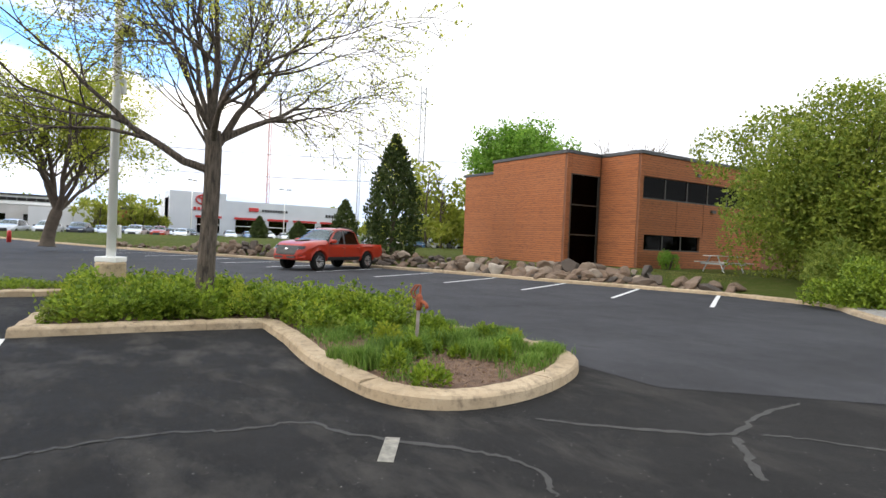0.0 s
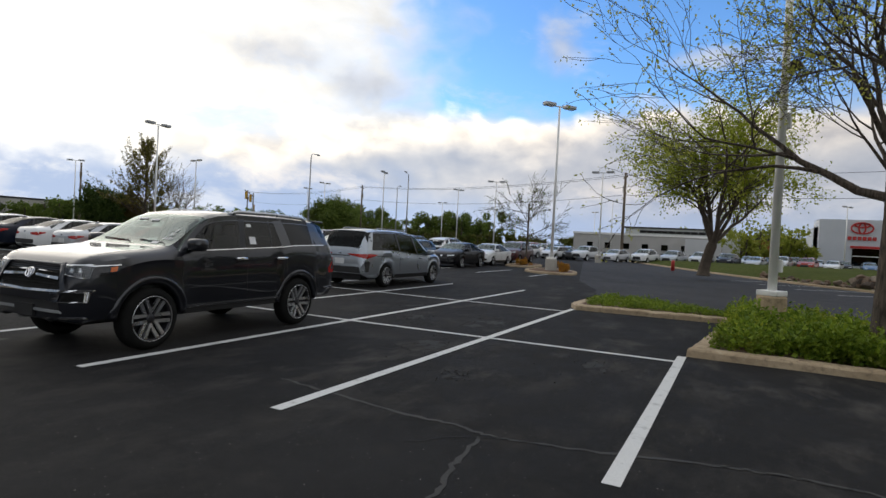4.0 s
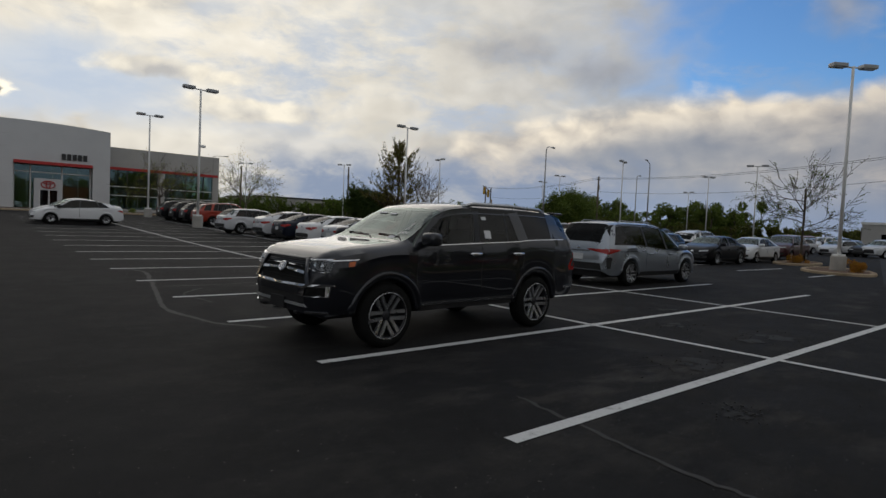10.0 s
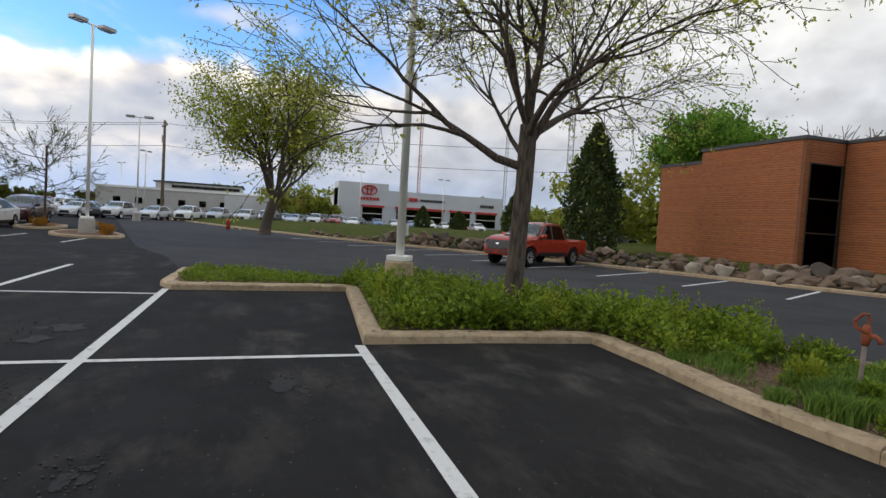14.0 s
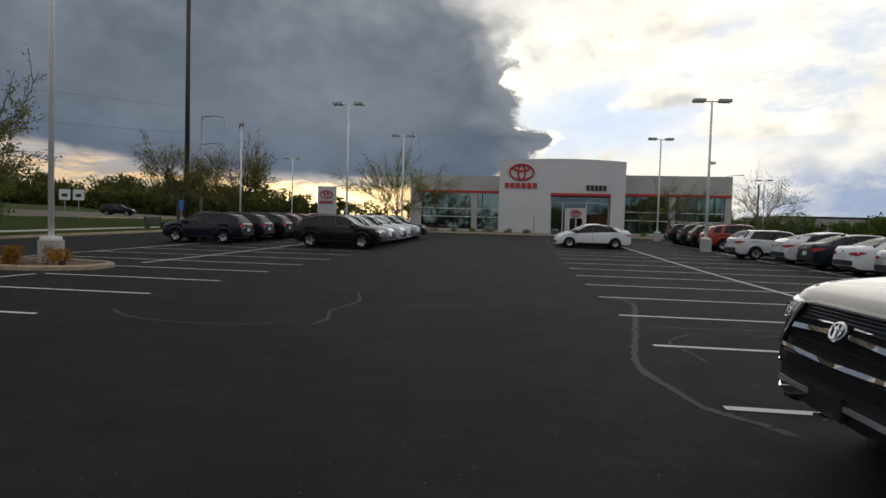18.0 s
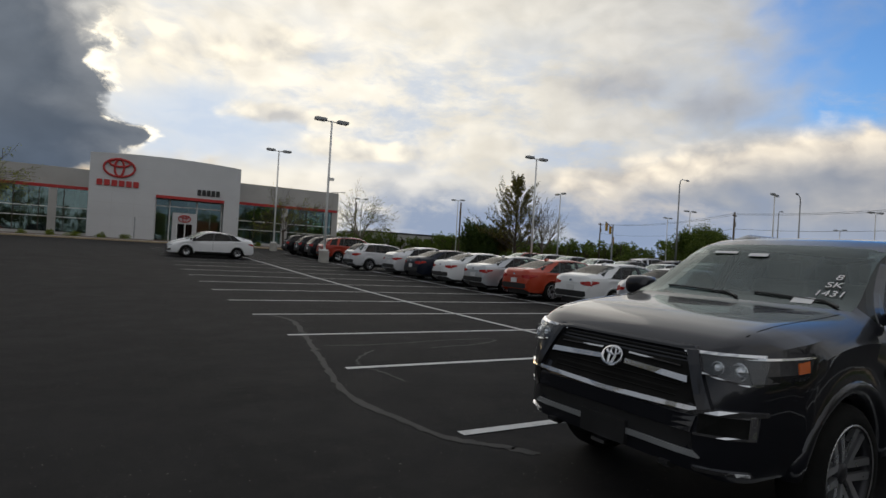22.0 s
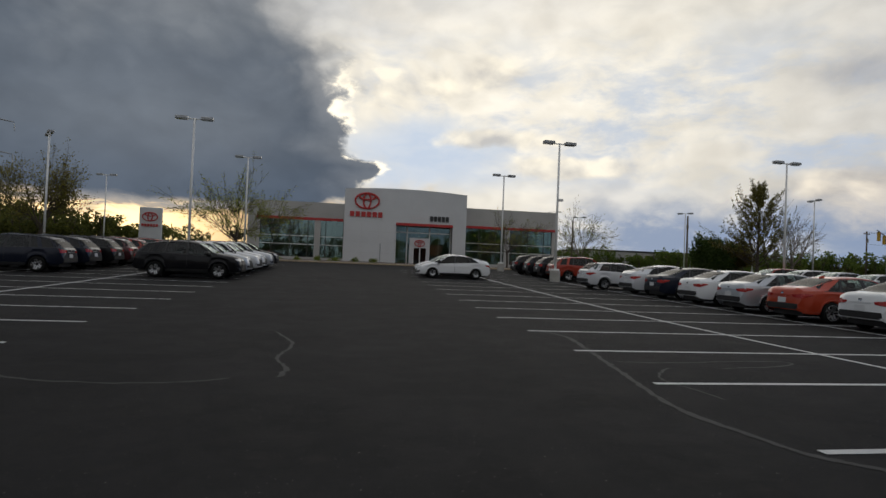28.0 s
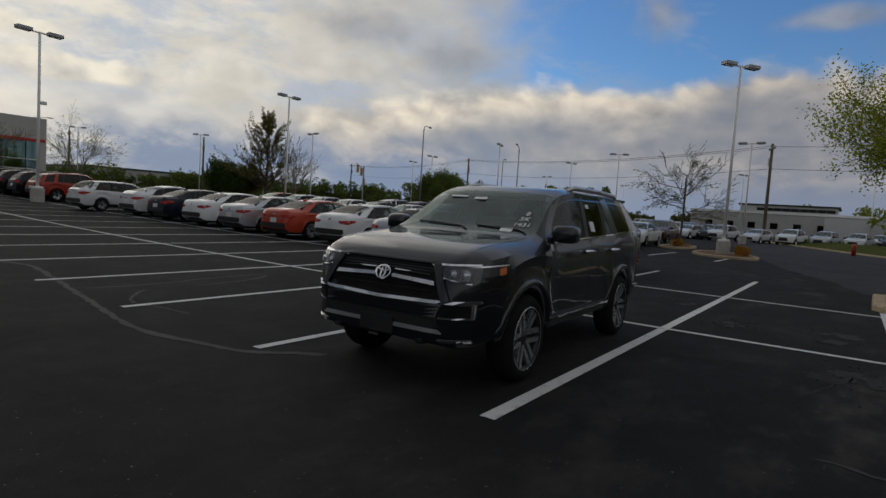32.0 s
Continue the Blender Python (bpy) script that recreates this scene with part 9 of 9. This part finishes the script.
tree("verge_tree", "leafing tree on the street bank", -88, 68, 3.5, 0.35, 8, 4.0, (15, 60), FAN, M["leaf_wood"], 4, 0.3, 0.4, M["bark_dark"], 25, 1.8)


def heap(name, label, x, y, rx, ry, h, mat, n, size, seed, category="shrub", z0=None, cone=0.0, lobes=7, group=""):
    """A shrub of many leaves gathered in uneven lobes."""
    rng = np.random.default_rng(seed)
    S = thing(name, label, category, (x, y, ground_z(x, y) if z0 is None else z0), 0, group)
    cs = []
    for _ in range(lobes):
        u = rng.random()
        k = (1 - cone * u)
        cx, cy, cz = rng.normal(0, 0.42) * rx * k, rng.normal(0, 0.42) * ry * k, h * (0.12 + 0.76 * u)
        r = min(rx, ry) * rng.uniform(0.35, 0.62) * k + 0.03
        m = n // lobes
        d = rng.normal(size=(m, 3))
        d /= np.linalg.norm(d, axis=1)[:, None]
        d *= (rng.uniform(0.45, 1.0, m) ** 0.5)[:, None]
        cs.append(np.array([cx, cy, cz]) + d * np.array([r, r, r * min(1.0, h / rx)]))
    cs = np.concatenate(cs)
    cs[:, 2] = np.abs(cs[:, 2])
    stems = Wood()
    for i in range(6):
        a = rng.uniform(0, 6.28)
        stems.limb([Vector((0.05 * math.cos(a), 0.05 * math.sin(a), -0.03)), Vector((0.3 * rx * math.cos(a), 0.3 * ry * math.sin(a), h * 0.4)), Vector((0.5 * rx * math.cos(a) * (1 - cone), 0.5 * ry * math.sin(a) * (1 - cone), h * 0.8))], [0.02 + 0.01 * h, 0.012 + 0.006 * h, 0.005], 5)
    ob = new("stems", stems.mesh("stems", M["bark_dark"]))
    ob.parent = S
    lf = new("foliage", card_mesh("foliage", cs, size, mat, seed, up=0.4))
    lf.parent = S
    tagged(lf, kind="stuff")
    return S


# evergreen by the boulders
def evergreen(x, y, h, r, seed, label, n=9000, size=0.20, name="evergreen"):
    rng = np.random.default_rng(seed)
    S = thing(name, label, "conifer", (x, y, 0.3))
    ob = new("trunk", mesh_of(tubed([(0, 0, -0.3), (0, 0, h * 0.9)], [0.16, 0.03], 8), "trunk", M["bark_dark"]))
    ob.parent = S
    u = rng.random(n) ** 0.85
    prof = np.interp(u, [0, 0.12, 0.35, 0.6, 0.85, 1.0], [0.72, 0.95, 1.0, 0.80, 0.38, 0.04])
    a = rng.uniform(0, 2 * np.pi, n)
    rag = 1 + 0.16 * np.sin(a * 5 + u * 23) + 0.10 * np.sin(a * 9 - u * 41)
    rr = r * prof * rag * rng.uniform(0.72, 1.0, n)
    cs = np.stack([rr * np.cos(a), rr * np.sin(a), u * h], -1)
    lf = new("foliage", card_mesh("foliage", cs, size, M["leaf_cypress"], seed, up=0.9))
    lf.parent = S
    tagged(lf, kind="stuff")


evergreen(28.0, -13.6, 6.5, 1.4, 31, "dark upright evergreen behind the boulders")
evergreen(52, -20.6, 4.4, 1.25, 32, "small dark spruce on the turf", 3500, 0.25)
evergreen(86, -21.2, 3.2, 1.2, 33, "small dark spruce before the showroom", 2500, 0.3)
evergreen(86, -27.0, 2.8, 1.4, 34, "small dark spruce before the showroom", 2500, 0.3)

# large bush thicket by the lot's corner
heap("tall_shrub", "tall leafy thicket beside the brick office", 11.6, -24.6, 3.6, 3.2, 7.6, M["leaf_thicket"], 52000, 0.16, 41, z0=0.2, lobes=60)
heap("tall_shrub", "tall leafy thicket beside the brick office", 7.4, -25.6, 3.4, 3.2, 7.8, M["leaf_thicket"], 42000, 0.16, 42, z0=0.2, lobes=52)
heap("tall_shrub", "leafy thicket behind the gravel bed", 1.5, -23, 3.5, 3.2, 6.5, M["leaf_thicket"], 16000, 0.15, 43, z0=0.2, lobes=30)
heap("low_shrub", "bright green shrub over the gravel bed", 7.9, -18.6, 1.5, 1.1, 1.25, M["leaf_bed"], 9000, 0.11, 44, z0=0.12, lobes=16)
heap("low_shrub", "bright green shrub over the gravel bed", 5.5, -17.0, 1.3, 1.2, 1.35, M["leaf_bed"], 9000, 0.11, 45, z0=0.12, lobes=16)
heap("low_shrub", "bright green shrub over the gravel bed", 9.6, -20.6, 1.4, 1.2, 1.5, M["leaf_bush"], 6000, 0.13, 46, z0=0.15, lobes=14)
heap("low_shrub", "small round shrub at the brick wall", 18.5, -23.6, 0.5, 0.5, 0.8, M["leaf_deep"], 1800, 0.09, 47, z0=0.5, lobes=8)
for i, (x, y) in enumerate(((32.0, 8.6), (32.5, 8.9), (34.4, 9.9), (37.2, 12.9), (38.1, 12.9), (-9.9, 18.3), (-11.6, 18.4), (-12.6, 18.2), (-14.3, 18.6))):
    heap("rust_shrub", "low rust-orange barberry shrub on mulch", x, y, 0.30, 0.30, 0.40 + 0.05 * (i % 3), M["leaf_rust"], 1100, 0.055, 50 + i, z0=ground_z(x, y) + 0.1, lobes=8, group="barberry shrubs")
for i in range(9):
    x = -9.5 + 2.1 * i + (9 if i > 6 else 0)
    heap("foundation_shrub", "low clipped shrub before the showroom", x, 70.2 + (i % 3) * 0.5, 0.5, 0.5, 0.55, M["leaf_bush"], 500, 0.12, 70 + i, z0=GZ + 0.15, lobes=6, group="showroom shrubs")


# planting in the island
def planting():
    rng = np.random.default_rng(77)
    poly = [tuple(p) for p in along(inner[:-1], True, 0.4)[:-1]]

    def scatter(n, test):
        out = []
        while len(out) < n:
            x, y = rng.uniform(5.0, 18.0), rng.uniform(-5.3, 3.9)
            if inside(x, y, poly) and test(x, y):
                out.append((x, y))
        return out

    cover = thing("perennial_bed", "dense leafy perennials filling the island", "plants", kind="stuff")

    def clumps(places, r0, r1, h0, h1, dens):
        """Leaves over the domes of single plants, facing outward."""
        at, way = [], []
        for x, y in places:
            r, h = rng.uniform(r0, r1), rng.uniform(h0, h1)
            n = int(dens * r * (r + h))
            a, u = rng.uniform(0, 6.283, n), rng.random(n)
            el = np.arcsin(u ** 0.8)
            rag = 1 + 0.20 * np.sin(3 * a + x * 9) + 0.12 * np.sin(7 * a + y * 13) + rng.normal(0, 0.09, n)
            k = rag * rng.uniform(0.62, 1.0, n) ** 0.4
            px, py, pz = x + r * k * np.cos(el) * np.cos(a), y + r * k * np.cos(el) * np.sin(a), 0.11 + h * k * np.sin(el)
            for q in range(n):
                if inside(px[q], py[q], poly):
                    at.append((px[q], py[q], pz[q]))
                    way.append((math.cos(a[q]) * 0.9, math.sin(a[q]) * 0.9, 0.25 + 0.6 * u[q]))
        return at, way

    def lush(x, y):
        return (x > 9.1 and (x < 14.0 or y < 0.3)) or (8.2 < x < 9.1 and -4.3 < y < -2.4)

    big = clumps(scatter(170, lush), 0.16, 0.36, 0.18, 0.50, 1250)
    fill = clumps(scatter(130, lush), 0.10, 0.20, 0.12, 0.30, 1200)
    lime = clumps(scatter(110, lush), 0.06, 0.14, 0.34, 0.54, 1300)
    for nm, (pts, way), mat, size, seed, asp in (("leaves", big, M["leaf_bed"], 0.074, 1, 0.72), ("low_leaves", fill, M["leaf_bush"], 0.060, 2, 0.65), ("flower_tips", lime, M["leaf_lime"], 0.045, 4, 0.5)):
        ob = new(nm, card_mesh(nm, pts, size, mat, seed, aspect=asp, out=way))
        ob.parent = cover
        tagged(ob, kind="stuff")
    # strip of low growth at the far end
    pts, way = clumps(scatter(150, lambda x, y: x > 14.6 and y > 0.2), 0.10, 0.24, 0.06, 0.18, 1000)
    ob = new("strip_leaves", card_mesh("strip_leaves", pts, 0.060, M["leaf_bed"], 3, aspect=0.4, out=way))
    ob.parent = cover
    tagged(ob, kind="stuff")
    # tufts round the hydrant
    for i, (x, y) in enumerate(scatter(60, lambda x, y: x < 8.9 and (x - 5.75) ** 2 + (y + 3.6) ** 2 > 0.35)):
        T = thing("grass_tuft", "fresh green tuft on dark mulch", "plants", (x, y, 0.10), 0, "tufts in the island")
        r = rng.uniform(0.09, 0.20) * (1.25 if x > 7.2 else 0.9)
        kind = rng.random()
        if kind < 0.55:
            c = np.stack([rng.normal(0, r * 0.5, 420), rng.normal(0, r * 0.5, 420), np.zeros(420)], -1)
            ob = new("grass", blades("grass", c, rng.uniform(0.12, 0.26), M["blade"], 100 + i, lean=0.7))
        else:
            m = int(2600 * r)
            h = rng.uniform(0.12, 0.30)
            a, u = rng.uniform(0, 6.283, m), rng.random(m)
            k = rng.uniform(0.5, 1.0, m) ** 0.5 * (1 + 0.2 * np.sin(3 * a + x * 7))
            c = np.stack([r * k * np.cos(a) * np.sqrt(1 - u * u), r * k * np.sin(a) * np.sqrt(1 - u * u), h * k * u], -1)
            w = np.stack([np.cos(a), np.sin(a), 0.3 + u], -1)
            ob = new("leaves", card_mesh("leaves", c, 0.055, M["leaf_lime"] if kind > 0.95 else M["leaf_bed"], 100 + i, out=w))
        ob.parent = T
        tagged(ob, kind="stuff")
    # bark chips
    chips = [(x, y, 0.125 + 0.03 * rng.random()) for x, y in scatter(2600, lambda x, y: x < 9.0)]
    ob = new("bark_chips", card_mesh("bark_chips", chips, 0.04, M["chips"], 5, aspect=0.45))
    ob.parent = cover
    tagged(ob, kind="stuff")
    low = [(x + rng.normal(0, 0.06), y + rng.normal(0, 0.06), 0.10) for x, y in scatter(70, lambda x, y: x < 9.0) for _ in range(16)]
    ob = new("sparse_grass", blades("sparse_grass", low, 0.13, M["blade"], 6, w=0.009, lean=0.8))
    ob.parent = cover
    tagged(ob, kind="stuff")


planting()


# turf blades along the near bank edge
def turf_blades():
    rng = np.random.default_rng(9)
    path = along(DIAG[1:8], False, 0.05)
    norm = offset_path(path, -1.0, False)
    cs = []
    for (x, y), (nx, ny) in zip(path, norm):
        for _ in range(16):
            d = rng.uniform(2.0, 5.2)
            cs.append((x + (nx - x) * d + rng.normal(0, 0.1), y + (ny - y) * d + rng.normal(0, 0.1), turf_z(d) - 0.02))
    ob = new("turf_blades", blades("turf_blades", cs, 0.09, M["blade_dry"], 10, w=0.02))
    ob.parent = bank
    tagged(ob, kind="stuff")


turf_blades()


# ---- distant woods ----
def woods(name, label, pts, h0, h1, mat, size, per, seed, width=6.0, bare=0.0):
    rng = np.random.default_rng(seed)
    W = thing(name, label, "trees", kind="stuff")
    cs = []
    stems = Wood()
    for x, y, z in pts:
        n = rng.integers(2, 4)
        for _ in range(n):
            cx, cy = x + rng.normal(0, width * 0.5), y + rng.normal(0, width * 0.5)
            H = rng.uniform(h0, h1)
            stems.limb([Vector((cx, cy, z - 0.3)), Vector((cx + rng.normal(0, 0.3), cy, z + H * 0.5)), Vector((cx + rng.normal(0, 0.6), cy, z + H * 0.95))], [0.18, 0.12, 0.03], 4)
            for _ in range(7):
                s, t = rng.uniform(0.3, 0.8) * H, rng.uniform(0, 6.28)
                stems.limb([Vector((cx, cy, z + s)), Vector((cx + math.cos(t) * H * 0.2, cy + math.sin(t) * H * 0.2, z + s + H * 0.2))], [0.06, 0.015], 3)
            if rng.random() < bare:
                continue
            lob = rng.integers(6, 11)
            for _ in range(lob):
                lx, ly, lz = cx + rng.normal(0, H * 0.22), cy + rng.normal(0, H * 0.22), z + H * rng.uniform(0.08, 0.92)
                r = H * rng.uniform(0.10, 0.20)
                m = per // lob
                d = rng.normal(size=(m, 3))
                d /= np.linalg.norm(d, axis=1)[:, None]
                cs.append(np.array([lx, ly, lz]) + d * r * (rng.uniform(0.3, 1, m) ** 0.4)[:, None])
    ob = new("stems", stems.mesh("stems", M["bark_dark"]))
    ob.parent = W
    lf = new("foliage", card_mesh("foliage", np.concatenate(cs), size, mat, seed))
    lf.parent = W
    tagged(lf, kind="stuff")


wr_ = random.Random(3)


def arc(az0, az1, dist, n, z=0.6):
    return [(math.sin(radians(az0 + (az1 - az0) * i / n)) * dist * wr_.uniform(0.95, 1.08), math.cos(radians(az0 + (az1 - az0) * i / n)) * dist * wr_.uniform(0.95, 1.08), z) for i in range(n + 1)]


woods("treeline", "hazy spring trees along the far street", arc(16, 58, 150, 70), 3.5, 6.2, M["leaf_tree"], 0.5, 420, 1, 6)
woods("treeline", "green trees beyond the crossing", arc(52, 68, 165, 13), 5.5, 10, M["leaf_tree"], 0.55, 1300, 2, 8)
woods("treeline", "low hedge beyond the crossing", arc(40, 84, 150, 40), 2.2, 3.6, M["leaf_wood"], 0.5, 420, 14, 4)
woods("treeline", "mixed trees behind the far showroom", arc(84, 122, 230, 30), 6, 11, M["leaf_spring"], 1.0, 420, 3, 8, 0.15)
woods("treeline", "green trees beside the brick office", [(46 + 4.5 * i, -38 - 1.5 * i + wr_.uniform(-3, 3), 0) for i in range(12)], 3.5, 6.5, M["leaf_spring"], 0.6, 420, 4, 4)
woods("treeline", "trees behind the brick office", arc(118, 175, 70, 18), 6, 11, M["leaf_spring"], 0.6, 380, 5, 6)
woods("treeline", "dark wood along the street", arc(-72, -24, 155, 70, 2), 6.5, 9.5, M["leaf_wood"], 0.7, 460, 6, 5, 0.08)
woods("treeline", "dense hedge under the dark wood", arc(-68, -18, 132, 90, 2), 3.5, 5.6, M["leaf_wood"], 0.55, 420, 7, 4)
woods("treeline", "trees beyond the showroom", arc(-22, 18, 190, 16), 6, 10, M["leaf_wood"], 0.9, 300, 8, 8, 0.2)
woods("treeline", "trees closing the far side of the lot", arc(-180, -70, 120, 30), 6, 11, M["leaf_wood"], 1.0, 260, 9, 8)
woods("treeline", "low trees before the far showroom", [(104, -2 - 2.2 * i, 0) for i in range(4)] + [(108, -50 - 4 * i, 0) for i in range(5)], 3.5, 6.5, M["leaf_spring"], 0.6, 320, 12, 3)
